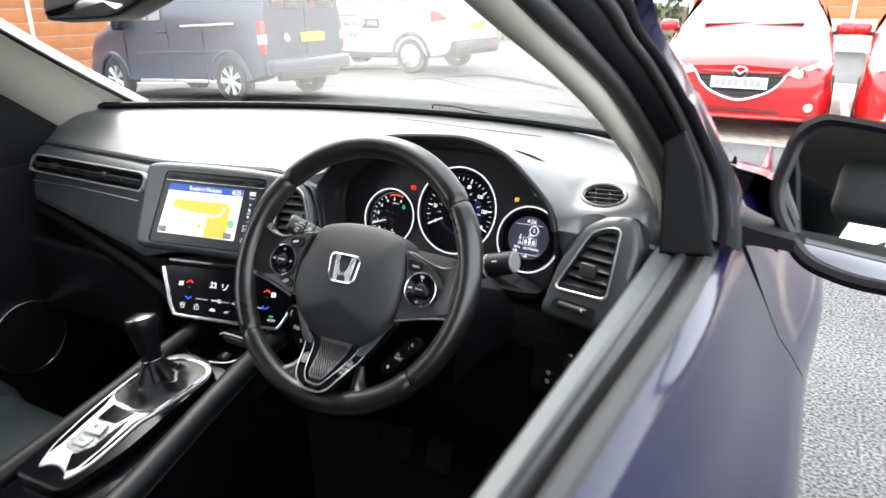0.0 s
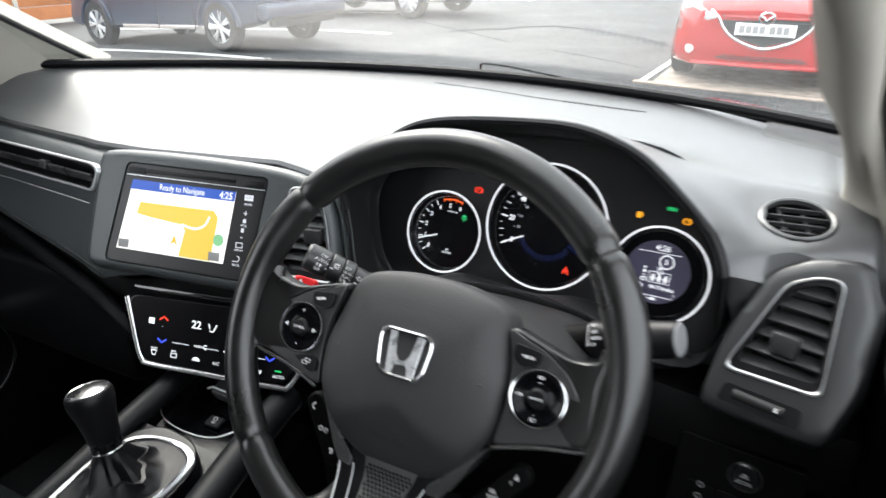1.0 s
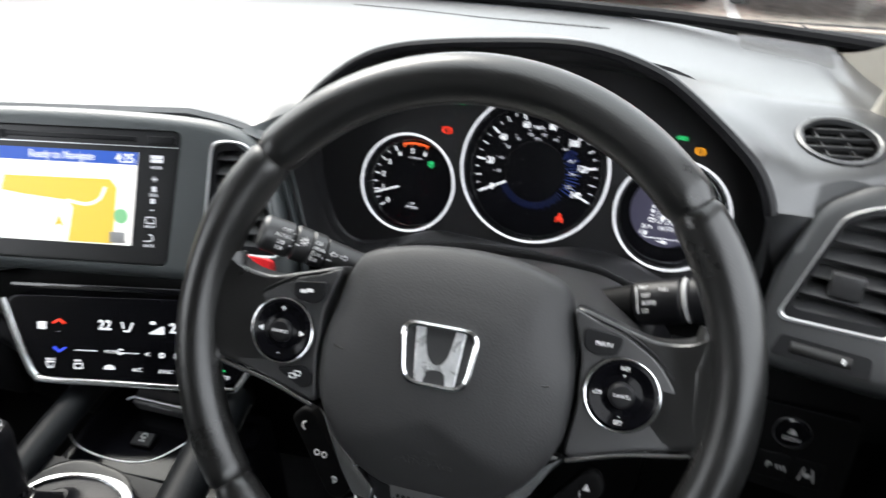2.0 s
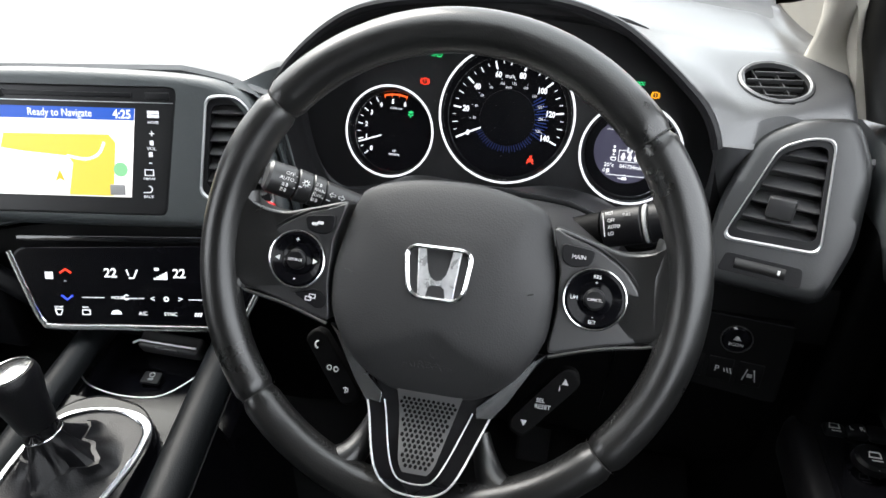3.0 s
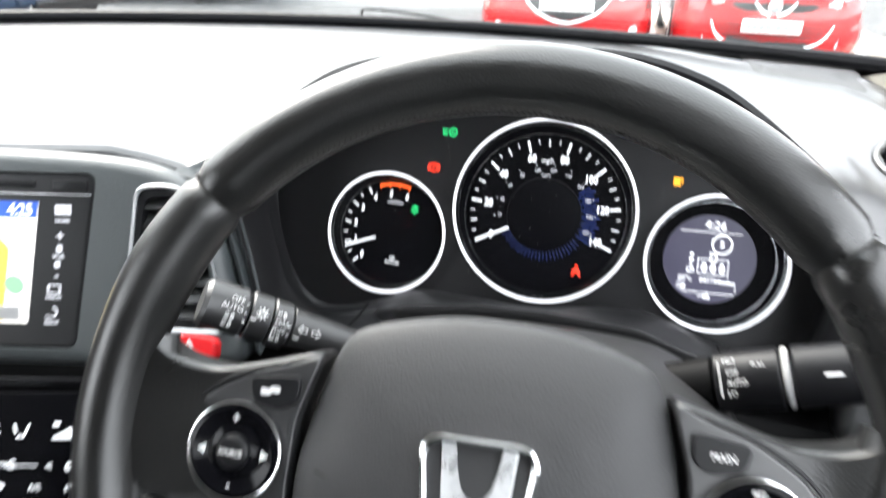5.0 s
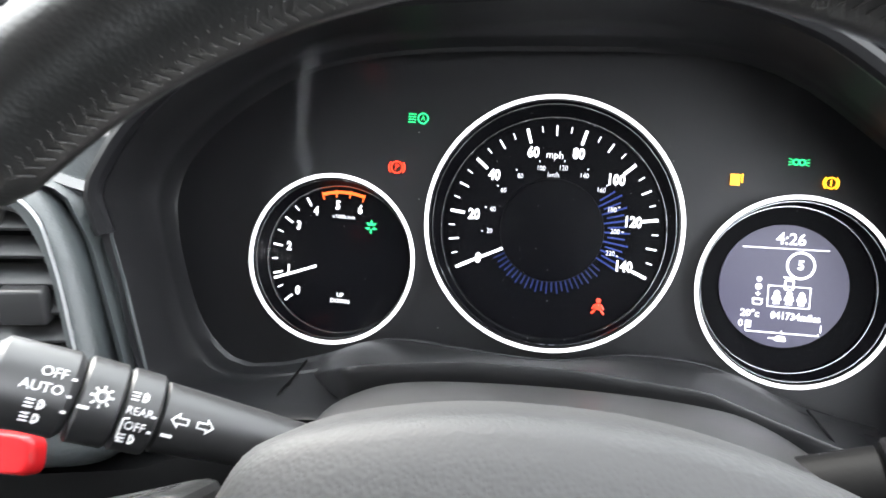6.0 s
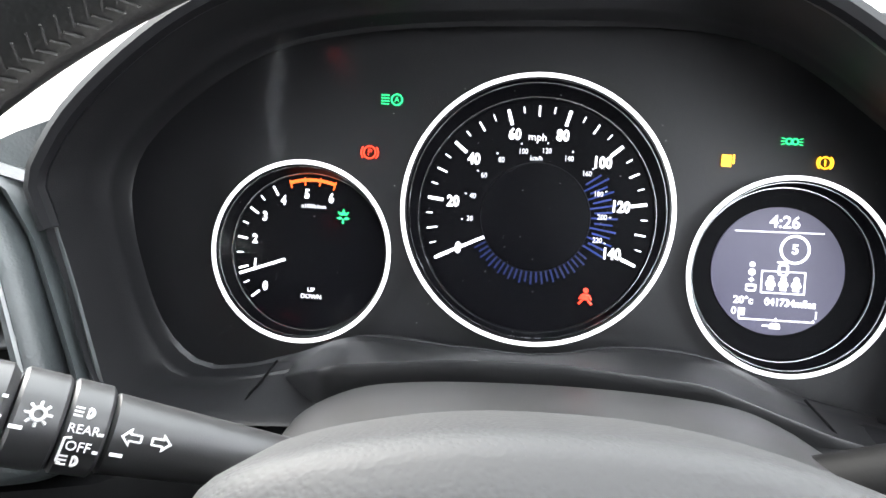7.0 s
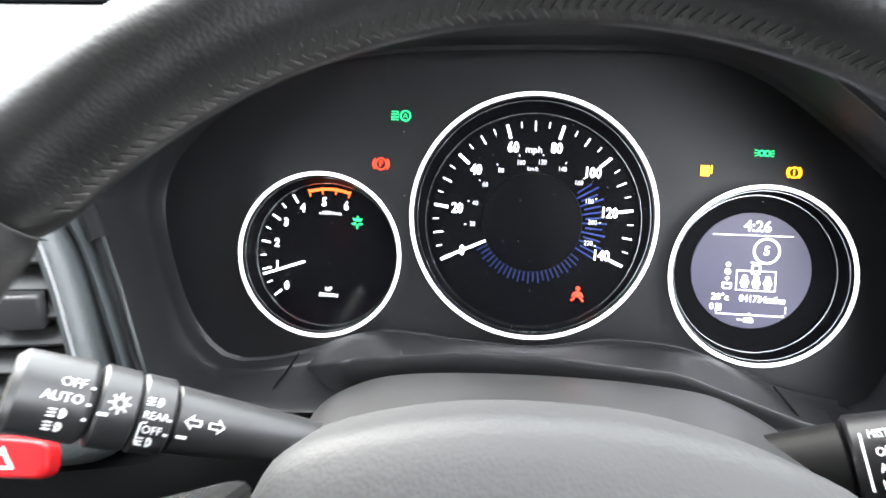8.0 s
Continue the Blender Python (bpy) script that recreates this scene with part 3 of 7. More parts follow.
part("door_frame", band(share(CLOTH_LINE, FRAME_LINE, 0.305), share(CLOTH_LINE, FRAME_LINE, 0.66), 0.004), FRAME, pil, angle=60)
part("window_channel", band(share(CLOTH_LINE, FRAME_LINE, 0.665), share(CLOTH_LINE, FRAME_LINE, 0.84), 0.006), RUBBER, pil, angle=60)
part("outer_channel", band(share(CLOTH_LINE, FRAME_LINE, 0.845), FRAME_LINE, 0.003), FRAME, pil, angle=60)
part("outer_panel", band(share(FRAME_LINE, PANEL_LINE, 0.01), PANEL_LINE, 0.001, back=0.002), BLUE, pil, "blue outer edge of the pillar", angle=60)
sail = [(0.010, 0.992, 1.092), (0.003, 1.002, 1.165), (-0.004, 1.016, 1.228), (0.018, 1.020, 1.243), (0.040, 1.020, 1.200), (0.060, 1.015, 1.130), (0.072, 1.010, 1.092)]
part("mirror_base_cover", loft([[(x, y, z) for x, y, z in sail], [(x, y - 0.012, z) for x, y, z in sail], [(0.034 + (x - 0.034) * 0.86, y - 0.016, 1.145 + (z - 1.145) * 0.9) for x, y, z in sail]], close_u=True, cap=True), DEEP, pil, "black triangular cover at the foot of the window", angle=30)

pil2 = thing("a_pillar", pose(0, 0, 0), "passenger windscreen pillar with beige cloth trim", "pillar", kind="structure")
rows = []
for i in range(13):
    s = i / 12
    g = Vector((-1.325, 1.325, 1.130)).lerp(Vector((-1.26, 0.70, 1.52)), s) + Vector((0, 0, -0.012 * math.sin(math.pi * s)))
    q = Vector((-1.39, 1.14, 1.075)).lerp(Vector((-1.33, 0.62, 1.47)), s) + Vector((0, 0, 0.02 * math.sin(math.pi * s)))
    rows.append([g, g.lerp(q, 0.15) + Vector((0.012, -0.01, 0.006)), g.lerp(q, 0.5) + Vector((0.018, -0.012, 0.004)), g.lerp(q, 0.85) + Vector((0.012, -0.01, 0)), q,
                 q + Vector((-0.05, 0.03, 0.0)), g + Vector((-0.04, 0.04, 0.01))])
part("trim", loft(rows, close_u=True, cap=True), PILLAR, pil2, "beige cloth pillar trim")
rows = []
for i in range(13):
    s = i / 12
    q = Vector((-1.39, 1.13, 1.065)).lerp(Vector((-1.33, 0.61, 1.46)), s) + Vector((0, 0, 0.02 * math.sin(math.pi * s)))
    rows.append([q, q + Vector((0.004, -0.03, -0.012)), q + Vector((-0.02, -0.07, -0.03)), q + Vector((-0.06, -0.05, -0.03)), q + Vector((-0.05, 0.03, 0))])
part("door_frame", loft(rows, close_u=True, cap=True), RUBBER, pil2)

part("sail_panel", loft([[(-1.392, y, z) for y, z in ((1.20, 1.03), (0.55, 1.03), (0.50, 1.06), (0.62, 1.46), (0.70, 1.46), (1.08, 1.21), (1.17, 1.11))], [(-1.372, y, z) for y, z in ((1.19, 1.03), (0.56, 1.03), (0.51, 1.06), (0.63, 1.45), (0.70, 1.45), (1.07, 1.20), (1.16, 1.10))]], close_u=True, cap=True), FRAME, pil2, "black quarter panel behind the pillar")
part("glass_edge", tube([Vector((-1.322, 1.322, 1.136)).lerp(Vector((-1.257, 0.70, 1.526)), k / 12) + Vector((0.010, -0.012, -0.008 - 0.012 * math.sin(math.pi * k / 12))) for k in range(13)], 0.005, 6), FRAME, pil2)

# windscreen, black border and wipers
def screen_point(x, s):
    xb = -0.66 + (x + 0.66) * mix(1.0, 0.80, s)
    return Vector((xb, mix(base_y(x) + 0.035, 0.72 - 0.10 * (x + 0.66) ** 2, s), mix(1.148, 1.535, s) + 0.02 * math.sin(math.pi * s)))


screen_rows = [[screen_point(-1.36 + 1.36 * i / 24, j / 10) for i in range(25)] for j in range(11)]
windscreen = solid("windscreen", loft(screen_rows), GLASS, "clear raked car windscreen", "windscreen", kind="structure")
windscreen.visible_shadow = False
border = [screen_point(-1.36 + 1.36 * i / 40, 0.0) for i in range(41)]
solid("windscreen_seal", tube([p + Vector((0, -0.012, 0.002)) for p in border], 0.0085, 8, flat=0.9), FRAME, "black rubber seal along the windscreen foot", "seal", kind="structure")
cowl_rows = [[(x, base_y(x) + 0.04 + d, 1.142 - h) for x in [-1.40 + 1.45 * i / 30 for i in range(31)]] for d, h in ((0, 0.0), (0.03, -0.004), (0.09, 0.01), (0.12, 0.03))]
solid("scuttle_panel", loft(cowl_rows), DARKTRIM, "black plastic scuttle below the windscreen", "car panel", kind="structure")


def bonnet():
    rows = []
    for j in range(13):
        s = j / 12
        rows.append([(x, mix(base_y(x) + 0.13, 2.35 - 0.35 * (x + 0.66) ** 2, s), mix(1.118, 0.93, s ** 1.4) - 0.10 * max(0, abs(x + 0.66) - 0.5) ** 2
                      + 0.012 * math.exp(-((abs(x + 0.66) - 0.45) / 0.09) ** 2)) for x in [-1.42 + 1.52 * i / 40 for i in range(41)]])
        x, y, z = rows[-1][-1]
        rows[-1] += [(x + 0.012, y, z - 0.006), (x + 0.026, y, z - 0.022), (x + 0.036, y, z - 0.05), (x + 0.042, y, z - 0.10), (x + 0.045, y, z - 0.30), (x + 0.03, y, z - 0.5)]
    last = rows[-1]
    rows.append([(x, y + 0.05, z - 0.10) for x, y, z in last])
    rows.append([(x, y + 0.08, min(z - 0.12, 0.45)) for x, y, z in last])
    return loft(rows)


solid("bonnet", bonnet(), BLUE, "deep blue metallic car bonnet", "bonnet")
for x0, drop in ((-0.625, 0.0), (-1.20, 0.012)):
    wp = thing("windscreen_wiper", pose(x0, base_y(x0) + 0.068, 1.146 - drop), "black windscreen wiper lying along the glass foot", "wiper", "wipers of the car")
    run = [(0.36 * t, base_y(x0 + 0.36 * t) - base_y(x0) + 0.004, -0.004 - 0.012 * t) for t in [k / 10 for k in range(11)]]
    part("blade", tube(run, 0.0045, 6), RUBBER, wp)
    part("arm", tube([(0.0, 0.0, -0.006), (0.0, 0.0, 0.012), (0.006, 0.0, 0.0145), (0.05, 0.003, 0.0125), (0.13, 0.006, 0.004), (0.2, 0.008, -0.006)], 0.0026, 6, flat=0.7), HARD, wp)

# roof, rear of the cabin, floor
roof_rows = []
for j in range(11):
    s = j / 10
    y = mix(0.74, -1.9, s)
    z = 1.545 + 0.04 * math.sin(math.pi * min(1, s * 1.2))
    roof_rows.append([(-0.66 + w, y - 0.1 * w * w, z - 0.10 * abs(w) ** 3 / 0.2) for w in [-0.58 + 1.16 * i / 16 for i in range(17)]])
solid("ceiling", loft(roof_rows), HEADLINER, "pale cloth car headliner", "ceiling", kind="structure")
solid("roof", loft([[(x, y, z + 0.03) for x, y, z in r] for r in roof_rows]), BLUE, "deep blue car roof", "roof", kind="structure")
solid("floor", box(1.42, 2.6, 0.04, (-0.69, 0.1, 0.36)), CARPET, "black carpeted car floor", "floor", kind="structure")
solid("wall_front", box(1.42, 0.03, 0.72, (-0.69, 1.42, 0.74)), CARPET, "black bulkhead behind the pedals", "bulkhead", kind="structure")
solid("wall_rear", box(1.40, 0.06, 0.85, (-0.69, -1.55, 0.75), 0.01), HARD, "dark tailgate trim", "wall", kind="structure")
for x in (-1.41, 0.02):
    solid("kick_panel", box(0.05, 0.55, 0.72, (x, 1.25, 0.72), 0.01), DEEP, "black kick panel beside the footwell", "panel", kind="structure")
for x in (-1.40, 0.02):
    solid("side_panel", box(0.10, 1.75, 0.72, (x, -0.85, 0.72), 0.02), HARD, "dark rear door trim", "door", kind="structure")
    solid("b_pillar", tube([(x, -0.28, 1.0), (x + (0.05 if x < -1 else -0.05), -0.36, 1.3), (x + (0.14 if x < -1 else -0.14), -0.42, 1.56)], 0.05, 10), PILLAR,
          "beige centre pillar trim", "pillar", kind="structure")
solid("door_passenger", loft([[(-1.40 + dx, y, z) for dx, z in ((-0.06, 1.05), (0.0, 1.06), (0.03, 1.04), (0.03, 0.98), (0.05, 0.9), (0.06, 0.7), (0.04, 0.45), (0.03, 0.37), (-0.05, 0.36))]
                              for y in [1.30 - 1.5 * i / 20 for i in range(21)]]), HARD, "black passenger door card", "door", kind="structure")

# Unseen opaque panes, added to keep fill light from the rear out of the cabin.
for x, lean in ((-1.41, 1), (0.03, -1)):
    rows = [[(x + lean * (z - 1.05) * 0.30, y, z) for y in (-0.38, -0.8, -1.2, -1.6)] for z in (1.04, 1.3, 1.58)]
    solid("rear_side_dark_pane", loft(rows), CARGLASS, "opaque dark pane in the rear door, added to block light", "window", kind="structure")
solid("rear_window", loft([[(x, y, z) for x in (-1.35, -0.69, -0.03)] for y, z in ((-1.60, 1.12), (-1.75, 1.4), (-1.90, 1.60))]), CARGLASS, "opaque dark pane in the tailgate, added to block light", "window", kind="structure")

# ---- driver's door with open window ----
door = thing("driver_door", pose(0.07, 0.45, 0.38), "deep blue metallic car door with its window lowered", "car door")
DM = pose(-0.07, -0.45, -0.38)


def door_sheet(profile, y0=-0.28, y1=1.20, n=36):
    """A pressed sheet: (x, z) pairs drawn along the car; the belt climbs a little to the rear."""
    rows = []
    for i in range(n + 1):
        y = mix(y0, y1, i / n)
        inward = 0.022 * ease((0.92 - y) / 0.55)
        rows.append([(x - inward * ease((x - 0.01) / 0.05) * ease((z - 0.85) / 0.2), y, z + 0.030 * (0.92 - y) * ease((z - 0.95) / 0.1)) for x, z in profile])
    return loft(rows)


SKIN = [(0.074, 1.090), (0.083, 1.086), (0.094, 1.070), (0.110, 1.04), (0.136, 0.985), (0.163, 0.93), (0.187, 0.90), (0.204, 0.875), (0.213, 0.84), (0.213, 0.78), (0.202, 0.70),
        (0.185, 0.62), (0.182, 0.50), (0.175, 0.40)]
CARD = [(0.030, 1.088), (0.018, 1.096), (0.004, 1.094), (-0.004, 1.082), (-0.008, 1.05), (0.010, 1.00), (0.050, 0.955), (0.070, 0.90), (0.075, 0.84), (0.078, 0.80), (0.06, 0.77), (0.04, 0.46), (0.03, 0.37)]
part("skin", door_sheet(SKIN, y1=1.16), BLUE, door, "glossy deep blue outer skin", DM)
part("door_card", door_sheet(CARD, y1=1.16), FASCIA, door, "black grained inner door card", DM)
part("inner_seal", door_sheet([(0.026, 1.086), (0.030, 1.096), (0.036, 1.099), (0.042, 1.096), (0.046, 1.080)]), RUBBER, door, m=DM)
part("window_slot", door_sheet([(0.044, 1.086), (0.048, 1.080), (0.053, 1.080), (0.056, 1.086)]), RUBBER, door, m=DM)
part("outer_seal", door_sheet([(0.054, 1.078), (0.057, 1.094), (0.063, 1.098), (0.072, 1.095), (0.078, 1.086)]), RUBBER, door, "weathered black outer window seal", DM)
arm = part("armrest", box(0.10, 0.52, 0.06, (0.035, 0.74, 0.782), 0.016), HARD, door, m=DM)
sw = part("switch_panel", box(0.075, 0.17, 0.012, (0.045, 0.925, 0.810), 0.005), GLOSS, door, "gloss black panel of window and mirror switches", DM)
for j in range(3):
    part("switch", box(0.020, 0.020, 0.008, (0.024 + 0.021 * j, 0.972, 0.818), 0.003), HARD, sw)
for body_t, x, y in (("L", 0.040, 0.972), ("R", 0.050, 0.972)):
    lettering(body_t, 0.0075, (x, y, 0.8224), PRINT, sw)
part("mirror_symbol", bar(hoop(mm((18, 968), (29, 968), (29, 976), (20, 976)), mm((19.4, 969.4), (27.6, 969.4), (27.6, 974.6), (20.6, 974.6)), 0.8218, 0.8224, n=30), 0.0245, 0.9650, 0.009, 0.0012, 0.8221), PRINT, sw)
part("mirror_symbol", bar(hoop(mm((40, 926), (52, 926), (52, 934), (42, 934)), mm((41.4, 927.4), (50.6, 927.4), (50.6, 932.6), (42.6, 932.6)), 0.8318, 0.8324, n=30), 0.047, 0.9230, 0.010, 0.0012, 0.8321), PRINT, sw)
for x, y in ((0.046, 0.944), (0.046, 0.914), (0.031, 0.929), (0.061, 0.929)):
    part("dot", prism(circle(0.0012, 8, (x, y)), 0.8275, 0.8300), PRINT, sw)
part("mirror_knob", lathe([(0, 0.010), (0.014, 0.010), (0.017, 0.007), (0.018, 0)], 24, m=pose(0.046, 0.929, 0.822)), HARD, sw)

wing = thing("front_wing", pose(0.2, 1.6, 0.42), "deep blue metallic front wing of the car", "car panel")
WM = pose(-0.2, -1.6, -0.42)
wing_rows = []
for k in range(31):
    y = 1.165 + 1.05 * k / 30
    grow, nose = 0.022 * ease((y - 1.165) / 0.4), 0.10 * ease((y - 1.75) / 0.5)
    wing_rows.append([(x + (grow - nose) * ease((x - 0.07) / 0.12), y, z - 0.07 * (y - 1.165) * ease((z - 0.9) / 0.15)) for x, z in SKIN])
part("panel", loft(wing_rows), BLUE, wing, "glossy deep blue panel", WM)
part("wheel_arch", ring(0.36, 0.022, (0, 0, 0), 30, 8, 0, 180), DARKTRIM, wing, "black plastic arch edge", WM @ pose(0.195, 1.78, 0.36, 90, 0, 90))

# door mirror
mir = thing("door_mirror", pose(0.22, 1.14, 1.14, 0, 0, 0), "black and blue driver's door mirror", "mirror", kind="")
OUT = rounded(mm((-108, 10), (-96, 88), (-66, 116), (10, 112), (110, 96), (150, 60), (150, -60), (110, -96), (20, -104), (-50, -92), (-98, -30)), 0.03)
GL = [(x * 0.90 + 0.003, y * 0.86 + 0.002) for x, y in OUT]
MF = pose(0, 0, 0, 80, 0, -17)
part("shell", loft([[(x * s, y * s, z) for x, y in OUT] for s, z in ((0.95, 0.0), (1.0, -0.008), (1.0, -0.03), (0.93, -0.06), (0.75, -0.085), (0.4, -0.098), (0.02, -0.10))], close_u=True), BLUE, mir, m=MF)
part("bezel", hoop(OUT, GL, -0.02, 0.004, n=110, lift=0.004), FRAME, mir, "black plastic surround", MF)
part("glass", prism(GL, -0.02, -0.008), MIRROR, mir, "mirror glass showing the seat", MF)
part("arm", loft([[(x, 0.02 + a * w, zc + b * h) for a, b in ((-1, -1), (1, -1), (1, 0.6), (0.6, 1), (-0.6, 1), (-1, 0.6))] for x, w, h, zc in ((-0.150, 0.05, 0.026, -0.046), (-0.11, 0.04, 0.014, -0.050), (-0.06, 0.03, 0.010, -0.058))], close_u=True, cap=True), FRAME, mir)

# interior mirror
rv = thing("rear_view_mirror", pose(-0.655, 0.74, 1.402), "black rear-view mirror hanging from the windscreen", "mirror")
RO = rounded(mm((-155, -34), (60, -36), (150, -16), (160, 4), (140, 38), (-140, 38), (-163, 0)), 0.025)
part("housing", prism(RO, -0.02, 0.012, 0.008), HARD, rv, m=pose(0, 0, 0, 82, 0, -14) @ pose(0, 0, 0, 0, 0, 3))
part("glass", prism([(x * 0.93, y * 0.86) for x, y in RO], 0.010, 0.0135), MIRROR, rv, m=pose(0, 0, 0, 82, 0, -14) @ pose(0, 0, 0, 0, 0, 3))
part("stem", tube([(0, 0.02, 0.01), (0, 0.06, 0.06), (0, 0.07, 0.12)], 0.014, 8), HARD, rv)


# ---- steering wheel ----
wheel = thing("steering_wheel", W_FRAME, "black leather three-spoke steering wheel with silver trim", "steering wheel")
SEAMS = (39, 141, 220.5, 318)
RW = 0.1701
for a0, a1 in ((39, 141), (141, 220.5), (220.5, 318), (318, 399)):
    n = 48
    top = a0 == 39
    rad = []
    for i in range(n + 1):
        e = min(i, n - i) / n
        swell = 0.0008 if top else 0.0012 * math.exp(-((i / n - (0.18 if a0 == 141 else 0.82)) / 0.12) ** 2) if a0 in (141, 318) else 0.0
        rad.append(0.0151 + swell - 0.0022 * math.exp(-(e / 0.012) ** 2))
    section = ring(RW, 0.0155, (0, 0, 0), n, 26, a0 + 0.15, a1 - 0.15, radii=rad, flat=1.08)
    for v in section.verts:
        if v.co.z < 0:
            v.co.z *= 0.62
    part("rim", section, LEATHER, wheel, "black leather rim section")


for a in SEAMS:
    c, s = math.cos(radians(a)), math.sin(radians(a))
    line = [((RW - 0.0143 * math.cos(radians(k))) * c, (RW - 0.0143 * math.cos(radians(k))) * s, 0.0152 * math.sin(radians(k))) for k in range(-10, 191, 10)]
    part("seam_line", tube(line, 0.00035, 6), THREAD, wheel, "fine light seam")


def stitches(a0, a1, n, thick=0.0154):
    bm = bm_new()
    for i in range(n):
        a, b = radians(mix(a0, a1, (i + 0.1) / n)), radians(mix(a0, a1, (i + 0.95) / n))
        for z0, z1, e in ((0.0024, 0.0054, 0.0), (0.0082, 0.0050, 0.35)):
            c, d = mix(a, b, e), mix(a, b, 0.75 + e)
            p, q = [RW - math.sqrt(thick ** 2 - (z / 1.08) ** 2) for z in (z0, z1)]
            tube([(p * math.cos(c), p * math.sin(c), z0), (q * math.cos(d), q * math.sin(d), z1)], 0.00028, 4, bm=bm)
    return bm


tagged(part("stitching", stitches(42, 138, 96, 0.0162), THREAD, wheel, "grey cross stitching"), kind="stuff")
tagged(part("stitching", stitches(186, 219, 28), THREAD, wheel, "grey cross stitching"), kind="stuff")
tagged(part("stitching", stitches(222, 258, 28), THREAD, wheel, "grey cross stitching"), kind="stuff")
tagged(part("stitching", stitches(284, 317, 28), THREAD, wheel, "grey cross stitching"), kind="stuff")
tagged(part("stitching", stitches(320, 352, 28), THREAD, wheel, "grey cross stitching"), kind="stuff")

PADLINE = mm((-71, 42), (-60, 55), (-30, 63), (0, 65), (30, 63), (60, 55), (72, 44), (80, 10), (81, -22), (76, -47), (54, -80), (22, -98), (-22, -98), (-54, -80), (-76, -47),
             (-81, -22), (-79, 10))
PADS = [(p.x, p.y) for p in smooth_line(PADLINE, 4, True)]
pad_rows = []
for s, z in [(1.0, -0.030), (1.0, -0.004), (0.985, 0.001)] + [(q, along((0.02, 0.3, 0.55, 0.75, 0.88, 0.95), (0.0170, 0.0162, 0.0138, 0.0104, 0.0070, 0.0042), q)) for q in (0.95, 0.88, 0.82, 0.76, 0.7, 0.65, 0.6, 0.55, 0.5, 0.45, 0.4, 0.36, 0.32, 0.28, 0.2, 0.1, 0.02)]:
    pad_rows.append([(x * s, (y + 0.015) * s - 0.015, z - 0.22 * max(0.0, abs(x * s) - 0.054) * ease(((y + 0.015) * s - 0.005) / 0.03) - 0.009 * max(0, (y + 0.015) * s / 0.075) ** 2 - 0.30 * max(0.0, -0.040 - 6.0 * x * x - ((y + 0.015) * s - 0.015))) for x, y in PADS])
pad = part("airbag_cover", loft(pad_rows, close_u=True, cap=True), PAD, wheel, "domed grained airbag cover")
for body_t, size, y, z in (("SRS", 0.0105, -0.0585, 0.0078), ("AIRBAG", 0.0080, -0.0685, 0.0042)):
    part("lettering", words(body_t, size, (0, 0, 0), deep=0.0008, wide=1.3, bold=0.0002), PAD, pad, m=pose(-0.002, y, z, 17))
for x, a in ((-0.064, 12), (0.062, -12)):
    part("cover_mark", tube([(x - 0.005, -0.006, 0.0092), (x, -0.008, 0.0092), (x + 0.005, -0.0065, 0.0092)], 0.0006, 6), LEATHER, pad)

emb = part("emblem", hoop(rounded(mm((-25, 19), (25, 19), (20.5, -19.5), (-20.5, -19.5)), 0.011, 8), rounded(mm((-22, 16.2), (22, 16.2), (17.8, -16.8), (-17.8, -16.8)), 0.009, 8), 0.008, 0.0178, lift=0.0008),
           CHROME, wheel, "chrome emblem frame")
half = mm((15.6, 17.4), (10.2, 17.4), (8.6, 7), (6.6, -0.5), (3.6, -4.6), (0, -5.8))
low_half = mm((0, -8.8), (3.4, -9.0), (6.2, -11), (7.6, -18.4), (12.8, -18.4))
letter = half[:-1] + [(-x, y) for x, y in half[::-1]] + [(-x, y) for x, y in low_half[::-1]][:-1] + low_half
part("emblem_figure", prism(letter[::-1], 0.0090, 0.0172, 0.0014), FIGURE, emb, "chrome upright bars with a curved crossbar", angle=25)

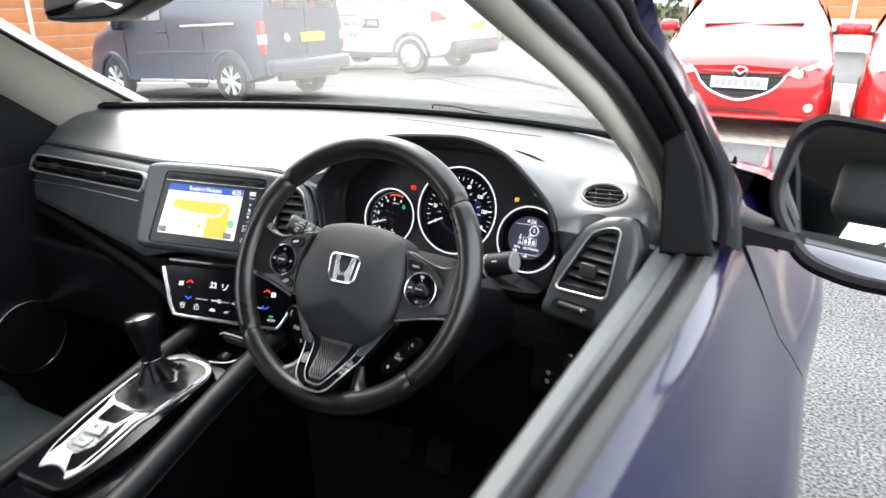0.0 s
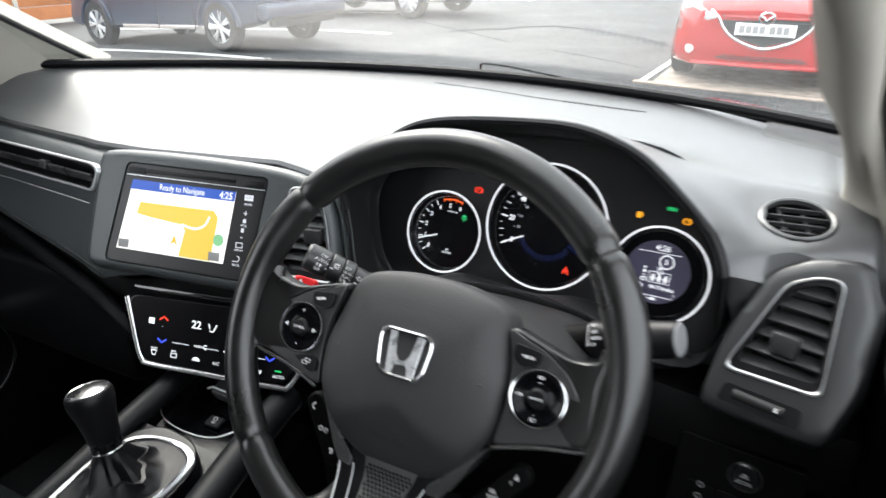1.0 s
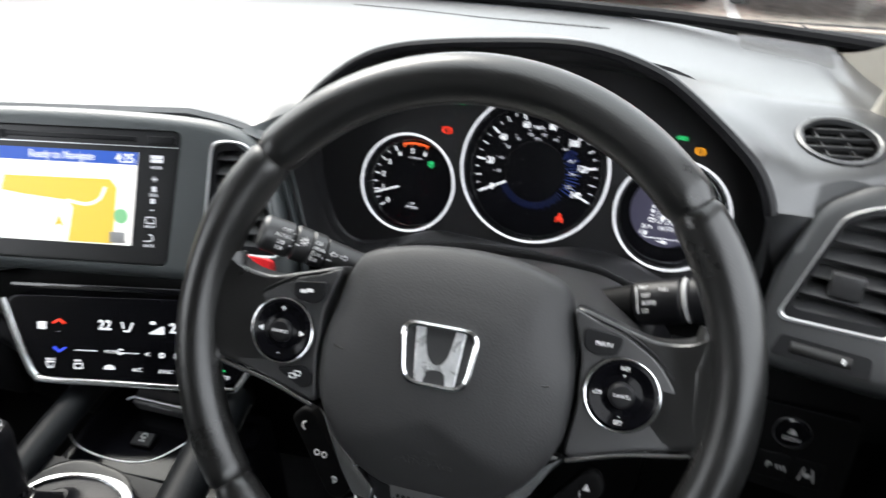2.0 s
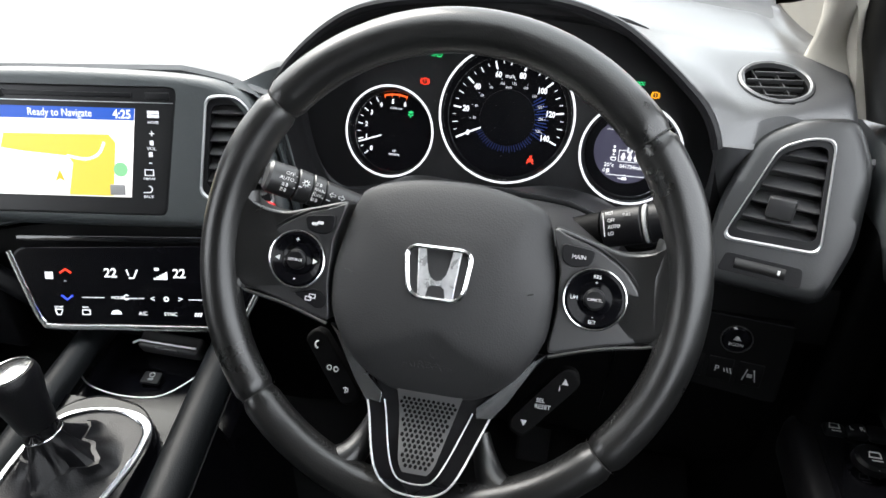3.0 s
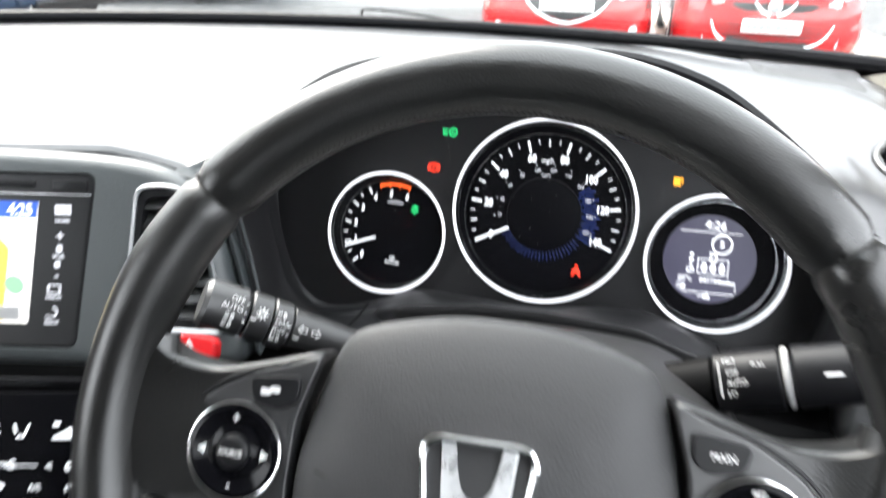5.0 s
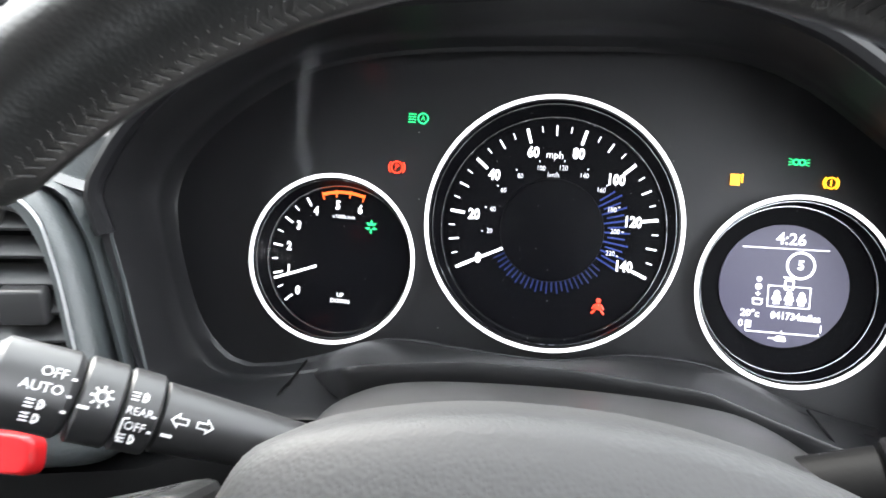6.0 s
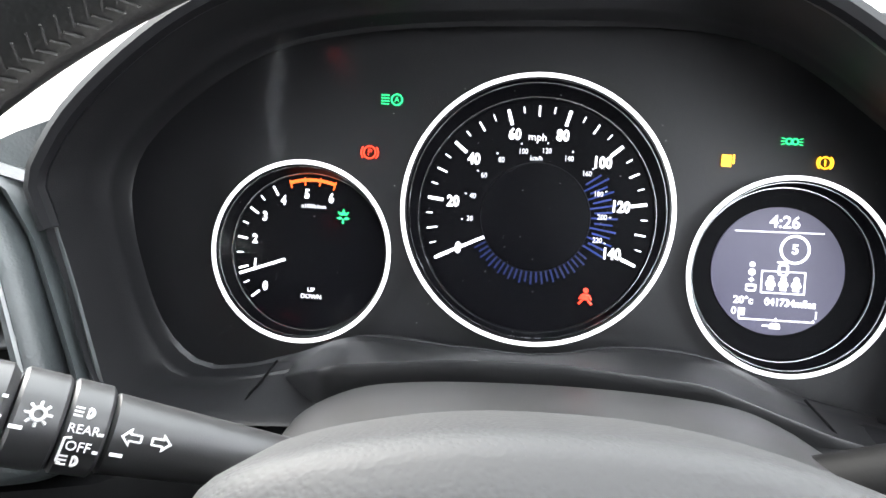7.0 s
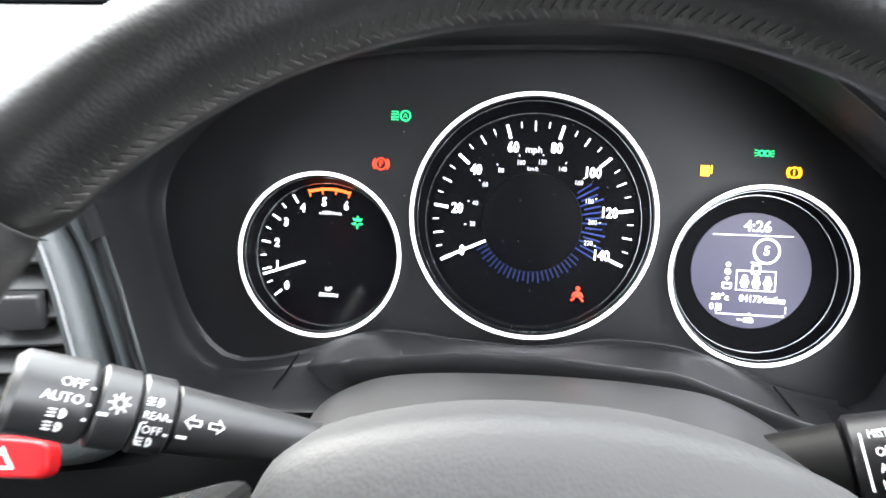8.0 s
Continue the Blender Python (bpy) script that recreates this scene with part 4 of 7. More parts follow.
SP = {}
LEFT = mm((-73, 44), (-98, 36), (-126, 28), (-146, 32), (-160, 44), (-164, 10), (-163, -18), (-152, -31), (-116, -38), (-80, -49), (-84, -20), (-83, 12))
for s in (-1, 1):
    o = [(-s * x, y) for x, y in LEFT]
    if s > 0:
        o = o[::-1]
    flange = prism(rounded(o, 0.010, 5), -0.026, -0.0030, 0.006)
    for v in flange.verts:
        v.co.z += 0.010 * ease((abs(v.co.x) - 0.128) / 0.036)
    part("spoke_leather", flange, LEATHER, wheel, "leather flowing from the rim to the spoke")
    o = [(-s * x, y) for x, y in mm((-74, 42), (-86, 36), (-106, 30), (-126, 18), (-139, 2), (-145, -16), (-146, -31), (-116, -38), (-80, -49), (-84, -20), (-83, 12))]
    if s > 0:
        o = o[::-1]
    sp = SP[s] = part("spoke", prism(rounded(o, 0.006, 4), -0.020, -0.0005, 0.0025), SPOKE, wheel)
    arc = [(s * x / 1000, y / 1000, -0.0016) for x, y in ((90, 36), (107, 30.6), (127, 18.6), (140, 2.4), (146, -16), (147, -31))]
    part("seam", tube(smooth_line(arc, 5), 0.0007, 6), BOWL, sp)
    part("shoulder", tube([(s * 0.158, 0.040, -0.004), (s * 0.154, 0.014, -0.005), (s * 0.155, -0.012, -0.005), (s * 0.159, -0.030, -0.004)], 0.012, 12, flat=0.8), LEATHER, wheel)
    lo = [(s * x / 1000, y / 1000, 0.0) for x, y in ((158, -25), (150, -32.5), (116, -39.5), (82, -50))]
    part("trim_line", tube(smooth_line(lo, 5), 0.0016, 8), CHROME, sp, "thin chrome edging")
    cx, cy = s * 0.1085, -0.005
    part("control_dial", lathe([(0.0, 0.0012), (0.007, 0.0012), (0.0085, 0.0), (0.012, -0.001), (0.0185, 0.0022), (0.0202, 0.0018), (0.0205, -0.004)], 40, m=pose(cx, cy, 0.002)), PIANO, sp, "gloss black control dial")
    part("dial_ring", ring(0.0212, 0.0009, (cx, cy, 0.0028), 48, 8), CHROME, sp, "chrome ring")
    part("centre_button", lathe([(0, 0.0036), (0.006, 0.0034), (0.0075, 0.0022), (0.0078, -0.002)], 32, m=pose(cx, cy, 0.0025)), HARD, sp)
    b1 = [(s * x, y) for x, y in mm((82, 31), (106, 28), (103, 17), (90, 15), (83, 19))]
    part("button", prism(rounded(b1 if s < 0 else b1[::-1], 0.004), -0.003, 0.0022, 0.001), HARD, sp)
    if s < 0:
        b2 = mm((-110, -30), (-92, -25), (-84, -29), (-84, -38), (-90, -40))
        part("button", prism(rounded(b2[::-1], 0.004), -0.003, 0.0022, 0.001), HARD, sp)
for body, size, x, y, z in (("SOURCE", 0.0034, -0.1085, -0.005, 0.0064), ("+", 0.0075, -0.1085, 0.0095, 0.0045), ("-", 0.0075, -0.1085, -0.0190, 0.0045), ("MAIN", 0.0046, 0.0945, 0.0225, 0.0024),
                            ("RES", 0.0040, 0.1085, 0.0108, 0.0045), ("+", 0.0045, 0.1085, 0.0065, 0.0040), ("SET", 0.0040, 0.1085, -0.0208, 0.0045), ("-", 0.0045, 0.1085, -0.0170, 0.0040),
                            ("LIM", 0.0040, 0.0945, -0.005, 0.0045), ("CANCEL", 0.0031, 0.1085, -0.005, 0.0064)):
    lettering(body, size * 0.86, (x, y, z), PRINT, SP[1 if x > 0 else -1])
for x, t in ((-0.1225, 90), (-0.0945, -90)):
    pts = [(0, 0.0024), (-0.0018, -0.0010), (0.0018, -0.0010)]
    c, s_ = math.cos(radians(t)), math.sin(radians(t))
    part("arrow_print", prism([(x + a * c - b * s_, -0.005 + a * s_ + b * c) for a, b in pts], 0.0036, 0.0046), PRINT, SP[-1])
for dx, dy in ((-0.002, 0.0), (0.0022, 0.0012)):
    part("symbol", prism(rounded([(-0.0955 + dx - 0.0024, 0.0215 + dy), (-0.0955 + dx + 0.0024, 0.0215 + dy), (-0.0955 + dx + 0.0024, 0.0238 + dy), (-0.0955 + dx - 0.0024, 0.0238 + dy)], 0.001), 0.0018, 0.0026), PRINT, SP[-1])
for dx, dy in ((0.0, 0.0), (0.003, 0.002)):
    part("symbol", hoop([(-0.0995 + dx, -0.0345 + dy), (-0.0945 + dx, -0.0345 + dy), (-0.0945 + dx, -0.0312 + dy), (-0.0995 + dx, -0.0312 + dy)],
                        [(-0.0989 + dx, -0.0339 + dy), (-0.0951 + dx, -0.0339 + dy), (-0.0951 + dx, -0.0318 + dy), (-0.0989 + dx, -0.0318 + dy)], 0.0018, 0.0026, n=24), PRINT, SP[-1])

# lower spoke: height, outer and inner half-width of the fork
FORK = [(-52, 84, 62), (-60, 77, 60), (-80, 63, 47), (-100, 49, 34), (-112, 44, 29.5), (-124, 39.5, 25), (-136, 34.5, 20.5), (-145, 30, 15), (-152, 25, 8), (-157, 19, 3), (-161, 11, 0.5)]
def lifted(bm):
    """Bends the lower spoke forward on to the rim."""
    for v in bm.verts:
        v.co.z += 0.029 * ease((-0.098 - v.co.y) / 0.052)
    return bm


def both(pts):
    return pts + [(-x, y) for x, y in pts[::-1]]


def strip_plate(half, z0, z1, bevel, bm=None):
    return prism(both(mm(*half)), z0, z1, bevel, bm)


low = part("lower_spoke", lifted(loft([[(s * x / 1000, y / 1000, z) for x in (x0, x0 * 0.98, mix(x0, x1, 0.5), x1 * 1.04, x1) for z in ((-0.014, -0.0105, -0.0105, -0.0105, -0.014)[(x0, x0 * 0.98, mix(x0, x1, 0.5), x1 * 1.04, x1).index(x)],)]
                                      for s, y, x0, x1 in [(1, *q) for q in FORK]])),
           GLOSS, wheel, "gloss black forked lower spoke")
part("lower_spoke_arm", lifted(loft([[(-x / 1000, y / 1000, z) for x, z in ((x0, -0.014), (x0 * 0.98, -0.0105), (mix(x0, x1, 0.5), -0.0105), (x1 * 1.04, -0.0105), (x1, -0.014))]
                                     for y, x0, x1 in FORK])), GLOSS, low)
part("backing", lifted(strip_plate(((80, -54), (46, -104), (35, -133), (27, -149), (16, -159)), -0.026, -0.0135, 0.001)), HARD, low)
part("mesh_plate", lifted(loft([[(u * mix(0.0250, 0.0118, k / 20) * (1 - 0.25 * max(0.0, (k - 17) / 3) ** 2), mix(-0.092, -0.1435, k / 20), -0.0100) for u in (-1, -0.5, 0, 0.5, 1)] for k in range(21)])), SLATE, low, "grey perforated insert")
dots = bm_new()
for r in range(15):
    for c in range(15):
        y = -0.0985 - 0.0029 * r
        x = (c - 7 + 0.5 * (r % 2)) * 0.0037
        if abs(x) < mix(0.0215, 0.0105, r / 14):
            prism(circle(0.00135, 6, (x, y)), -0.0104, -0.0096, bm=dots)
tagged(part("perforated_pattern", lifted(dots), DEEP, low), kind="stuff")
for s in (-1, 1):
    part("silver_blade", lifted(prism([(s * x, y) for x, y in mm((81, -50.5), (76, -57), (57, -91), (47.5, -103.5), (36, -104.5), (35.5, -97), (47, -86), (71.5, -57.5))][::-s], -0.014, -0.0075, 0.0012)), SMOKED, low, "smoked silver blade")
loop = smooth_line([(x / 1000, y / 1000, -0.0095) for x, y in ((-47, -102), (-41, -117), (-33.5, -135), (-27, -147), (-20, -154), (-9, -158.5), (9, -158.5), (20, -154), (27, -147), (33.5, -135), (41, -117), (47, -102))], 5)
part("silver_loop", lifted(tube(loop, 0.0008, 8)), SILVER, low, "chrome outline of the spoke")
loop = smooth_line([(x / 1000, y / 1000, -0.0098) for x, y in ((-33.5, -102), (-24, -127), (-16, -143), (-8, -149.5), (8, -149.5), (16, -143), (24, -127), (33.5, -102))], 5)
part("silver_loop", lifted(tube(loop, 0.0006, 8)), SILVER, low)
for s in (-1, 1):
    run = smooth_line([(s * 0.041, -0.118, -0.018), (s * 0.046, -0.134, -0.014), (s * 0.054, -0.148, -0.006), (s * 0.068, -0.157, 0.0)], 5)
    part("rim_foot", tube(run, 0.010, 12, radii=[mix(0.006, 0.0145, k / 15) for k in range(16)]), LEATHER, low)

# switch blocks behind the lower spoke
for s, name in ((-1, "phone_switch_block"), (1, "menu_switch_block")):
    turn = 52 if s > 0 else -52
    m = pose(s * 0.084, -0.092, -0.034, 0, 0, turn)
    blk = part(name, prism(rounded(mm((-33, -8), (29, -10), (35, 0), (29, 9), (-29, 9), (-35, 4)), 0.006), -0.012, 0.0, 0.003), DEEP, wheel, m=m)
    if s > 0:
        lettering("SEL", 0.0046, (-0.001, 0.0030, 0.0004), PRINT, blk, turn=-52)
        lettering("RESET", 0.0046, (-0.0035, -0.0015, 0.0004), PRINT, blk, turn=-52)
        lettering("i", 0.006, (0.016, 0.0, 0.0004), PRINT, blk, turn=-52)
        for x, d in ((0.022, 1), (-0.022, -1)):
            a = radians(-52)
            part("arrow_print", prism([(x + p * math.cos(a) - q * d * math.sin(a), p * math.sin(a) + q * d * math.cos(a)) for p, q in ((0, 0.0030), (-0.0024, -0.0016), (0.0024, -0.0016))], 0.0002, 0.0006), PRINT, blk)
    else:
        part("symbol", ring(0.0028, 0.0007, (-0.022, 0.0, 0.0004), 16, 4, 150, 320), PRINT, blk)
        for x in (-0.002, 0.002):
            part("symbol", ring(0.0018, 0.0006, (x, x, 0.0004), 14, 4), PRINT, blk)
        part("symbol", bar(ring(0.0020, 0.0006, (0.020, 0.0, 0.0004), 14, 4, 0, 200), 0.020, 0.0, 0.0012, 0.005, 0.0004, 52), PRINT, blk)

# steering column shroud and stalks
shroud_rows = []
for y, dz, w in ((0.86, 0.0, 0.90), (0.90, 0.006, 0.95), (0.95, 0.008, 1.0), (1.0, 0.002, 1.06), (1.04, -0.012, 1.10)):
    row = []
    for x, z in ((-0.115, 0.90), (-0.118, 0.97), (-0.108, 1.008), (-0.085, 1.028), (-0.055, 1.036), (0.0, 1.039), (0.05, 1.037), (0.08, 1.030), (0.112, 1.008), (0.135, 0.97), (0.13, 0.90)):
        row.append(Vector((-0.335 + x * w, y, z + dz - 0.33 * (y - 0.95) * (1 if z > 0.95 else 0))))
    shroud_rows.append(smooth_line(row, 5))
col = thing("steering_column", pose(-0.335, 0.95, 0.95), "black plastic steering column shroud", "column")
# One shroud in two tones: shade on its sides is put into a darker black.
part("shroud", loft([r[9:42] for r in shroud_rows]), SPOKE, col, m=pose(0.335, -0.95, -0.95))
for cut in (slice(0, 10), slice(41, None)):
    part("shaded_shroud_side", loft([r[cut] for r in shroud_rows]), FRAME, col, m=pose(0.335, -0.95, -0.95))
part("column_tube", tube([(-0.349, 0.83, 1.045), (-0.345, 0.98, 0.945)], 0.040, 20), HARD, col, m=pose(0.335, -0.95, -0.95))


def stalk(base, tip, name, label, r0, r1):
    a, b = Vector(base), Vector(tip)
    d = (b - a)
    z = Vector((0, -0.80, 0.6))
    x = d.normalized()
    yv = z.cross(x).normalized()
    z = x.cross(yv)
    m = Matrix((x, yv, z)).transposed().to_4x4()
    m.translation = a
    th = thing(name, m, label, "stalk")
    n, length = 20, d.length
    def body(x0, x1, s0, s1, e=0.001):
        prof = [(x0, s0 * 0.3), (x0, s0 - e), (x0 + e, s0), (x1 - e, s1), (x1, s1 - e), (x1, s1 * 0.3)]
        return loft([[(px, pr * math.cos(2 * math.pi * j / n), pr * 0.82 * math.sin(2 * math.pi * j / n)) for j in range(n)] for px, pr in prof], close_u=True, cap=True)
    return th, length, body


st, ln, body = stalk((-0.431, 0.943, 1.022), (-0.5195, 0.899, 1.074), "indicator_stalk", "black indicator stalk with white lamp symbols", 0.012, 0.014)
part("stem", body(-0.03, 0.0600, 0.008, 0.0120), STALKSKIN, st)
part("fog_ring", body(0.0606, 0.0722, 0.0136, 0.0138), STALKSKIN, st, "turning ring for fog lamps")
part("collar", body(0.0728, 0.0856, 0.0140, 0.0142), STALKSKIN, st)
part("tip", body(0.0862, ln, 0.0142, 0.0138, 0.0025), STALKSKIN, st)
for body_t, size, x, y in (("OFF", 0.0044, 0.0945, -0.0066), ("AUTO", 0.0044, 0.0965, -0.0018), ("REAR", 0.0036, 0.0672, -0.0010), ("OFF", 0.0038, 0.0672, 0.0038)):
    lettering(body_t, size, (x, y, 0.0124 - 28 * y * y * 1.2), PRINT, st, turn=180)
b = ring(0.0017, 0.0005, (0.0795, -0.003, 0.0120), 14, 4)
for k in range(8):
    a = k * math.pi / 4
    tube([(0.0795 + 0.0023 * math.cos(a), -0.003 + 0.0023 * math.sin(a), 0.0120), (0.0795 + 0.0035 * math.cos(a), -0.003 + 0.0035 * math.sin(a), 0.0120)], 0.0004, 4, bm=b)
part("lamp_symbol", b, PRINT, st)
for x, y in ((0.0955, 0.0034), (0.0955, 0.0078), (0.0672, 0.0080), (0.0672, -0.0056)):
    zz = 0.0121 - 34 * y * y
    b = ring(0.0012, 0.0005, (x, y, zz), 12, 4, 90, 270)
    bar(b, x + 0.0001, y, 0.0005, 0.0028, zz)
    for k in (-1, 0, 1):
        bar(b, x + 0.0026, y + 0.0011 * k, 0.0024, 0.0005, zz)
    part("lamp_symbol", b, PRINT, st)
for x, y in ((0.0885, -0.006), (0.0885, -0.0008), (0.0885, 0.004), (0.0625, -0.0005), (0.0625, 0.0045)):
    part("mark", bar(bm_new(), x, y, 0.0014, 0.0008, 0.0126 - 30 * y * y), PRINT, st)
for x, y, w in ((0.0838, 0.0012, 0.0034), (0.0565, 0.0045, 0.0036)):
    part("index_line", bar(bm_new(), x, y, w, 0.0010, 0.0124 if x > 0.06 else 0.0096), PRINT, st)
part("bracket", tube([(0.0695, 0.0015, 0.0119), (0.0712, 0.0018, 0.0119), (0.0712, 0.0085, 0.0098), (0.0700, 0.0088, 0.0097)], 0.0004, 4), PRINT, st)
for d in (-1, 1):
    x = 0.0495 + 0.0040 * d
    part("arrow_print", hoop([(x + d * a, -0.001 + q) for a, q in ((0.0034, 0), (0.0006, 0.0027), (0.0006, 0.0012), (-0.0027, 0.0012), (-0.0027, -0.0012), (0.0006, -0.0012), (0.0006, -0.0027))],
                             [(x + d * a, -0.001 + q) for a, q in ((0.0025, 0), (0.0011, 0.0014), (0.0011, 0.0007), (-0.0021, 0.0007), (-0.0021, -0.0007), (0.0011, -0.0007), (0.0011, -0.0014))], 0.0085, 0.0100, n=40), PRINT, st)

st, ln, body = stalk((-0.262, 0.938, 1.030), (-0.1605, 0.919, 1.070), "wiper_stalk", "black wiper stalk with white markings", 0.012, 0.014)
part("stem", body(-0.02, 0.030, 0.009, 0.012), DEEP, st)
part("collar", body(0.031, 0.064, 0.0138, 0.0138), HARD, st)
part("tip", body(0.070, ln, 0.0140, 0.0128), HARD, st)
part("band", body(0.0650, 0.0685, 0.0136, 0.0136), PALE, st, "pale ring")
part("end_cap", body(ln - 0.0005, ln + 0.0018, 0.0122, 0.0112, 0.0006), CAPGREY, st, "pale grey end cap")
for t_, size, x, y in (("MIST", 0.0032, 0.040, 0.0085), ("OFF", 0.0036, 0.041, 0.0035), ("AUTO", 0.0036, 0.043, -0.001), ("LO", 0.0036, 0.040, -0.0055), ("PULL", 0.0030, 0.054, 0.0065)):
    lettering(t_, size, (x, y, 0.0118 - 0.05 * max(0, abs(y) - 0.004)), PRINT, st)
part("index_line", bar(bm_new(), 0.0345, 0.001, 0.0007, 0.016, 0.0112), PRINT, st)
st.matrix_basis = st.matrix_basis @ Matrix.Diagonal((1, 1.2, 1.2, 1))
part("index_line", bar(bm_new(), 0.088, 0.0, 0.008, 0.0012, 0.0116), PRINT, st)
haz = thing("hazard_switch", pose(-0.539, 0.915, 1.030, 55, 0, 6), "red hazard switch with a white triangle beside the column", "switch")
part("button", prism(rounded(mm((-15, -7), (14, -8), (13, 6), (-13, 8)), 0.005), -0.008, 0.0, 0.003), REDPLASTIC, haz)
part("triangle", hoop(mm((-9, -4), (1, -4), (-4, 4.5)), mm((-7, -2.8), (-1, -2.8), (-4, 2)), -0.0002, 0.0004, n=30), PRINT, haz)


# ---- instruments ----
clu = thing("instrument_cluster", C_FRAME, "lit instrument cluster with three white-ringed dials", "instrument cluster")
part("backing", prism([(p.x * 1.12, p.y * 1.14) for p in lens_line], -0.02, -0.001), BOWL, clu, "matt black dial backing")
FZ = -0.0005
DIALFACE = mat("black_dial_face", (0.002, 0.002, 0.003), 0.5, spec=0.06, var=0.1, var_scale=40)
REV, SPD, INF = (-0.1175, -0.0250), (0.0103, 0.0065), (0.1440, -0.0195)
# the sunk faces lie a little below the middles of their rings
REVF, SPDF, INFF = (-0.1152, -0.0254), (0.0106, 0.0035), (0.1425, -0.0190)
RR, RS, RI = 0.0498, 0.0722, 0.0518


def polar(c, r, a):
    return c[0] + r * math.cos(radians(a)), c[1] + r * math.sin(radians(a))


def dial(name, c, f, r, label):
    """A sunk dial: face round f, cone up to the lit ring round c."""
    rows = []
    for k, z, t in ((0.0, 0.0, 0), (0.60, 0.0, 0), (0.885, 0.0, 0), (0.895, 0.0012, 0.1), (0.925, 0.0060, 0.6), (0.97, 0.0105, 1.0)):
        rows.append([(mix(f[0], c[0], t) + r * k * math.cos(2 * math.pi * j / 72), mix(f[1], c[1], t) + r * k * math.sin(2 * math.pi * j / 72), FZ + z) for j in range(72)])
    bm = loft(rows, close_u=True)
    bmesh.ops.remove_doubles(bm, verts=bm.verts, dist=1e-6)
    d = part(name, bm, DIALFACE, clu, label)
    part("lit_ring", ring(r, 0.0012, (c[0], c[1], 0.0105), 96, 10, flat=0.8), G_RING, d, "glowing white ring")
    part("inner_ring", ring(r * 0.897, 0.00045, (f[0] * 0.95 + c[0] * 0.05, f[1] * 0.95 + c[1] * 0.05, FZ + 0.0022), 80, 6), SMOKED, d, "thin silver inner ring")
    part("outer_bevel", ring(r * 0.955, 0.0004, (mix(f[0], c[0], 0.85), mix(f[1], c[1], 0.85), FZ + 0.0088), 80, 6), SMOKED, d, "thin silver edge")
    return d


def ticks(bm, c, r0, r1, angles, w):
    for a in angles:
        x, y = polar(c, (r0 + r1) / 2, a)
        bar(bm, x, y, r1 - r0, w, FZ + 0.0006, a)
    return bm


spd = dial("speedometer", SPD, SPDF, RS, "black speedometer with white figures")
A0, STEP = 206.3, -32.75
t = bm_new()
ticks(t, SPDF, 0.0518, 0.0604, [A0 + STEP * k for k in range(8)], 0.0018)
ticks(t, SPDF, 0.0546, 0.0604, [A0 + STEP * (k + 0.5) for k in range(7)], 0.0010)
ticks(t, SPDF, 0.0568, 0.0604, [A0 + STEP * (k + q) for k in range(7) for q in (0.25, 0.75)], 0.0007)
tagged(part("graduation", t, G_WHITE, spd), kind="stuff")
for k in range(8):
    x, y = polar(SPDF, 0.0462, A0 + STEP * k)
    lettering(str(20 * k), 0.0086, (x, y, FZ + 0.0006), G_WHITE, spd, "figure", bold=0.0003, wide=0.80)
lettering("mph", 0.0058, (0.0088, 0.0467, FZ + 0.0006), G_WHITE, spd)
t = bm_new()
for k in range(1, 12):
    a = A0 + STEP * k * 0.6214
    x, y = polar(SPDF, 0.0362, a)
    words(str(20 * k), 0.0042, (x, y, FZ + 0.0006), bm=t, wide=0.85)
    x, y = polar(SPDF, 0.0405, a)
    bar(t, x, y, 0.0011, 0.0007, FZ + 0.0006, a)
words("km/h", 0.0040, (0.0089, 0.0352, FZ + 0.0006), bm=t, wide=0.85)
tagged(part("small_figures", t, G_SOFT, spd), kind="stuff")
for name, material, spans in (("blue_rays", G_BLUE, [(36 - 4.9 * k, 0.0150 if k % 2 else 0.0100, 0.0372) for k in range(14)]),
                              ("faint_rays", G_BLUEDIM, [(-36 - 4.9 * k, 0.0085 if k % 2 else 0.0060, 0.0335) for k in range(24)])):
    rays = bm_new()
    for a, long, mid in spans:
        x, y = polar(SPDF, mid, a)
        bar(rays, x, y, long, 0.0010, FZ + 0.0003, a)
    tagged(part(name, rays, material, spd, "dim blue radial lighting"), kind="stuff")
part("hub_disc", lathe([(0, 0.0020), (0.0285, 0.0020), (0.0298, 0.0015), (0.0302, 0)], 64, m=pose(0.0106, 0.0030, FZ)), DIALFACE, spd, "black centre disc")
x, y = polar(SPDF, 0.0440, 206)
part("needle", bar(bm_new(), x, y, 0.0275, 0.0017, FZ + 0.0026, 206), G_WHITE, spd, "lit white needle")

rev = dial("rev_counter", REV, REVF, RR, "black rev counter with white figures")
B0, BS = 220.8, -24.5
t = bm_new()
ticks(t, REVF, 0.0370, 0.0427, [B0 + BS * k for k in range(5)], 0.0012)
ticks(t, REVF, 0.0392, 0.0427, [B0 + BS * (k + 0.5) for k in range(4)], 0.0008)
tagged(part("graduation", t, G_WHITE, rev), kind="stuff")
for k in range(7):
    x, y = polar(REVF, 0.0328, B0 + BS * k - 0.5 * k)
    lettering(str(k), 0.0072, (x, y, FZ + 0.0006), G_WHITE, rev, "figure", bold=0.0003, wide=0.80)
lettering("x1000r/min", 0.0034, (-0.1143, 0.0006, FZ + 0.0006), G_SOFT, rev, wide=0.9)
lettering("UP", 0.0036, (-0.1130, -0.0471, FZ + 0.0006), G_WHITE, rev)
lettering("DOWN", 0.0036, (-0.1128, -0.0509, FZ + 0.0006), G_WHITE, rev)
arc = [109 - 37 * k / 14 for k in range(15)]
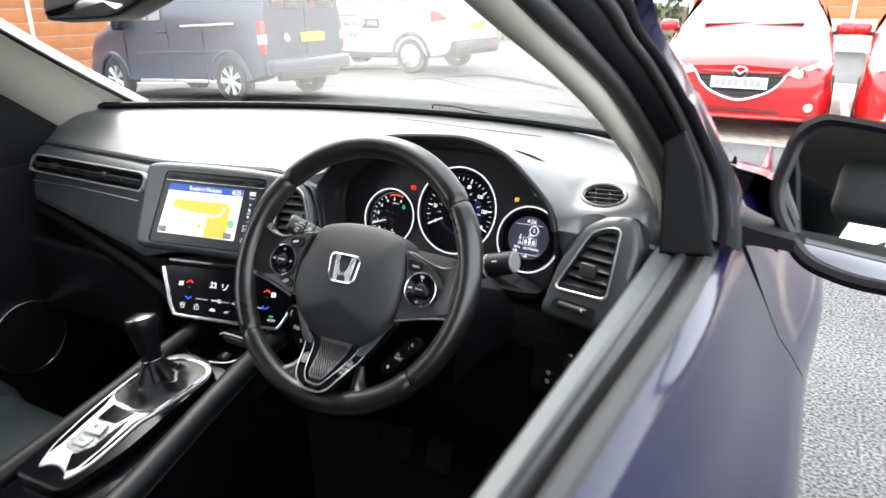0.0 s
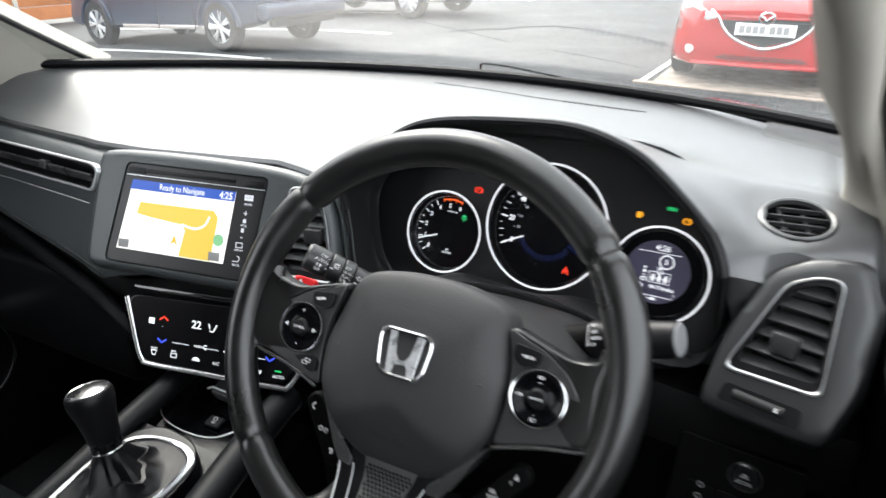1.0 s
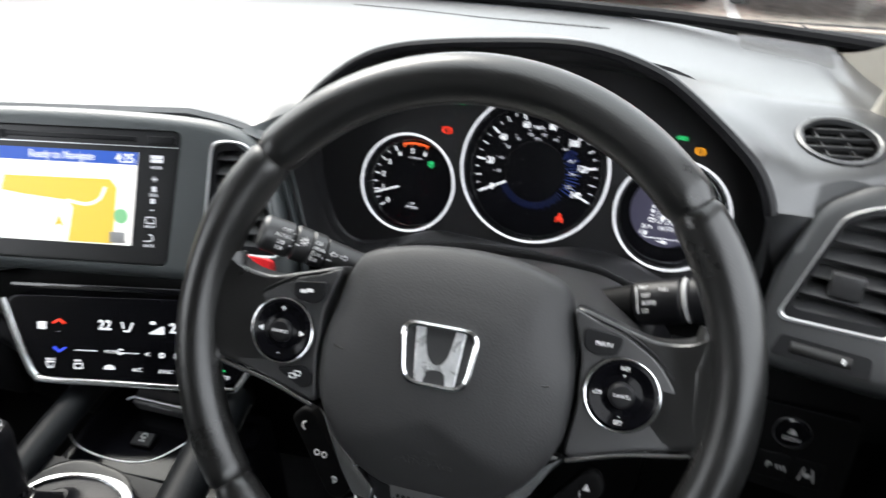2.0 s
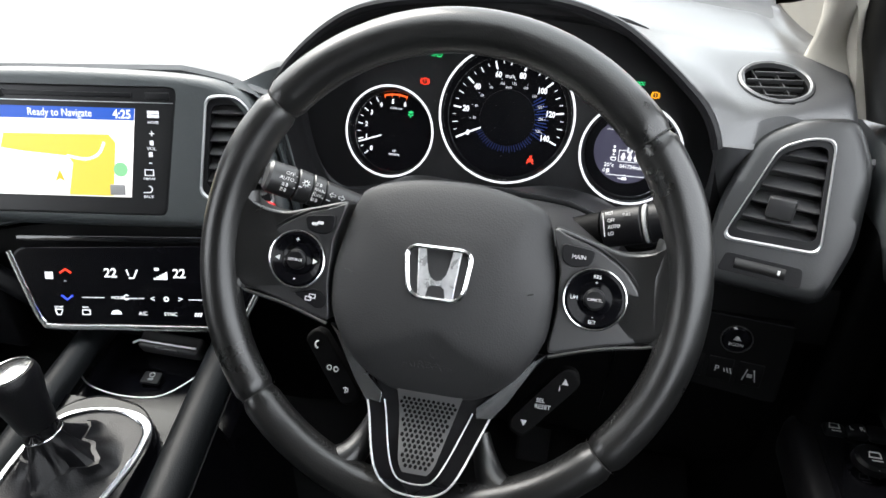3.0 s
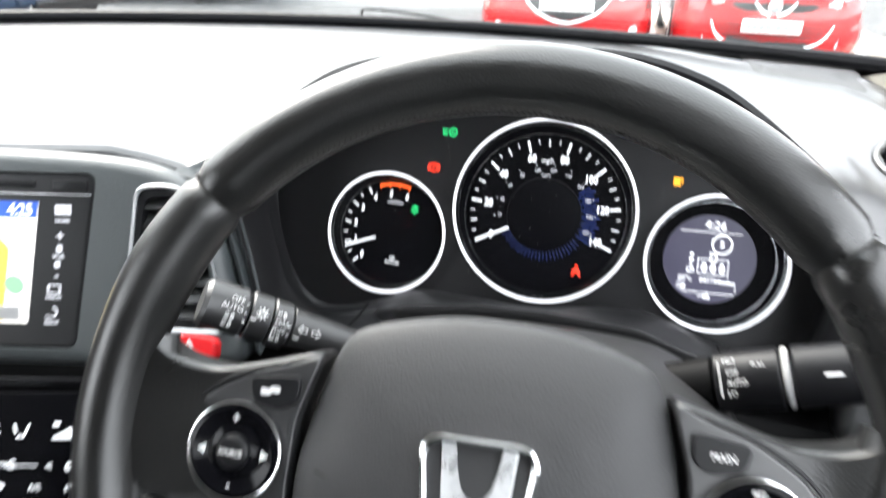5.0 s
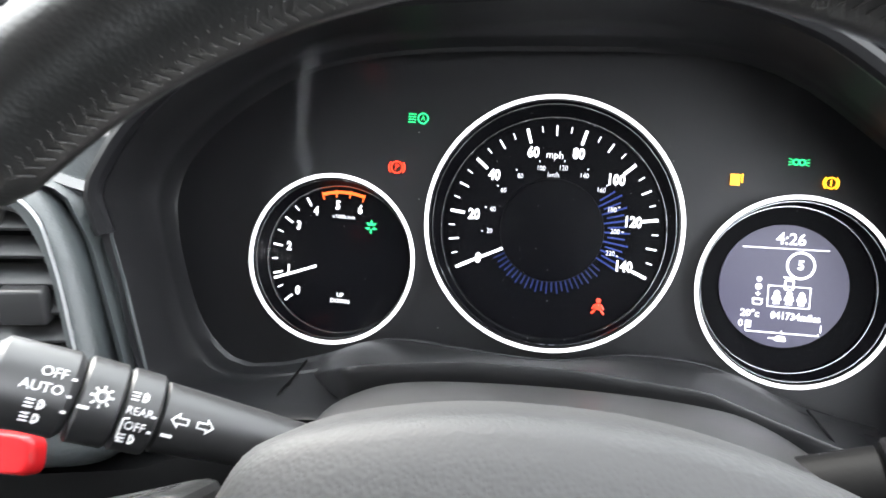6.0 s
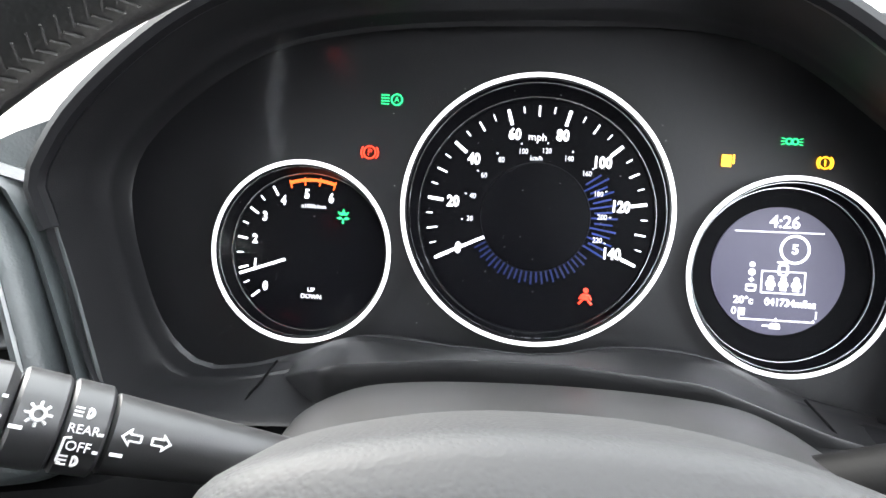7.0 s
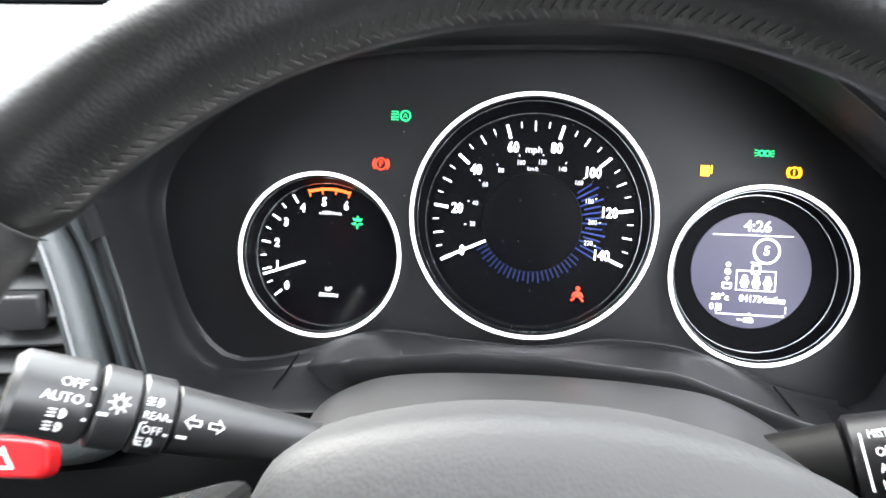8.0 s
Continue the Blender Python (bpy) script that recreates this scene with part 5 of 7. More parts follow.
part("red_zone", prism([polar(REVF, 0.0418, a) for a in arc] + [polar(REVF, 0.0400, a) for a in arc[::-1]], FZ + 0.0002, FZ + 0.0008), G_LIMIT, rev, "orange-red limit arc")
part("red_marks", ticks(bm_new(), REVF, 0.0378, 0.0424, [109, 97, 84.5, 72], 0.0007), G_LIMIT, rev)
x, y = polar(REVF, 0.0285, 200.5)
part("needle", bar(bm_new(), x, y, 0.0282, 0.0016, FZ + 0.0022, 200.5), G_WHITE, rev, "lit white needle")

inf = dial("trip_display", INF, INFF, RI, "round trip display in a white ring")
IX, IY = 0.1406, -0.0172
dsp = part("display", prism(circle(0.0343, 56, (IX, IY)), FZ, FZ + 0.0012), G_DISP, inf, "violet-grey lit display")
DZ = FZ + 0.0016
t = bm_new()
lettering("4:26", 0.0092, (IX + 0.0016, IY + 0.0262, DZ), G_WHITE, dsp, "clock", bold=0.0001)
bar(t, IX - 0.0008, IY + 0.0210, 0.0455, 0.0006, DZ, 1.5)
ring(0.0072, 0.0007, (IX + 0.008, IY + 0.0122, FZ + 0.0014), 32, 4, bm=t)
words("5", 0.0072, (IX + 0.008, IY + 0.0122, DZ), bm=t, bold=0.0002)
hoop([(IX - 0.0079, IY - 0.0120), (IX + 0.0149, IY - 0.0116), (IX + 0.0146, IY + 0.0006), (IX - 0.0082, IY + 0.0002)],
     [(IX - 0.0073, IY - 0.0114), (IX + 0.0143, IY - 0.0110), (IX + 0.0140, IY), (IX - 0.0076, IY - 0.0004)], FZ + 0.0012, DZ, n=40, bm=t)
for k in range(3):
    x, y = IX - 0.0031 + 0.0066 * k, IY - 0.0068
    prism(circle(0.0016, 10, (x, y + 0.0028)), FZ + 0.0012, FZ + 0.0017, bm=t)
    prism(rounded([(x - 0.0027, y - 0.0012), (x + 0.0027, y - 0.0012), (x + 0.0020, y + 0.0018), (x - 0.0020, y + 0.0018)], 0.0008, 2), FZ + 0.0012, FZ + 0.0017, bm=t)
    bar(t, x, y - 0.0024, 0.0032, 0.0018, DZ)
hoop(rounded([(IX + 0.0002, IY - 0.0022), (IX + 0.0056, IY - 0.0022), (IX + 0.0056, IY + 0.0042), (IX + 0.0002, IY + 0.0042)], 0.0015, 3),
     rounded([(IX + 0.0012, IY - 0.0012), (IX + 0.0046, IY - 0.0012), (IX + 0.0046, IY + 0.0032), (IX + 0.0012, IY + 0.0032)], 0.0010, 3), FZ + 0.0012, DZ, n=28, bm=t)
bar(t, IX + 0.0029, IY + 0.0050, 0.0070, 0.0008, DZ)
for x, y, r in ((-0.0131, 0.0030, 0.0014), (-0.0131, -0.0012, 0.0018)):
    prism(circle(r, 10, (IX + x, IY + y)), FZ + 0.0012, FZ + 0.0017, bm=t)
bar(t, IX - 0.0131, IY - 0.0052, 0.0026, 0.0007, DZ)
bar(t, IX - 0.0131, IY - 0.0052, 0.0007, 0.0026, DZ)
hoop(rounded([(IX - 0.0156, IY - 0.0116), (IX - 0.0104, IY - 0.0116), (IX - 0.0100, IY - 0.0076), (IX - 0.0160, IY - 0.0076)], 0.001, 3),
     rounded([(IX - 0.0148, IY - 0.0108), (IX - 0.0112, IY - 0.0108), (IX - 0.0108, IY - 0.0088), (IX - 0.0152, IY - 0.0088)], 0.0007, 3), FZ + 0.0012, DZ, n=28, bm=t)
lettering("20°c", 0.0056, (IX - 0.0164, IY - 0.0166, DZ), G_WHITE, dsp, bold=0.0001)
lettering("041734miles", 0.0056, (IX + 0.0078, IY - 0.0166, DZ), G_WHITE, dsp, "odometer", wide=0.93, bold=0.0001)
words("0", 0.0058, (IX - 0.0208, IY - 0.0226, DZ), bm=t)
words("1", 0.0058, (IX + 0.0215, IY - 0.0222, DZ), bm=t)
bar(t, IX - 0.0168, IY - 0.0226, 0.0032, 0.0040, DZ)
bar(t, IX + 0.0012, IY - 0.0262, 0.0385, 0.0007, DZ, 1)
for x in (-0.018, 0.0012, 0.0204):
    bar(t, IX + x, IY - 0.0255, 0.0007, 0.0014, DZ, 1)
prism(rounded([(IX - 0.0020, IY - 0.0308), (IX + 0.0040, IY - 0.0308), (IX + 0.0034, IY - 0.0278), (IX - 0.0014, IY - 0.0278)], 0.0008, 2), FZ + 0.0012, FZ + 0.0017, bm=t)
bar(t, IX - 0.0010, IY - 0.0294, 0.0090, 0.0008, DZ)
tagged(part("readout", t, G_WHITE, dsp, "white figures and symbols"), kind="stuff")


def lamp_sign(name, bm, material, label):
    part(name, bm, material, clu, label)


Z = FZ + 0.001
b = ring(0.0034, 0.0005, (-0.084, 0.033, Z), 20, 4)
words("P", 0.0052, (-0.084, 0.033, Z), bm=b)
for s in (-1, 1):
    ring(0.0048, 0.0005, (-0.084, 0.033, Z), 10, 4, 90 - 90 * s - 40, 90 - 90 * s + 40, bm=b)
lamp_sign("brake_warning", b, G_RED, "red brake symbol")
b = ring(0.0030, 0.0005, (-0.0705, 0.063, Z), 18, 4)
words("A", 0.0042, (-0.0705, 0.063, Z), bm=b)
for k in range(4):
    bar(b, -0.077, 0.0605 + 0.0016 * k, 0.0045, 0.0007, Z)
lamp_sign("auto_lamp_sign", b, G_GREEN, "green automatic headlamp symbol")
b = bar(bm_new(), 0.1095, 0.040, 0.0052, 0.0064, Z)
bar(b, 0.1132, 0.041, 0.0010, 0.0050, Z)
lamp_sign("fuel_warning", b, G_AMBER, "amber fuel pump symbol")
b = bm_new()
for s in (-1, 1):
    ring(0.0015, 0.0005, (0.1422 + 0.0016 * s, 0.052, Z), 14, 4, bm=b)
    bar(b, 0.1422 + 0.0004 * s, 0.052, 0.0006, 0.0030, Z)
    for k in (-1, 0, 1):
        bar(b, 0.1422 + 0.0045 * s, 0.052 + 0.0015 * k, 0.0022, 0.0005, Z, 16 * k * s)
lamp_sign("side_lamp_sign", b, G_GREEN, "green side lamp symbol")
b = ring(0.0030, 0.0005, (0.1598, 0.0418, Z), 20, 4)
bar(b, 0.1598, 0.0418, 0.0008, 0.0034, Z)
for s in (-1, 1):
    ring(0.0041, 0.0004, (0.1598, 0.0418, Z), 10, 4, 90 - 90 * s - 50, 90 - 90 * s + 50, bm=b)
lamp_sign("tyre_warning", b, G_AMBER, "amber warning symbol")
b = prism(circle(0.0014, 12, (0.0411, -0.0352)), Z - 0.0002, Z + 0.0003)
prism(rounded([(0.0391, -0.0405), (0.0431, -0.0405), (0.0426, -0.0369), (0.0396, -0.0369)], 0.0008), Z - 0.0002, Z + 0.0003, bm=b)
for s in (-1, 1):
    tube([(0.0411 + 0.0016 * s, -0.0408, Z), (0.0411 + 0.0036 * s, -0.0428, Z)], 0.0007, 5, bm=b)
    tube([(0.0411 + 0.0018 * s, -0.0376, Z), (0.0411 + 0.0032 * s, -0.0402, Z)], 0.0006, 5, bm=b)
lamp_sign("belt_warning", b, G_RED, "red seat belt symbol")
b = bm_new()
for a in (90, 35, 145, 0, 180):
    x, y = -0.0968 + 0.0018 * math.cos(radians(a)), (-0.0036 if a % 180 else -0.0050) + 0.0018 * math.sin(radians(a))
    c_, s_ = math.cos(radians(a)), math.sin(radians(a))
    prism([(x + 0.0022 * c_, y + 0.0022 * s_), (x - 0.0009 * s_, y + 0.0009 * c_), (x - 0.0014 * c_, y - 0.0014 * s_), (x + 0.0009 * s_, y - 0.0009 * c_)], Z - 0.0002, Z + 0.0003, bm=b)
bar(b, -0.0968, -0.0068, 0.0010, 0.0026, Z)
lamp_sign("eco_sign", b, G_GREEN, "green leaf symbol")
def lens_z(x, y):
    """Front face of the lens: it bends forward towards the hood, less so on the passenger side."""
    h = max(0.0, y + 0.09)
    return 0.0145 + 1.9 * h * h + (0.07 * x - 0.2 * x * x) * ease(h / 0.11)


lens_rows = []
for k in (1.0, 0.9, 0.75, 0.6, 0.45, 0.3, 0.15, 0.02):
    lens_rows.append([(p.x * k, p.y * k, lens_z(p.x * k, p.y * k)) for p in lens_line])
lens = part("lens", loft(lens_rows, close_u=True), LENS, clu, "clear instrument lens curving forward to the hood", angle=80)
lens.visible_shadow = False
specks = random.Random(7)
dust = bm_new()
for k in range(70):
    p = lens_line[specks.randrange(len(lens_line))] * specks.uniform(0.1, 0.93)
    r = specks.uniform(0.00010, 0.00026)
    prism([(p.x + r * specks.uniform(0.6, 1.6) * math.cos(a), p.y + r * specks.uniform(0.6, 1.4) * math.sin(a)) for a in (0, 1.2, 2.5, 3.7, 5.0)], lens_z(p.x, p.y) + 0.0001, lens_z(p.x, p.y) + 0.00015, bm=dust)
tagged(part("dust", dust, PALE, clu, "specks of dust on the lens"), kind="stuff")


# ---- infotainment screen ----
scr = thing("infotainment_screen", S_FRAME, "gloss black touch screen unit showing a yellow map", "car screen")
BEZ = rounded(mm((-206, -98), (12, -98), (27, 36), (-185, 36)), 0.010, 6)
part("bezel", prism(BEZ, -0.02, 0.0025, 0.002), BEZEL, scr, "gloss black glass front")
slot = part("disc_slot", box(0.135, 0.005, 0.002, (-0.088, 0.0265, 0.003), 0.0008), HARD, scr, "disc slot")
for x in (-0.168, 0.006):
    part("eject_button", box(0.026, 0.008, 0.002, (x, 0.026, 0.0032), 0.0008), HARD, scr)
part("slot_line", box(0.206, 0.0007, 0.001, (-0.081, 0.0195, 0.0028)), SATIN, scr)


def quad(a, b, c, d, z0, z1):
    return prism(mm(a, b, c, d), z0, z1)


disp = part("map_display", quad((-189, -79), (-26, -79), (-18, 13.5), (-173, 13.5), 0.002, 0.0030), G_MAP, scr, "lit white map")
part("header", quad((-176, 1), (-19.5, 1), (-18, 13.5), (-173, 13.5), 0.003, 0.0034), G_HEAD, disp, "blue header strip")
part("header_title", words("Ready to Navigate", 0.0112, (-0.097, 0.0072, 0.0036), wide=0.82), G_WHITE, disp, "white header words")
part("header_clock", words("4:25", 0.0125, (-0.0315, 0.0068, 0.0036), bold=0.0002, wide=0.9), G_WHITE, disp)
land = prism(mm((-158, -15), (-47, -14), (-40, -22), (-45, -78), (-92, -78), (-86, -44), (-92, -37), (-140, -33), (-162, -30))[::-1], 0.003, 0.0034)
part("land", land, G_LAND, disp, "yellow land area")
part("road", tube(smooth_line([(x / 1000, y / 1000, 0.0036) for x, y in ((-92, -37), (-72, -40), (-58, -34), (-52, -22))], 5), 0.0016, 6, flat=0.3), G_MAP, disp)
part("position_mark", prism([(-0.106, -0.064), (-0.101, -0.052), (-0.096, -0.064), (-0.101, -0.061)][::-1], 0.0030, 0.0036), G_AMBER, disp, "amber arrow")
part("round_button", prism(circle(0.0075, 24, (-0.036, -0.050)), 0.003, 0.0035), G_GREENDOT, disp)
for x in (-0.178, -0.040):
    part("map_button", box(0.016, 0.011, 0.0006, (x, -0.0715, 0.0034), 0.0002), PALE, disp)
b = bm_new()
for k in range(3):
    for r in range(2):
        bar(b, -0.0035 + 0.0042 * k, 0.006 + 0.0038 * r, 0.0038, 0.0034, 0.0028)
part("menu_key", b, G_SOFT, scr)
for body_t, size, x, y in (("HOME", 0.0040, 0.0005, -0.0005), ("+", 0.012, -0.0015, -0.0125), ("VOL", 0.0050, -0.0025, -0.0275), ("-", 0.012, -0.0040, -0.0415), ("DISPLAY", 0.0034, -0.006, -0.0590), ("BACK", 0.0042, -0.0075, -0.0780)):
    lettering(body_t, size, (x, y, 0.0028), G_SOFT, scr, "key_lettering")
for x, y in ((-0.0020, -0.0215), (-0.0035, -0.0335)):
    part("volume_bar", bar(bm_new(), x, y, 0.004, 0.005, 0.0028), G_SOFT, scr)
part("display_key", hoop(mm((-11, -56), (-1, -56), (-1, -49), (-11, -49)), mm((-10, -55), (-2, -55), (-2, -50), (-10, -50)), 0.0024, 0.0029, n=40), G_SOFT, scr)
part("back_key", bar(ring(0.0034, 0.0006, (-0.007, -0.0700, 0.0027), 14, 4, -90, 90), -0.0095, -0.0735, 0.007, 0.001, 0.0028), G_SOFT, scr)

# ---- vents ----
SLAT = mat("satin_grey_vent_plastic", (0.028, 0.028, 0.029), 0.42, spec=0.5, grain=1200, grain_bump=0.1, var=0.1)


def vent(name, m, outline, label, slats, tab, chrome=0.0028, lean=46):
    """An air vent: dark well, chrome frame, slanted slats and a tab."""
    th = thing(name, m, label, "air vent", "dash air vents")
    c = sum((Vector(p) for p in outline), Vector((0, 0))) / len(outline)
    o = rounded(outline, 0.010, 6)
    shrink = lambda k: [tuple(c + (Vector(p) - c) * k) for p in o]
    part("well", loft([[(x, y, 0.0) for x, y in shrink(0.95)], [(x, y, -0.028) for x, y in shrink(0.86)], [(x * 0.02 + c.x * 0.98, y * 0.02 + c.y * 0.98, -0.03) for x, y in shrink(0.86)]], close_u=True), BOWL, th)
    part("chrome_frame", hoop(o, shrink(1 - 2 * chrome / 0.1), -0.006, 0.002, n=100, lift=0.0012), SILVER, th, "chrome frame")
    part("inner_frame", hoop(shrink(1 - 2 * chrome / 0.1), shrink(0.82), -0.010, -0.0005, n=100), HARD, th)
    ys = [p[1] for p in outline]
    for k in range(slats):
        y = mix(min(ys), max(ys), (k + 1.0) / (slats + 1.0))
        xs = []
        sh = shrink(0.87)
        for (x0, y0), (x1, y1) in zip(sh, sh[1:] + sh[:1]):
            if (y0 - y) * (y1 - y) < 0:
                xs.append(x0 + (x1 - x0) * (y - y0) / (y1 - y0))
        if len(xs) >= 2:
            w = max(xs) - min(xs)
            part("slat", box(w, 0.0024, 0.0155, ((max(xs) + min(xs)) / 2, y, -0.009), 0.0008, None, pose(0, 0, 0, lean)), SLAT, th)
    part("tab", box(0.023, 0.019, 0.010, (tab[0], tab[1], -0.001), 0.002, None, pose(0, 0, 0, 20)), SLAT, th)
    return th


SV = mm((0, 2), (82, 6), (70, 107), (50, 105), (27, 92))
POD = rounded(mm((-12, -38), (94, -36), (108, 20), (104, 90), (84, 130), (40, 122), (8, 102), (-9, 40)), 0.014, 5)


def collar_panel(outer, inner, depth, r=0.012):
    """A padded panel with an opening; its outer edge is rounded over."""
    n = 110
    c = sum((Vector(p) for p in inner), Vector((0, 0))) / len(inner)
    def polar_line(pts):
        P = [Vector(p) for p in resample(pts, 400)]
        ang = np.array([math.atan2(p.y - c.y, p.x - c.x) for p in P])
        rad = np.array([(p - c).length for p in P])
        k = np.argsort(ang)
        A, R = np.concatenate([ang[k][-1:] - 2 * math.pi, ang[k], ang[k][:1] + 2 * math.pi]), np.concatenate([rad[k][-1:], rad[k], rad[k][:1]])
        return [(a, float(np.interp(a, A, R))) for a in [-math.pi + 2 * math.pi * j / n for j in range(n)]]
    o, i = polar_line(outer), polar_line(inner)
    rows = []
    for back, z in ((0.0, -depth), (0.0, -r), (0.15 * r, -0.45 * r), (0.5 * r, -0.12 * r), (1.2 * r, 0.0)):
        rows.append([(c.x + (R - back) * math.cos(a), c.y + (R - back) * math.sin(a), z) for a, R in o])
    rows.append([(c.x + R * math.cos(a), c.y + R * math.sin(a), 0.0) for a, R in i])
    rows.append([(c.x + R * math.cos(a), c.y + R * math.sin(a), -0.012) for a, R in i])
    return loft(rows, close_u=True)


part("side_pod", collar_panel(POD, rounded(SV, 0.010, 6), 0.07), PODSKIN, dash, "grained pod round the driver's vent", V_FRAME)
vent("side_air_vent", V_FRAME, SV, "driver's air vent with chrome frame and black slats", 6, (0.042, 0.040))
thumb = thing("vent_thumbwheel", V_FRAME @ pose(0.038, -0.016, 0.0), "black ribbed vent thumbwheel with a white mark", "thumbwheel")
part("plate", prism(rounded(mm((-34, -9), (36, -9), (34, 8), (-30, 8)), 0.004), -0.004, 0.0008, 0.0005), HARD, thumb)
part("wheel", tube([(-0.021, 0, -0.002), (0.021, 0, -0.002)], 0.0055, 14), RUBBER, thumb)
part("mark", box(0.0022, 0.004, 0.001, (0.016, 0.0, 0.0036)), PRINT, thumb)

CV = mm((47, -74), (62, -82), (128, -84), (122, -56), (112, -14), (102, 16), (90, 28), (76, 30), (56, 28))
PROUD = S_FRAME @ pose(0, 0, 0.0030)
vent("centre_air_vent", PROUD, CV, "centre air vent with chrome frame and black slats", 7, (0.094, -0.028))
CP = [(p.x, p.y) for p in smooth_line(mm((-232, 40), (-214, 50), (-156, 53.5), (-68, 54), (19, 51.5), (65, 45.5), (92, 34), (107, 18), (119, -7.5), (131, -57), (139, -94), (132, -108), (100, -112), (30, -112), (-171, -111), (-222, -110), (-238, -98), (-239, -60), (-236, 0)), 5, True)]


def centre_panel(outer, holes, r, depth, z=0.0042):
    """One soft panel with openings; its outer edge rolls over with radius r."""
    o = resample(outer, 200)
    n = len(o)
    inward = []
    for k in range(n):
        d = (o[(k + 3) % n] - o[k - 3]).normalized()
        inward.append(Vector((d.y, -d.x)))
    bm = bm_new()
    rows = [[(p.x, p.y, z - depth) for p in o]]
    for a in (0, 15, 30, 45, 60, 75, 90):
        c, s_ = math.cos(radians(a)), math.sin(radians(a))
        rows.append([(p.x + q.x * r * (1 - c), p.y + q.y * r * (1 - c), z - r + r * s_) for p, q in zip(o, inward)])
    loft(rows, close_u=True, bm=bm)
    bm.verts.ensure_lookup_table()
    last = list(bm.verts)[-n:]
    for h in holes:
        hv = [bm.verts.new((x, y, z)) for x, y in h]
        low_v = [bm.verts.new((x, y, z - 0.012)) for x, y in h]
        for k in range(len(hv)):
            j = (k + 1) % len(hv)
            bm.faces.new((hv[k], hv[j], low_v[j], low_v[k]))
    cu = bpy.data.curves.new("face", "CURVE")
    cu.dimensions, cu.fill_mode = "2D", "BOTH"
    for loop_ in [[(v.co.x, v.co.y) for v in last]] + [list(h) for h in holes]:
        sp_ = cu.splines.new("POLY")
        sp_.points.add(len(loop_) - 1)
        for q, (x, y) in zip(sp_.points, loop_):
            q.co = (x, y, 0, 1)
        sp_.use_cyclic_u = True
    ob = bpy.data.objects.new("face", cu)
    scene.collection.objects.link(ob)
    bpy.context.view_layer.update()
    me = bpy.data.meshes.new_from_object(ob.evaluated_get(bpy.context.evaluated_depsgraph_get()))
    bpy.data.objects.remove(ob)
    bpy.data.curves.remove(cu)
    for v in me.vertices:
        v.co.z = z
    bm.from_mesh(me)
    bpy.data.meshes.remove(me)
    bmesh.ops.remove_doubles(bm, verts=bm.verts, dist=2e-5)
    return bm


part("centre_surround", centre_panel(CP, (BEZ, rounded(CV, 0.010, 6)), 0.013, 0.07), FASCIA, dash, "soft one-piece surround of screen and centre vent", S_FRAME, angle=40)

# passenger vent: a long slot
pv = thing("passenger_air_vent", PV, "long passenger air vent with thin chrome frame", "air vent", "dash air vents")
PO = rounded(mm((-214, -16), (232, 8), (243, 40), (230, 46), (-186, 26), (-205, 18)), 0.008, 5)
PI = [(0.012 + (x - 0.012) * 0.982, 0.016 + 0.052 * (x - 0.012) + (y - 0.016 - 0.052 * (x - 0.012)) * 0.86) for x, y in PO]
part("chrome_frame", hoop(PO, PI, -0.004, 0.003, n=140, lift=0.0006), SILVER, pv, "thin chrome frame")
part("well", loft([[(x, y, 0.002) for x, y in PI], [(x, y, -0.03) for x, y in PI], [(0.012, 0.016, -0.031)] * len(PI)], close_u=True), BOWL, pv)
for k in range(6):
    part("flap", box(0.066, 0.014, 0.004, (-0.165 + 0.071 * k, 0.004 + 0.0037 * k, -0.003), 0.001, None, pose(0, 0, 0, 40, 0, 3)), SLAT, pv)
for x in (-0.10, 0.10):
    part("tab", box(0.018, 0.012, 0.010, (x, 0.016 + 0.052 * x, 0.001), 0.002), SLAT, pv)
part("trim_line", tube([(-0.19, -0.034, 0.0030), (0.0, -0.019, 0.0030), (0.225, -0.009, 0.0030)], 0.0009, 6), SATIN, pv)

# round demister vent on the driver's end
rvn = thing("round_demister_vent", VENT_FRAME, "round demister vent with thin slanting bars", "air vent", "dash air vents")
part("collar", hoop(circle(0.0332, 48, ry=0.0312), circle(0.0292, 48, ry=0.0272), -0.012, 0.0014, lift=0.001), SOFT, rvn, "smooth grey collar")
part("groove", hoop(circle(0.0344, 48, ry=0.0324), circle(0.0330, 48, ry=0.0310), -0.006, 0.0003), BOWL, rvn)
part("well", lathe([(0, -0.018), (0.026, -0.016), (0.0296, -0.002)], 40, m=Matrix.Diagonal((1, 0.932, 1, 1))), DEEP, rvn)
for k in range(4):
    y = -0.018 + 0.012 * k
    w = 0.0288 * math.sqrt(1 - (y / 0.0272) ** 2) * 1.80
    part("bar", box(w, 0.0014, 0.005, (0, y, -0.004), 0.0005, None, pose(0, 0, 0, 0, 0, 14)), SLAT, rvn)
for x in (-0.013, 0.009):
    part("cross_bar", box(0.0012, 0.046, 0.004, (x, 0, -0.006), 0, None, pose(0, 0, 0, 0, 0, 24)), SLAT, rvn)

# demister slot along the windscreen foot
SLOT_X, SLOT_Y = (-0.654, -0.563, -0.47, -0.388, -0.307), (1.436, 1.430, 1.414, 1.407, 1.399)
slot = bm_new()
dash_skin = bpy.data.objects["top_pad"]


def on_pad(x, y, lift=0.0):
    """The point of the padded top above or below (x, y)."""
    hit, p, n, i = dash_skin.ray_cast(Vector((x, y, 1.4)), Vector((0, 0, -1)))
    return (x, y, (p.z if hit else 1.137) + lift)


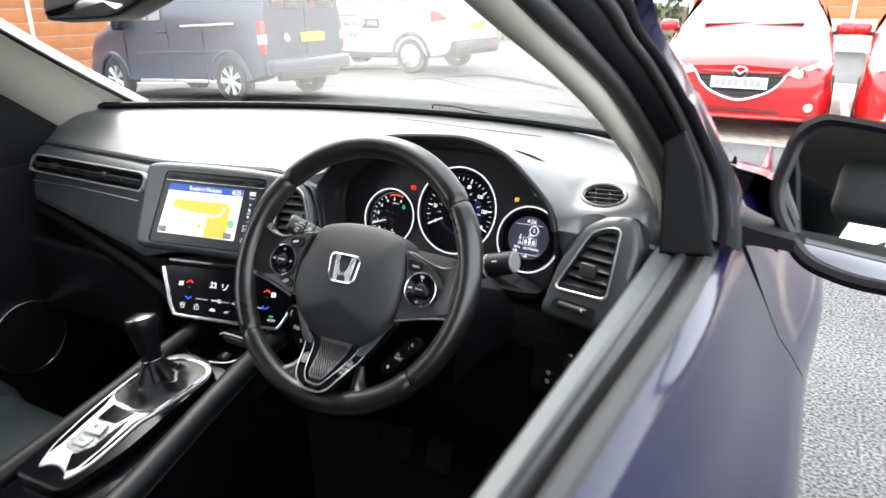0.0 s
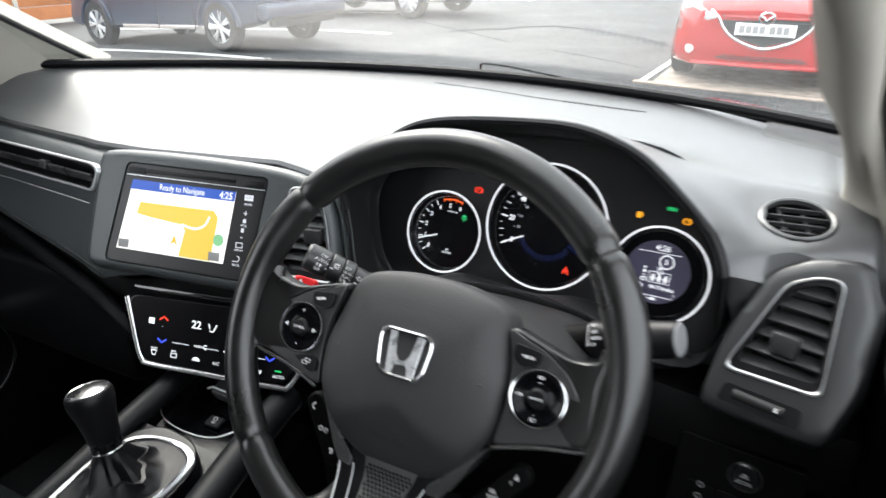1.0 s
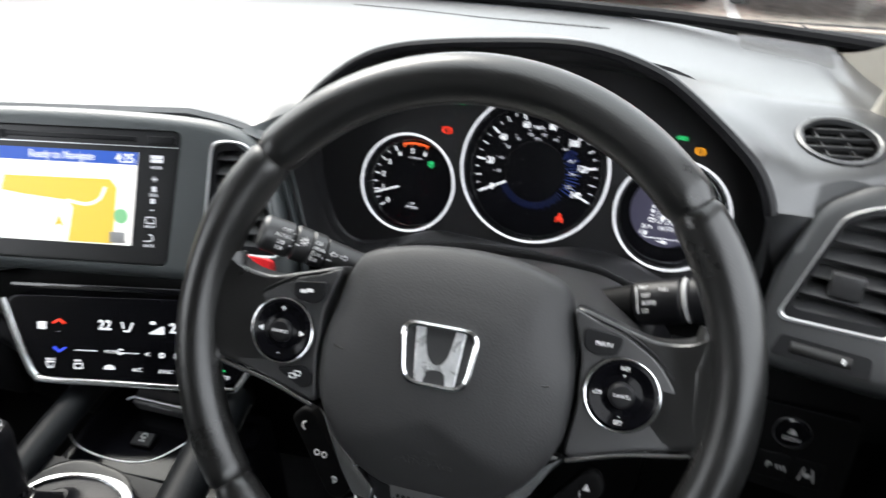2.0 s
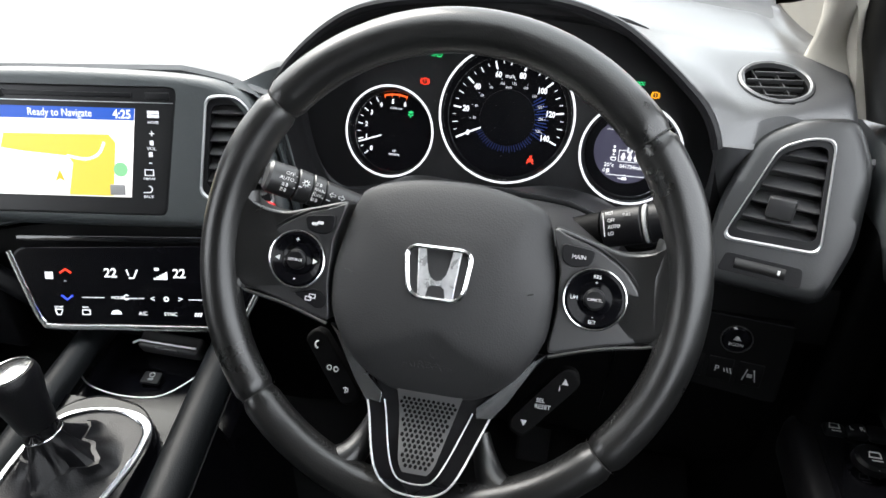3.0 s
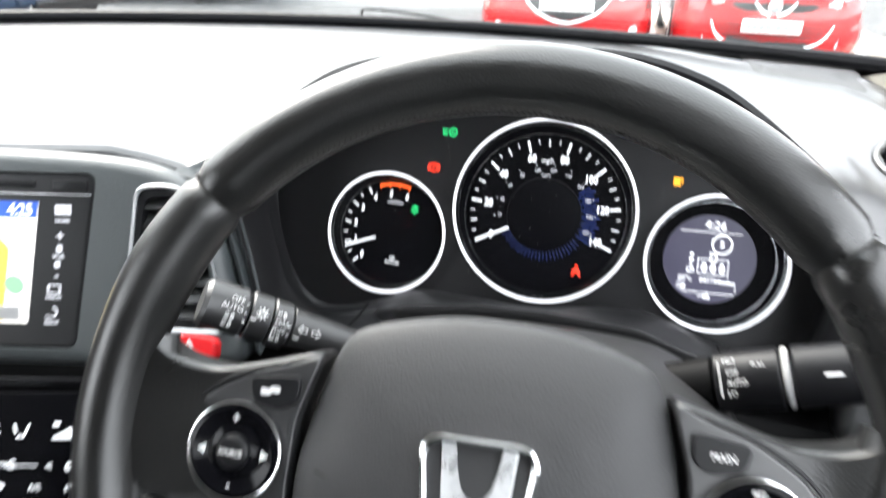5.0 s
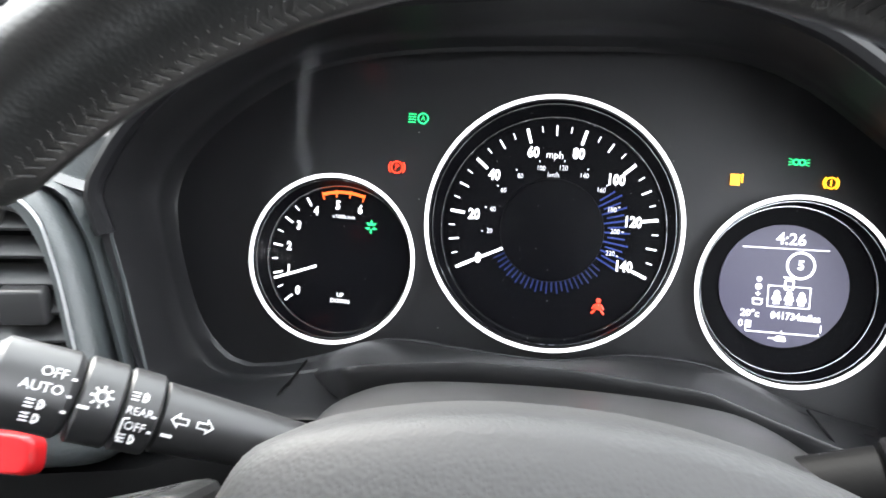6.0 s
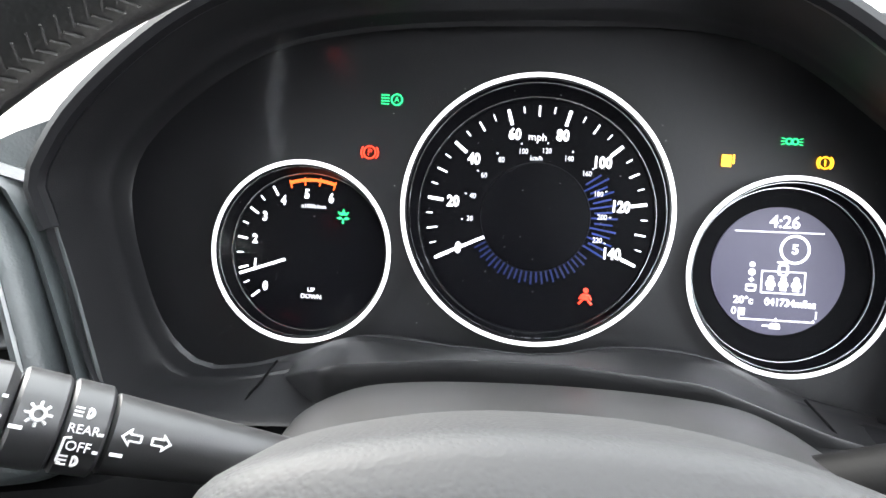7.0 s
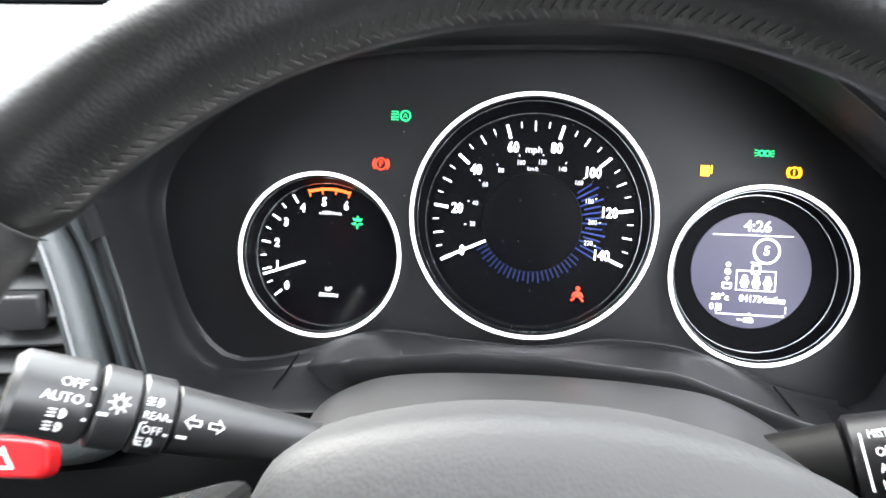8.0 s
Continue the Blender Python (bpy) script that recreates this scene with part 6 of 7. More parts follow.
for k in range(14):
    x = mix(-0.425, -0.312, k / 13)
    box(0.0052, 0.0085, 0.003, on_pad(x, along(SLOT_X, SLOT_Y, x) + 0.001, -0.0006), 0.0008, slot, pose(0, 0, 0, 0, 0, 24))
part("pad_seam", tube([on_pad(x, along(SLOT_X, SLOT_Y, x), 0.0001) for x in [mix(-0.66, -0.30, k / 40) for k in range(41)]], 0.0008, 5), BOWL, dash, "thin seam of the demister strip")
CORNER = ((-0.142, 1.480), (-0.152, 1.352), (-0.050, 1.308), (-0.034, 1.425))
corner_rows = []
for j in range(7):
    a, b = Vector(CORNER[0]).lerp(Vector(CORNER[1]), j / 6), Vector(CORNER[3]).lerp(Vector(CORNER[2]), j / 6)
    corner_rows.append([on_pad(*a.lerp(b, k / 12), 0.0012 if 0 < j < 6 and 0 < k < 12 else -0.001) for k in range(13)])
part("corner_panel", loft(corner_rows), SLATE, dash, "darker plain panel in the windscreen corner")
tagged(part("demister_grille", slot, BOWL, dash), kind="stuff")

# ---- climate panel ----
cli = thing("climate_panel", K_FRAME, "gloss black touch climate panel with silver edging", "climate panel")
KO = rounded(mm((-86, 40), (-78, 48), (164, 52), (176, 2), (152, -36), (-52, -36)), 0.010, 6)
part("panel", prism(KO[::-1], -0.03, 0.0, 0.002), PIANO, cli, "gloss black touch panel")
part("top_slot", box(0.20, 0.006, 0.004, (0.02, 0.058, -0.004), 0.001), GLOSS, cli)
edge = smooth_line([(x / 1000, y / 1000, 0.0) for x, y in ((-88, 44), (-80, 22), (-64, -20), (-56, -34), (-46, -39), (20, -39.5), (90, -40), (146, -40), (156, -37), (166, -22), (178, 2))], 5)
part("silver_edge", tube(edge, 0.0034, 8, flat=0.7), CHROME, cli, "bright silver edging")
for x in (0.020, 0.094):
    lettering("22", 0.0140, (x, 0.021, 0.0006), G_WHITE, cli, "temperature_figure", bold=0.0003)
part("seat_symbol", bar(tube([(0.040, 0.016, 0.0006), (0.045, 0.016, 0.0006), (0.049, 0.025, 0.0006)], 0.0010, 5), 0.0385, 0.022, 0.0016, 0.007, 0.0006, 15), G_WHITE, cli)
b = bar(bm_new(), 0.070, 0.026, 0.005, 0.003, 0.0006)
for k in range(5):
    bar(b, 0.068 + 0.0030 * k, 0.0155 + 0.0008 * k, 0.0026, 0.002 + 0.0016 * k, 0.0006)
part("fan_symbol", b, G_WHITE, cli)
for x in (-0.046, 0.140):
    part("seat_key", bar(bm_new(), x, 0.0180, 0.0085, 0.0078, 0.0006), G_WHITE, cli)
for x in (-0.029, 0.127):
    lettering("--", 0.0048, (x, 0.0125, 0.0006), G_SOFT, cli)
for x, y, w in ((0.0, -0.006, 0.024), (0.040, -0.0065, 0.016), (0.052, -0.0065, 0.006), (0.112, -0.0075, 0.018)):
    part("key_line", bar(bm_new(), x, y, w, 0.0010, 0.0006), G_SOFT, cli)
lettering("MODE", 0.0045, (0.026, -0.006, 0.0006), G_WHITE, cli)
part("mode_symbol", ring(0.0026, 0.0007, (0.036, -0.0055, 0.0006), 12, 4, 40, 320), G_WHITE, cli)
lettering("<", 0.0095, (0.064, -0.007, 0.0006), G_WHITE, cli)
lettering(">", 0.0095, (0.094, -0.0075, 0.0006), G_WHITE, cli)
part("fan_key", ring(0.0022, 0.0008, (0.079, -0.007, 0.0006), 12, 4), G_WHITE, cli)
for x, kind_ in ((-0.038, 0), (-0.008, 1), (0.024, 2)):
    y = -0.0225
    if kind_ == 0:
        part("demist_key", tube([(x - 0.004, y + 0.003, 0.0006), (x + 0.004, y + 0.003, 0.0006), (x + 0.002, y - 0.003, 0.0006), (x - 0.002, y - 0.003, 0.0006), (x - 0.004, y + 0.003, 0.0006)], 0.0008, 4), G_WHITE, cli)
        lettering("FRONT", 0.0030, (x, y + 0.0055, 0.0006), G_WHITE, cli)
    elif kind_ == 1:
        part("demist_key", hoop([(x - 0.005, y - 0.003), (x + 0.004, y - 0.003), (x + 0.004, y + 0.003), (x - 0.005, y + 0.003)], [(x - 0.004, y - 0.002), (x + 0.003, y - 0.002), (x + 0.003, y + 0.002), (x - 0.004, y + 0.002)], 0.0003, 0.0008, n=28), G_WHITE, cli)
        lettering("REAR", 0.0030, (x - 0.001, y + 0.0055, 0.0006), G_WHITE, cli)
    else:
        part("recirculation_key", prism(rounded([(x - 0.006, y - 0.002), (x + 0.006, y - 0.002), (x + 0.005, y + 0.001), (x + 0.001, y + 0.003), (x - 0.004, y + 0.002)], 0.001), 0.0003, 0.0008), G_WHITE, cli)
lettering("A/C", 0.0058, (0.053, -0.0235, 0.0006), G_WHITE, cli)
lettering("SYNC", 0.0056, (0.083, -0.024, 0.0006), G_WHITE, cli)
part("rear_key", bar(bar(bar(bm_new(), 0.110, -0.024, 0.0018, 0.0045, 0.0006, -20), 0.113, -0.024, 0.0018, 0.0045, 0.0006, -20), 0.116, -0.024, 0.0018, 0.0045, 0.0006, -20), G_WHITE, cli)
lettering("AUTO", 0.0056, (0.141, -0.0265, 0.0006), G_WHITE, cli)
for x in (-0.028, 0.127):
    part("warmer_arrow", tube([(x - 0.0060, 0.0210, 0.0008), (x, 0.0250, 0.0008), (x + 0.0060, 0.0210, 0.0008)], 0.0012, 5), G_RED, cli, "red up arrow")
    part("cooler_arrow", tube([(x - 0.0060, -0.0040, 0.0008), (x, -0.0085, 0.0008), (x + 0.0060, -0.0040, 0.0008)], 0.0012, 5), G_ARROW, cli, "blue down arrow")
part("auto_lamp", box(0.008, 0.0016, 0.0006, (0.140, -0.0195, 0.0006)), G_GREEN, cli)

# knee panel switches
kn = thing("switch_bank", pose(-0.090, 0.981, 0.900, 80, 0, -6), "bank of small black switches with white symbols", "switches")
# Plate darker than the dash plastic: knee-level shade is put in.
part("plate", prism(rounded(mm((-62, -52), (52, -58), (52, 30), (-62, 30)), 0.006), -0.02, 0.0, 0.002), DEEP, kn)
part("econ_button", lathe([(0, 0.003), (0.012, 0.003), (0.014, 0.001), (0.0145, -0.003)], 32, m=pose(0.002, 0.006, 0)), GLOSS, kn)
part("econ_ring", ring(0.0145, 0.0007, (0.002, 0.006, 0.001), 36, 6), SPOKE, kn)
lettering("ECON", 0.0050, (0.002, 0.001, 0.0034), PALE, kn)
part("leaf_symbol", bar(prism(circle(0.0024, 12, (0.002, 0.008)), 0.003, 0.0036), 0.002, 0.0065, 0.007, 0.0010, 0.0034), PALE, kn)
lettering("P", 0.0090, (-0.009, -0.030, 0.0014), PALE, kn)
b = bm_new()
for k in range(3):
    bar(b, -0.002 + 0.003 * k, -0.030, 0.0012, 0.004 + 0.001 * k, 0.0014, 20)
part("sensor_symbol", b, PALE, kn)
b = bar(bm_new(), 0.022, -0.031, 0.0050, 0.0040, 0.0014)
for s in (-1, 1):
    tube([(0.022 + 0.006 * s, -0.037, 0.0012), (0.022 + 0.003 * s, -0.024, 0.0012)], 0.0006, 4, bm=b)
part("lane_symbol", b, PALE, kn)
for y in (-0.018, -0.031):
    part("lamp_symbol", ring(0.0026, 0.0006, (-0.034, y, 0.0012), 12, 4), PALE, kn)
for x in (-0.034, -0.006, 0.022):
    part("switch", box(0.024, 0.026, 0.004, (x, -0.030, -0.001), 0.0012), DEEP, kn)


# ---- centre console ----
con = thing("centre_console", pose(-0.69, 0.70, 0.38), "black leather centre console with silver trim and gear gaiter", "console")
QM = pose(0.69, -0.70, -0.38)


def top_z(y):
    return along([0.30, 0.50, 0.62, 0.75, 0.86, 0.97], [0.745, 0.762, 0.778, 0.803, 0.825, 0.84], y)


def console_body():
    rows = []
    for i in range(70):
        y = mix(0.30, 0.99, i / 69)
        c = along([0.30, 0.55, 0.85, 0.99], [-0.668, -0.672, -0.690, -0.700], y)
        z = top_z(y) - 0.012 - 0.055 * ease((y - 0.85) / 0.02)
        rows.append([(c - 0.115, y, 0.37), (c - 0.108, y, z - 0.06), (c - 0.10, y, z), (c + 0.10, y, z), (c + 0.108, y, z - 0.06), (c + 0.115, y, 0.37)])
    return loft(rows, cap=True)


part("body", console_body(), PIANO, con, m=QM)
for s in (-1, 1):
    pts = []
    for i in range(26):
        y = mix(0.28, 0.96, i / 25)
        c = along([0.28, 0.55, 0.85, 0.99], [-0.668, -0.672, -0.690, -0.700], y)
        off = along([0.28, 0.60, 0.75, 0.96], [0.104, 0.099, 0.088, 0.080], y)
        pts.append((c + s * off, y, top_z(y) - 0.010))
    part("padded_rail", tube(pts, 0.0205 if s > 0 else 0.0165, 14, flat=0.95), RAIL, con, "stitched leather side rail", QM)
    part("rail_seam", tube([(x + 0.0195 * s, y, z - 0.007) for x, y, z in pts], 0.0008, 5), THREAD, con, m=QM)
T_FRAME = pose(-0.690, 0.70, 0.800, 10.5, 0, 3)
TR = QM @ T_FRAME
TRIM = rounded(mm((-66, -150), (34, -150), (58, -60), (62, 40), (66, 112), (40, 142), (-14, 150), (-46, 130), (-60, 60), (-66, -40)), 0.02, 6)
HOLE = rounded(mm((-51, 22), (-33, 9), (8, 4), (40, 11), (47, 38), (57, 83), (56, 114), (26, 128), (-8, 126), (-36, 110), (-49, 70)), 0.014, 6)
part("console_plate", prism(TRIM, -0.012, 0.0, 0.002), PIANO, con, "gloss black console plate", TR)
SILVERLINE = [(p.x, p.y) for p in smooth_line(mm((-37, -127), (-50, -97), (-55, -70), (-59, -20), (-59.5, 40), (-55, 84), (-43, 111), (-25, 126), (8, 133.5), (38, 132), (57, 121), (61, 104), (59.5, 78), (51, 42), (44, 12), (36, -14),
                                               (35.5, -60), (33, -100), (21, -130), (10, -123), (-8, -117), (-24, -120)), 5, True)]
part("silver_plate", prism(SILVERLINE[::-1], -0.002, 0.0030, 0.0015), SILVER, con, "satin silver console trim", TR, angle=30)
part("gaiter_rim", hoop([(0.004 + (x - 0.004) * 1.03, 0.065 + (y - 0.065) * 1.03) for x, y in HOLE], HOLE, 0.001, 0.0058, n=120, lift=0.0008), CHROME, con, "bright gaiter surround", TR)
part("gaiter_base", prism(HOLE, 0.0030, 0.0036), GAITER, con, m=TR)
for o in (mm((-9, -95), (11, -122), (20, -111), (23, -72), (20, -36), (17, -12), (12, -38), (11.5, -74), (-1, -91)), mm((-33, -30), (3.5, -28.5), (11, -8), (14, 1), (-12, 1), (-33, 4)),
          mm((-43, -104), (-48, -86), (-53, -40), (-54.5, 6), (-54, 24), (-46, -4), (-44, -40), (-41.5, -84)),
          mm((25.5, -112), (29.5, -98), (32, -60), (32.5, -15), (40.5, 13), (47, 40), (44.5, 36), (36.5, 8), (28, -16), (27.5, -60))):
    part("black_inlay", prism(rounded(o, 0.003, 3), 0.0028, 0.0042, 0.0006), PIANO, con, "gloss black inlay", TR)
pb = part("parking_brake_pad", prism(rounded(mm((-33, -88), (-4, -91), (9, -75), (9.5, -40), (4, -29), (-35, -30)), 0.008), 0.0024, 0.0046, 0.001), SMOKED, con, "silver framed brake switch pad", TR)
part("brake_switch", prism(rounded(mm((-31, -34), (2, -33), (7, -58), (-27, -60)), 0.004), 0.004, 0.0105, 0.002), SMOKED, pb, "silver-grey lift switch")
part("hold_switch", prism(rounded(mm((-28, -65), (2, -63), (0, -82), (-25, -83)), 0.004), 0.004, 0.0080, 0.002), SMOKED, pb)
part("switch_print", merge(merge(ring(0.0034, 0.0006, (-0.012, -0.046, 0.0108), 14, 4), words("P", 0.0046, (-0.012, -0.046, 0.0108))), words("HOLD", 0.0048, (-0.013, -0.073, 0.0083))), INK, pb)

gl = thing("gear_lever", pose(-0.694, 0.765, 0.805), "manual gear lever with black leather knob and gaiter", "gear lever")
GT = Vector((-0.030, 0.006, 0.113))
rows = []
HR = resample(HOLE, 44)
for k in range(13):
    s = k / 12
    z = mix(0.0, 0.052, s)
    c = GT * (z / 0.113)
    row = []
    for j, p in enumerate(HR):
        w = T_FRAME @ Vector((p.x, p.y, 0.004)) - Vector((-0.694, 0.765, 0.805))
        a = math.atan2(w.y - 0.0, w.x)
        neck = Vector((c.x + 0.014 * math.cos(a), c.y + 0.014 * math.sin(a), z))
        f = s ** 0.55
        fold = 0.009 * math.sin(math.pi * s ** 0.7) * math.sin(a * 4 + 1.6 * s + 0.6) + 0.003 * math.sin(math.pi * s) * math.sin(a * 9 + 4 * s)
        d = Vector((math.cos(a), math.sin(a), 0)) * fold
        row.append(w.lerp(neck, f) + Vector((0, 0, 0.006 * math.sin(math.pi * s) * (1 if s < 0.5 else 0.4))) + d)
    rows.append(row)
part("gaiter", loft(rows, close_u=True), GAITER, gl, "creased black leather gaiter")
ax = GT.normalized()
KM = Matrix.Translation(GT * 0.42) @ Vector((0, 0, 1)).rotation_difference(ax).to_matrix().to_4x4()
part("collar", lathe([(0.0, 0.0), (0.0155, 0.0), (0.0165, 0.004), (0.016, 0.013), (0.013, 0.014)], 28, m=KM), GLOSS, gl)
part("knob", lathe([(0.0, 0.012), (0.0162, 0.012), (0.0172, 0.016), (0.0182, 0.026), (0.0206, 0.040), (0.0236, 0.052), (0.0250, 0.060), (0.0248, 0.066), (0.0232, 0.0700), (0.0210, 0.0712)], 32, m=KM), GAITER, gl, "black leather knob")
part("collar_ring", ring(0.0166, 0.0009, (0, 0, 0.0015), 40, 8), CHROME, gl, "thin chrome ring", KM)
part("cap_ring", ring(0.0212, 0.0011, (0, 0, 0.0712), 48, 8), CHROME, gl, "chrome ring round the cap", KM)
part("cap", lathe([(0.0215, 0.068), (0.0195, 0.0725), (0.012, 0.0748), (0.0, 0.0758)], 32, m=KM), CHROME, gl, "chrome knob cap")
part("shift_pattern", bar(bar(bar(bar(bm_new(), -0.006, 0, 0.001, 0.013, 0.0764), 0, 0, 0.001, 0.013, 0.0764), 0.006, 0, 0.001, 0.013, 0.0764), 0, 0, 0.013, 0.001, 0.0764), INK, gl, m=KM)

# tray in front of the gear lever
tray = thing("console_tray", pose(-0.705, 0.92, 0.80), "gloss black tray with socket flap and stop-start switch", "tray")
part("floor", prism(rounded(mm((-72, -50), (72, -50), (70, 50), (-70, 50)), 0.015), -0.01, 0.0, 0.002), PIANO, tray, m=pose(0, 0, -0.012, 10, 0, 3))
part("lip", tube(smooth_line([(-0.07, -0.030, 0.004), (-0.045, -0.046, 0.002), (0.0, -0.052, 0.002), (0.04, -0.044, 0.004), (0.066, -0.015, 0.010)], 6), 0.0009, 8), SATIN, tray)
part("stop_start_switch", prism(rounded(mm((-11, -7), (11, -7), (12, 8), (-9, 8)), 0.002), 0.0, 0.004, 0.0015), HARD, tray, m=pose(0.005, -0.012, -0.010, 18, 0, 3))
part("switch_symbol", merge(ring(0.0028, 0.0005, (0, 0.002, 0), 16, 4), words("OFF", 0.0036, (0.0, -0.0038, 0))), PRINT, tray, m=pose(0.006, -0.012, -0.0054, 18, 0, 3))
part("socket_flap", box(0.075, 0.022, 0.020, (0.012, 0.028, 0.008), 0.004, None, pose(0, 0, 0, 25)), SLATE, tray)
part("flap_edge", tube([(-0.028, 0.014, 0.016), (-0.020, 0.016, 0.020), (0.012, 0.016, 0.020), (0.05, 0.016, 0.020)], 0.0014, 6), SATIN, tray)
part("flap_print", bar(bar(bm_new(), 0.012, 0.003, 0.026, 0.0032, 0), 0.010, -0.003, 0.020, 0.0032, 0), PALE, tray, m=pose(0, 0.0155, 0.0105, 115))
solid("console_back_wall", box(0.17, 0.02, 0.08, (-0.70, 0.985, 0.83), 0.006), HARD, "black panel under the climate controls", "panel", kind="structure")


# ---- seats ----
def seat(name, at, label):
    th = thing(name, pose(*at), label, "car seat", "front seats")
    rows = []
    for i in range(17):
        s = i / 16
        y = mix(-0.26, 0.27, s)
        zc = 0.60 + 0.035 * s + 0.012 * math.sin(math.pi * s) - 0.07 * max(0, (s - 0.85) / 0.15) ** 2
        row = []
        for u in [-1 + 2 * k / 24 for k in range(25)]:
            bol = 0.035 * math.exp(-((abs(u) - 0.80) / 0.13) ** 2)
            crease = -0.008 * math.exp(-((abs(u) - 0.60) / 0.03) ** 2)
            row.append((0.255 * u, y, zc + bol + crease - 0.16 * max(0, abs(u) - 0.88) / 0.12))
        rows.append([(-0.25, y, 0.46)] + row + [(0.25, y, 0.46)])
    part("cushion", loft(rows, cap=True), SEAT, th, "leather seat cushion with raised bolsters", pose(0, 0, -0.38))
    rows = []
    for i in range(17):
        s = i / 16
        z = mix(0.58, 1.16, s)
        y0 = mix(-0.22, -0.40, s)
        wdt = mix(0.25, 0.20, s)
        row = []
        for k in range(24):
            a = 2 * math.pi * k / 24
            ca, sa = math.cos(a), math.sin(a)
            row.append((wdt * (abs(ca) ** 0.6) * (1 if ca > 0 else -1), y0 + 0.065 * (abs(sa) ** 0.7) * (1 if sa > 0 else -1) + (0.03 * abs(ca) ** 4 if sa > 0 else 0), z))
        rows.append(row)
    part("backrest", loft(rows, close_u=True, cap=True), SEAT, th, m=pose(0, 0, -0.38))
    part("headrest", box(0.26, 0.10, 0.19, (0, -0.43, 1.31 - 0.38), 0.045), SEAT, th)
    for x in (-0.06, 0.06):
        part("headrest_post", tube([(x, -0.42, 1.13 - 0.38), (x, -0.43, 1.24 - 0.38)], 0.007, 8), CHROME, th)
    part("base", box(0.40, 0.42, 0.10, (0, -0.02, 0.05), 0.02), HARD, th)
    return th


seat("car_seat", (-0.36, 0.42, 0.38), "black leather driver's seat with headrest")
seat("car_seat", (-1.04, 0.55, 0.40), "black leather passenger seat catching the light")
# Pads take the near-black carpet colour; footwell shade is put in this way.
for x, w in ((-0.40, 0.055), (-0.50, 0.07), (-0.27, 0.05)):
    pd = thing("pedal", pose(x, 1.16, 0.52), "black rubber foot pedal", "pedal", "foot pedals")
    part("pad", box(w, 0.015, 0.07, (0, 0, 0), 0.006, None, pose(0, 0, 0, -30)), CARPET, pd)
    part("lever", tube([(0, 0.0, 0.0), (0, 0.08, 0.12), (0, 0.14, 0.25)], 0.008, 6), HARD, pd)
# chrome ring of the passenger door speaker
sp = thing("door_speaker", pose(-1.335, 0.93, 0.66, 0, 90, 0), "dark door speaker with thin chrome ring", "speaker")
part("ring", ring(0.085, 0.003, (0, 0, 0), 48, 8), CHROME, sp)
part("grille", lathe([(0, 0.004), (0.06, 0.003), (0.082, 0.0)], 40), HARD, sp)


# ---- outside: car park ----
def ground_z(x, y):
    low = -7.0 - x
    rise = 0.06 * ease((x + 4.0) / 2.0) * ease((y - 4.0) / 3.2)
    return rise - 0.06 * (math.log1p(math.exp(min(30.0, 1.6 * low))) / 1.6) if x > -40 else -0.06 * (40 - 7.0)


ASPHALT = mat("damp_worn_asphalt", (0.085, 0.087, 0.089), 0.82, spec=0.25, grain=90, grain_bump=0.8, var=0.35, var_scale=0.9)
nt = ASPHALT.node_tree
chips = nt.nodes.new("ShaderNodeTexNoise")
chips.inputs["Scale"].default_value, chips.inputs["Detail"].default_value = 80, 4
nt.links.new(nt.nodes["Texture Coordinate"].outputs["Object"], chips.inputs["Vector"])
spread = nt.nodes.new("ShaderNodeMapRange")
spread.inputs["From Min"].default_value, spread.inputs["From Max"].default_value, spread.inputs["To Min"].default_value, spread.inputs["To Max"].default_value = 0.36, 0.64, 0.25, 1.75
nt.links.new(chips.outputs["Fac"], spread.inputs["Value"])
speck = nt.nodes.new("ShaderNodeVectorMath")
speck.operation = "SCALE"
source = nt.nodes["Principled BSDF"].inputs["Base Color"].links[0].from_socket
nt.links.new(source, speck.inputs[0])
nt.links.new(spread.outputs["Result"], speck.inputs["Scale"])
nt.links.new(speck.outputs["Vector"], nt.nodes["Principled BSDF"].inputs["Base Color"])
GRAVEL = mat("brown_gravel", (0.38, 0.33, 0.28), 0.9, grain=60, grain_bump=0.9, var=0.45, var_scale=9)
LINE = mat("white_road_paint", (0.72, 0.72, 0.70), 0.6, grain=90, grain_bump=0.3, var=0.2, var_scale=8)
MORTAR = mat("pale_mortar", (0.45, 0.38, 0.32), 0.9, grain=120, grain_bump=0.4, var=0.2)
STONE = mat("buff_stone", (0.36, 0.32, 0.24), 0.9, grain=30, grain_bump=0.6, var=0.35, var_scale=4)
LEAF = mat("ivy_leaf", (0.07, 0.11, 0.035), 0.6, var=0.4, var_scale=12)
xs = [-400, -120, -60] + [-40 + 1.0 * i for i in range(61)] + [60, 120, 400]
ys = [-300, -80, -20, -6] + [1.5 * i - 3 for i in range(26)] + [60, 120, 500]
solid("ground", loft([[(x, y, ground_z(x, y)) for x in xs] for y in ys]), ASPHALT, "worn grey tarmac of a car park", "ground", kind="structure")


def flat(name, pts, material, label, lift=0.006):
    """A thin painted or laid patch that follows the ground."""
    (x0, y0), (x1, y1), w = pts
    d = Vector((x1 - x0, y1 - y0))
    s = Vector((-d.y, d.x)).normalized() * w / 2
    rows = []
    n = max(2, int(d.length / 0.5))
    for i in range(n + 1):
        c = Vector((x0, y0)) + d * i / n
        rows.append([(c.x + k * s.x, c.y + k * s.y, ground_z(c.x + k * s.x, c.y + k * s.y) + h) for k, h in ((-1, -0.002), (-1, lift), (1, lift), (1, -0.002))])
    return solid(name, loft(rows), material, label, "road marking" if "line" in name else "ground patch", "white bay lines" if "line" in name else "", kind="structure")


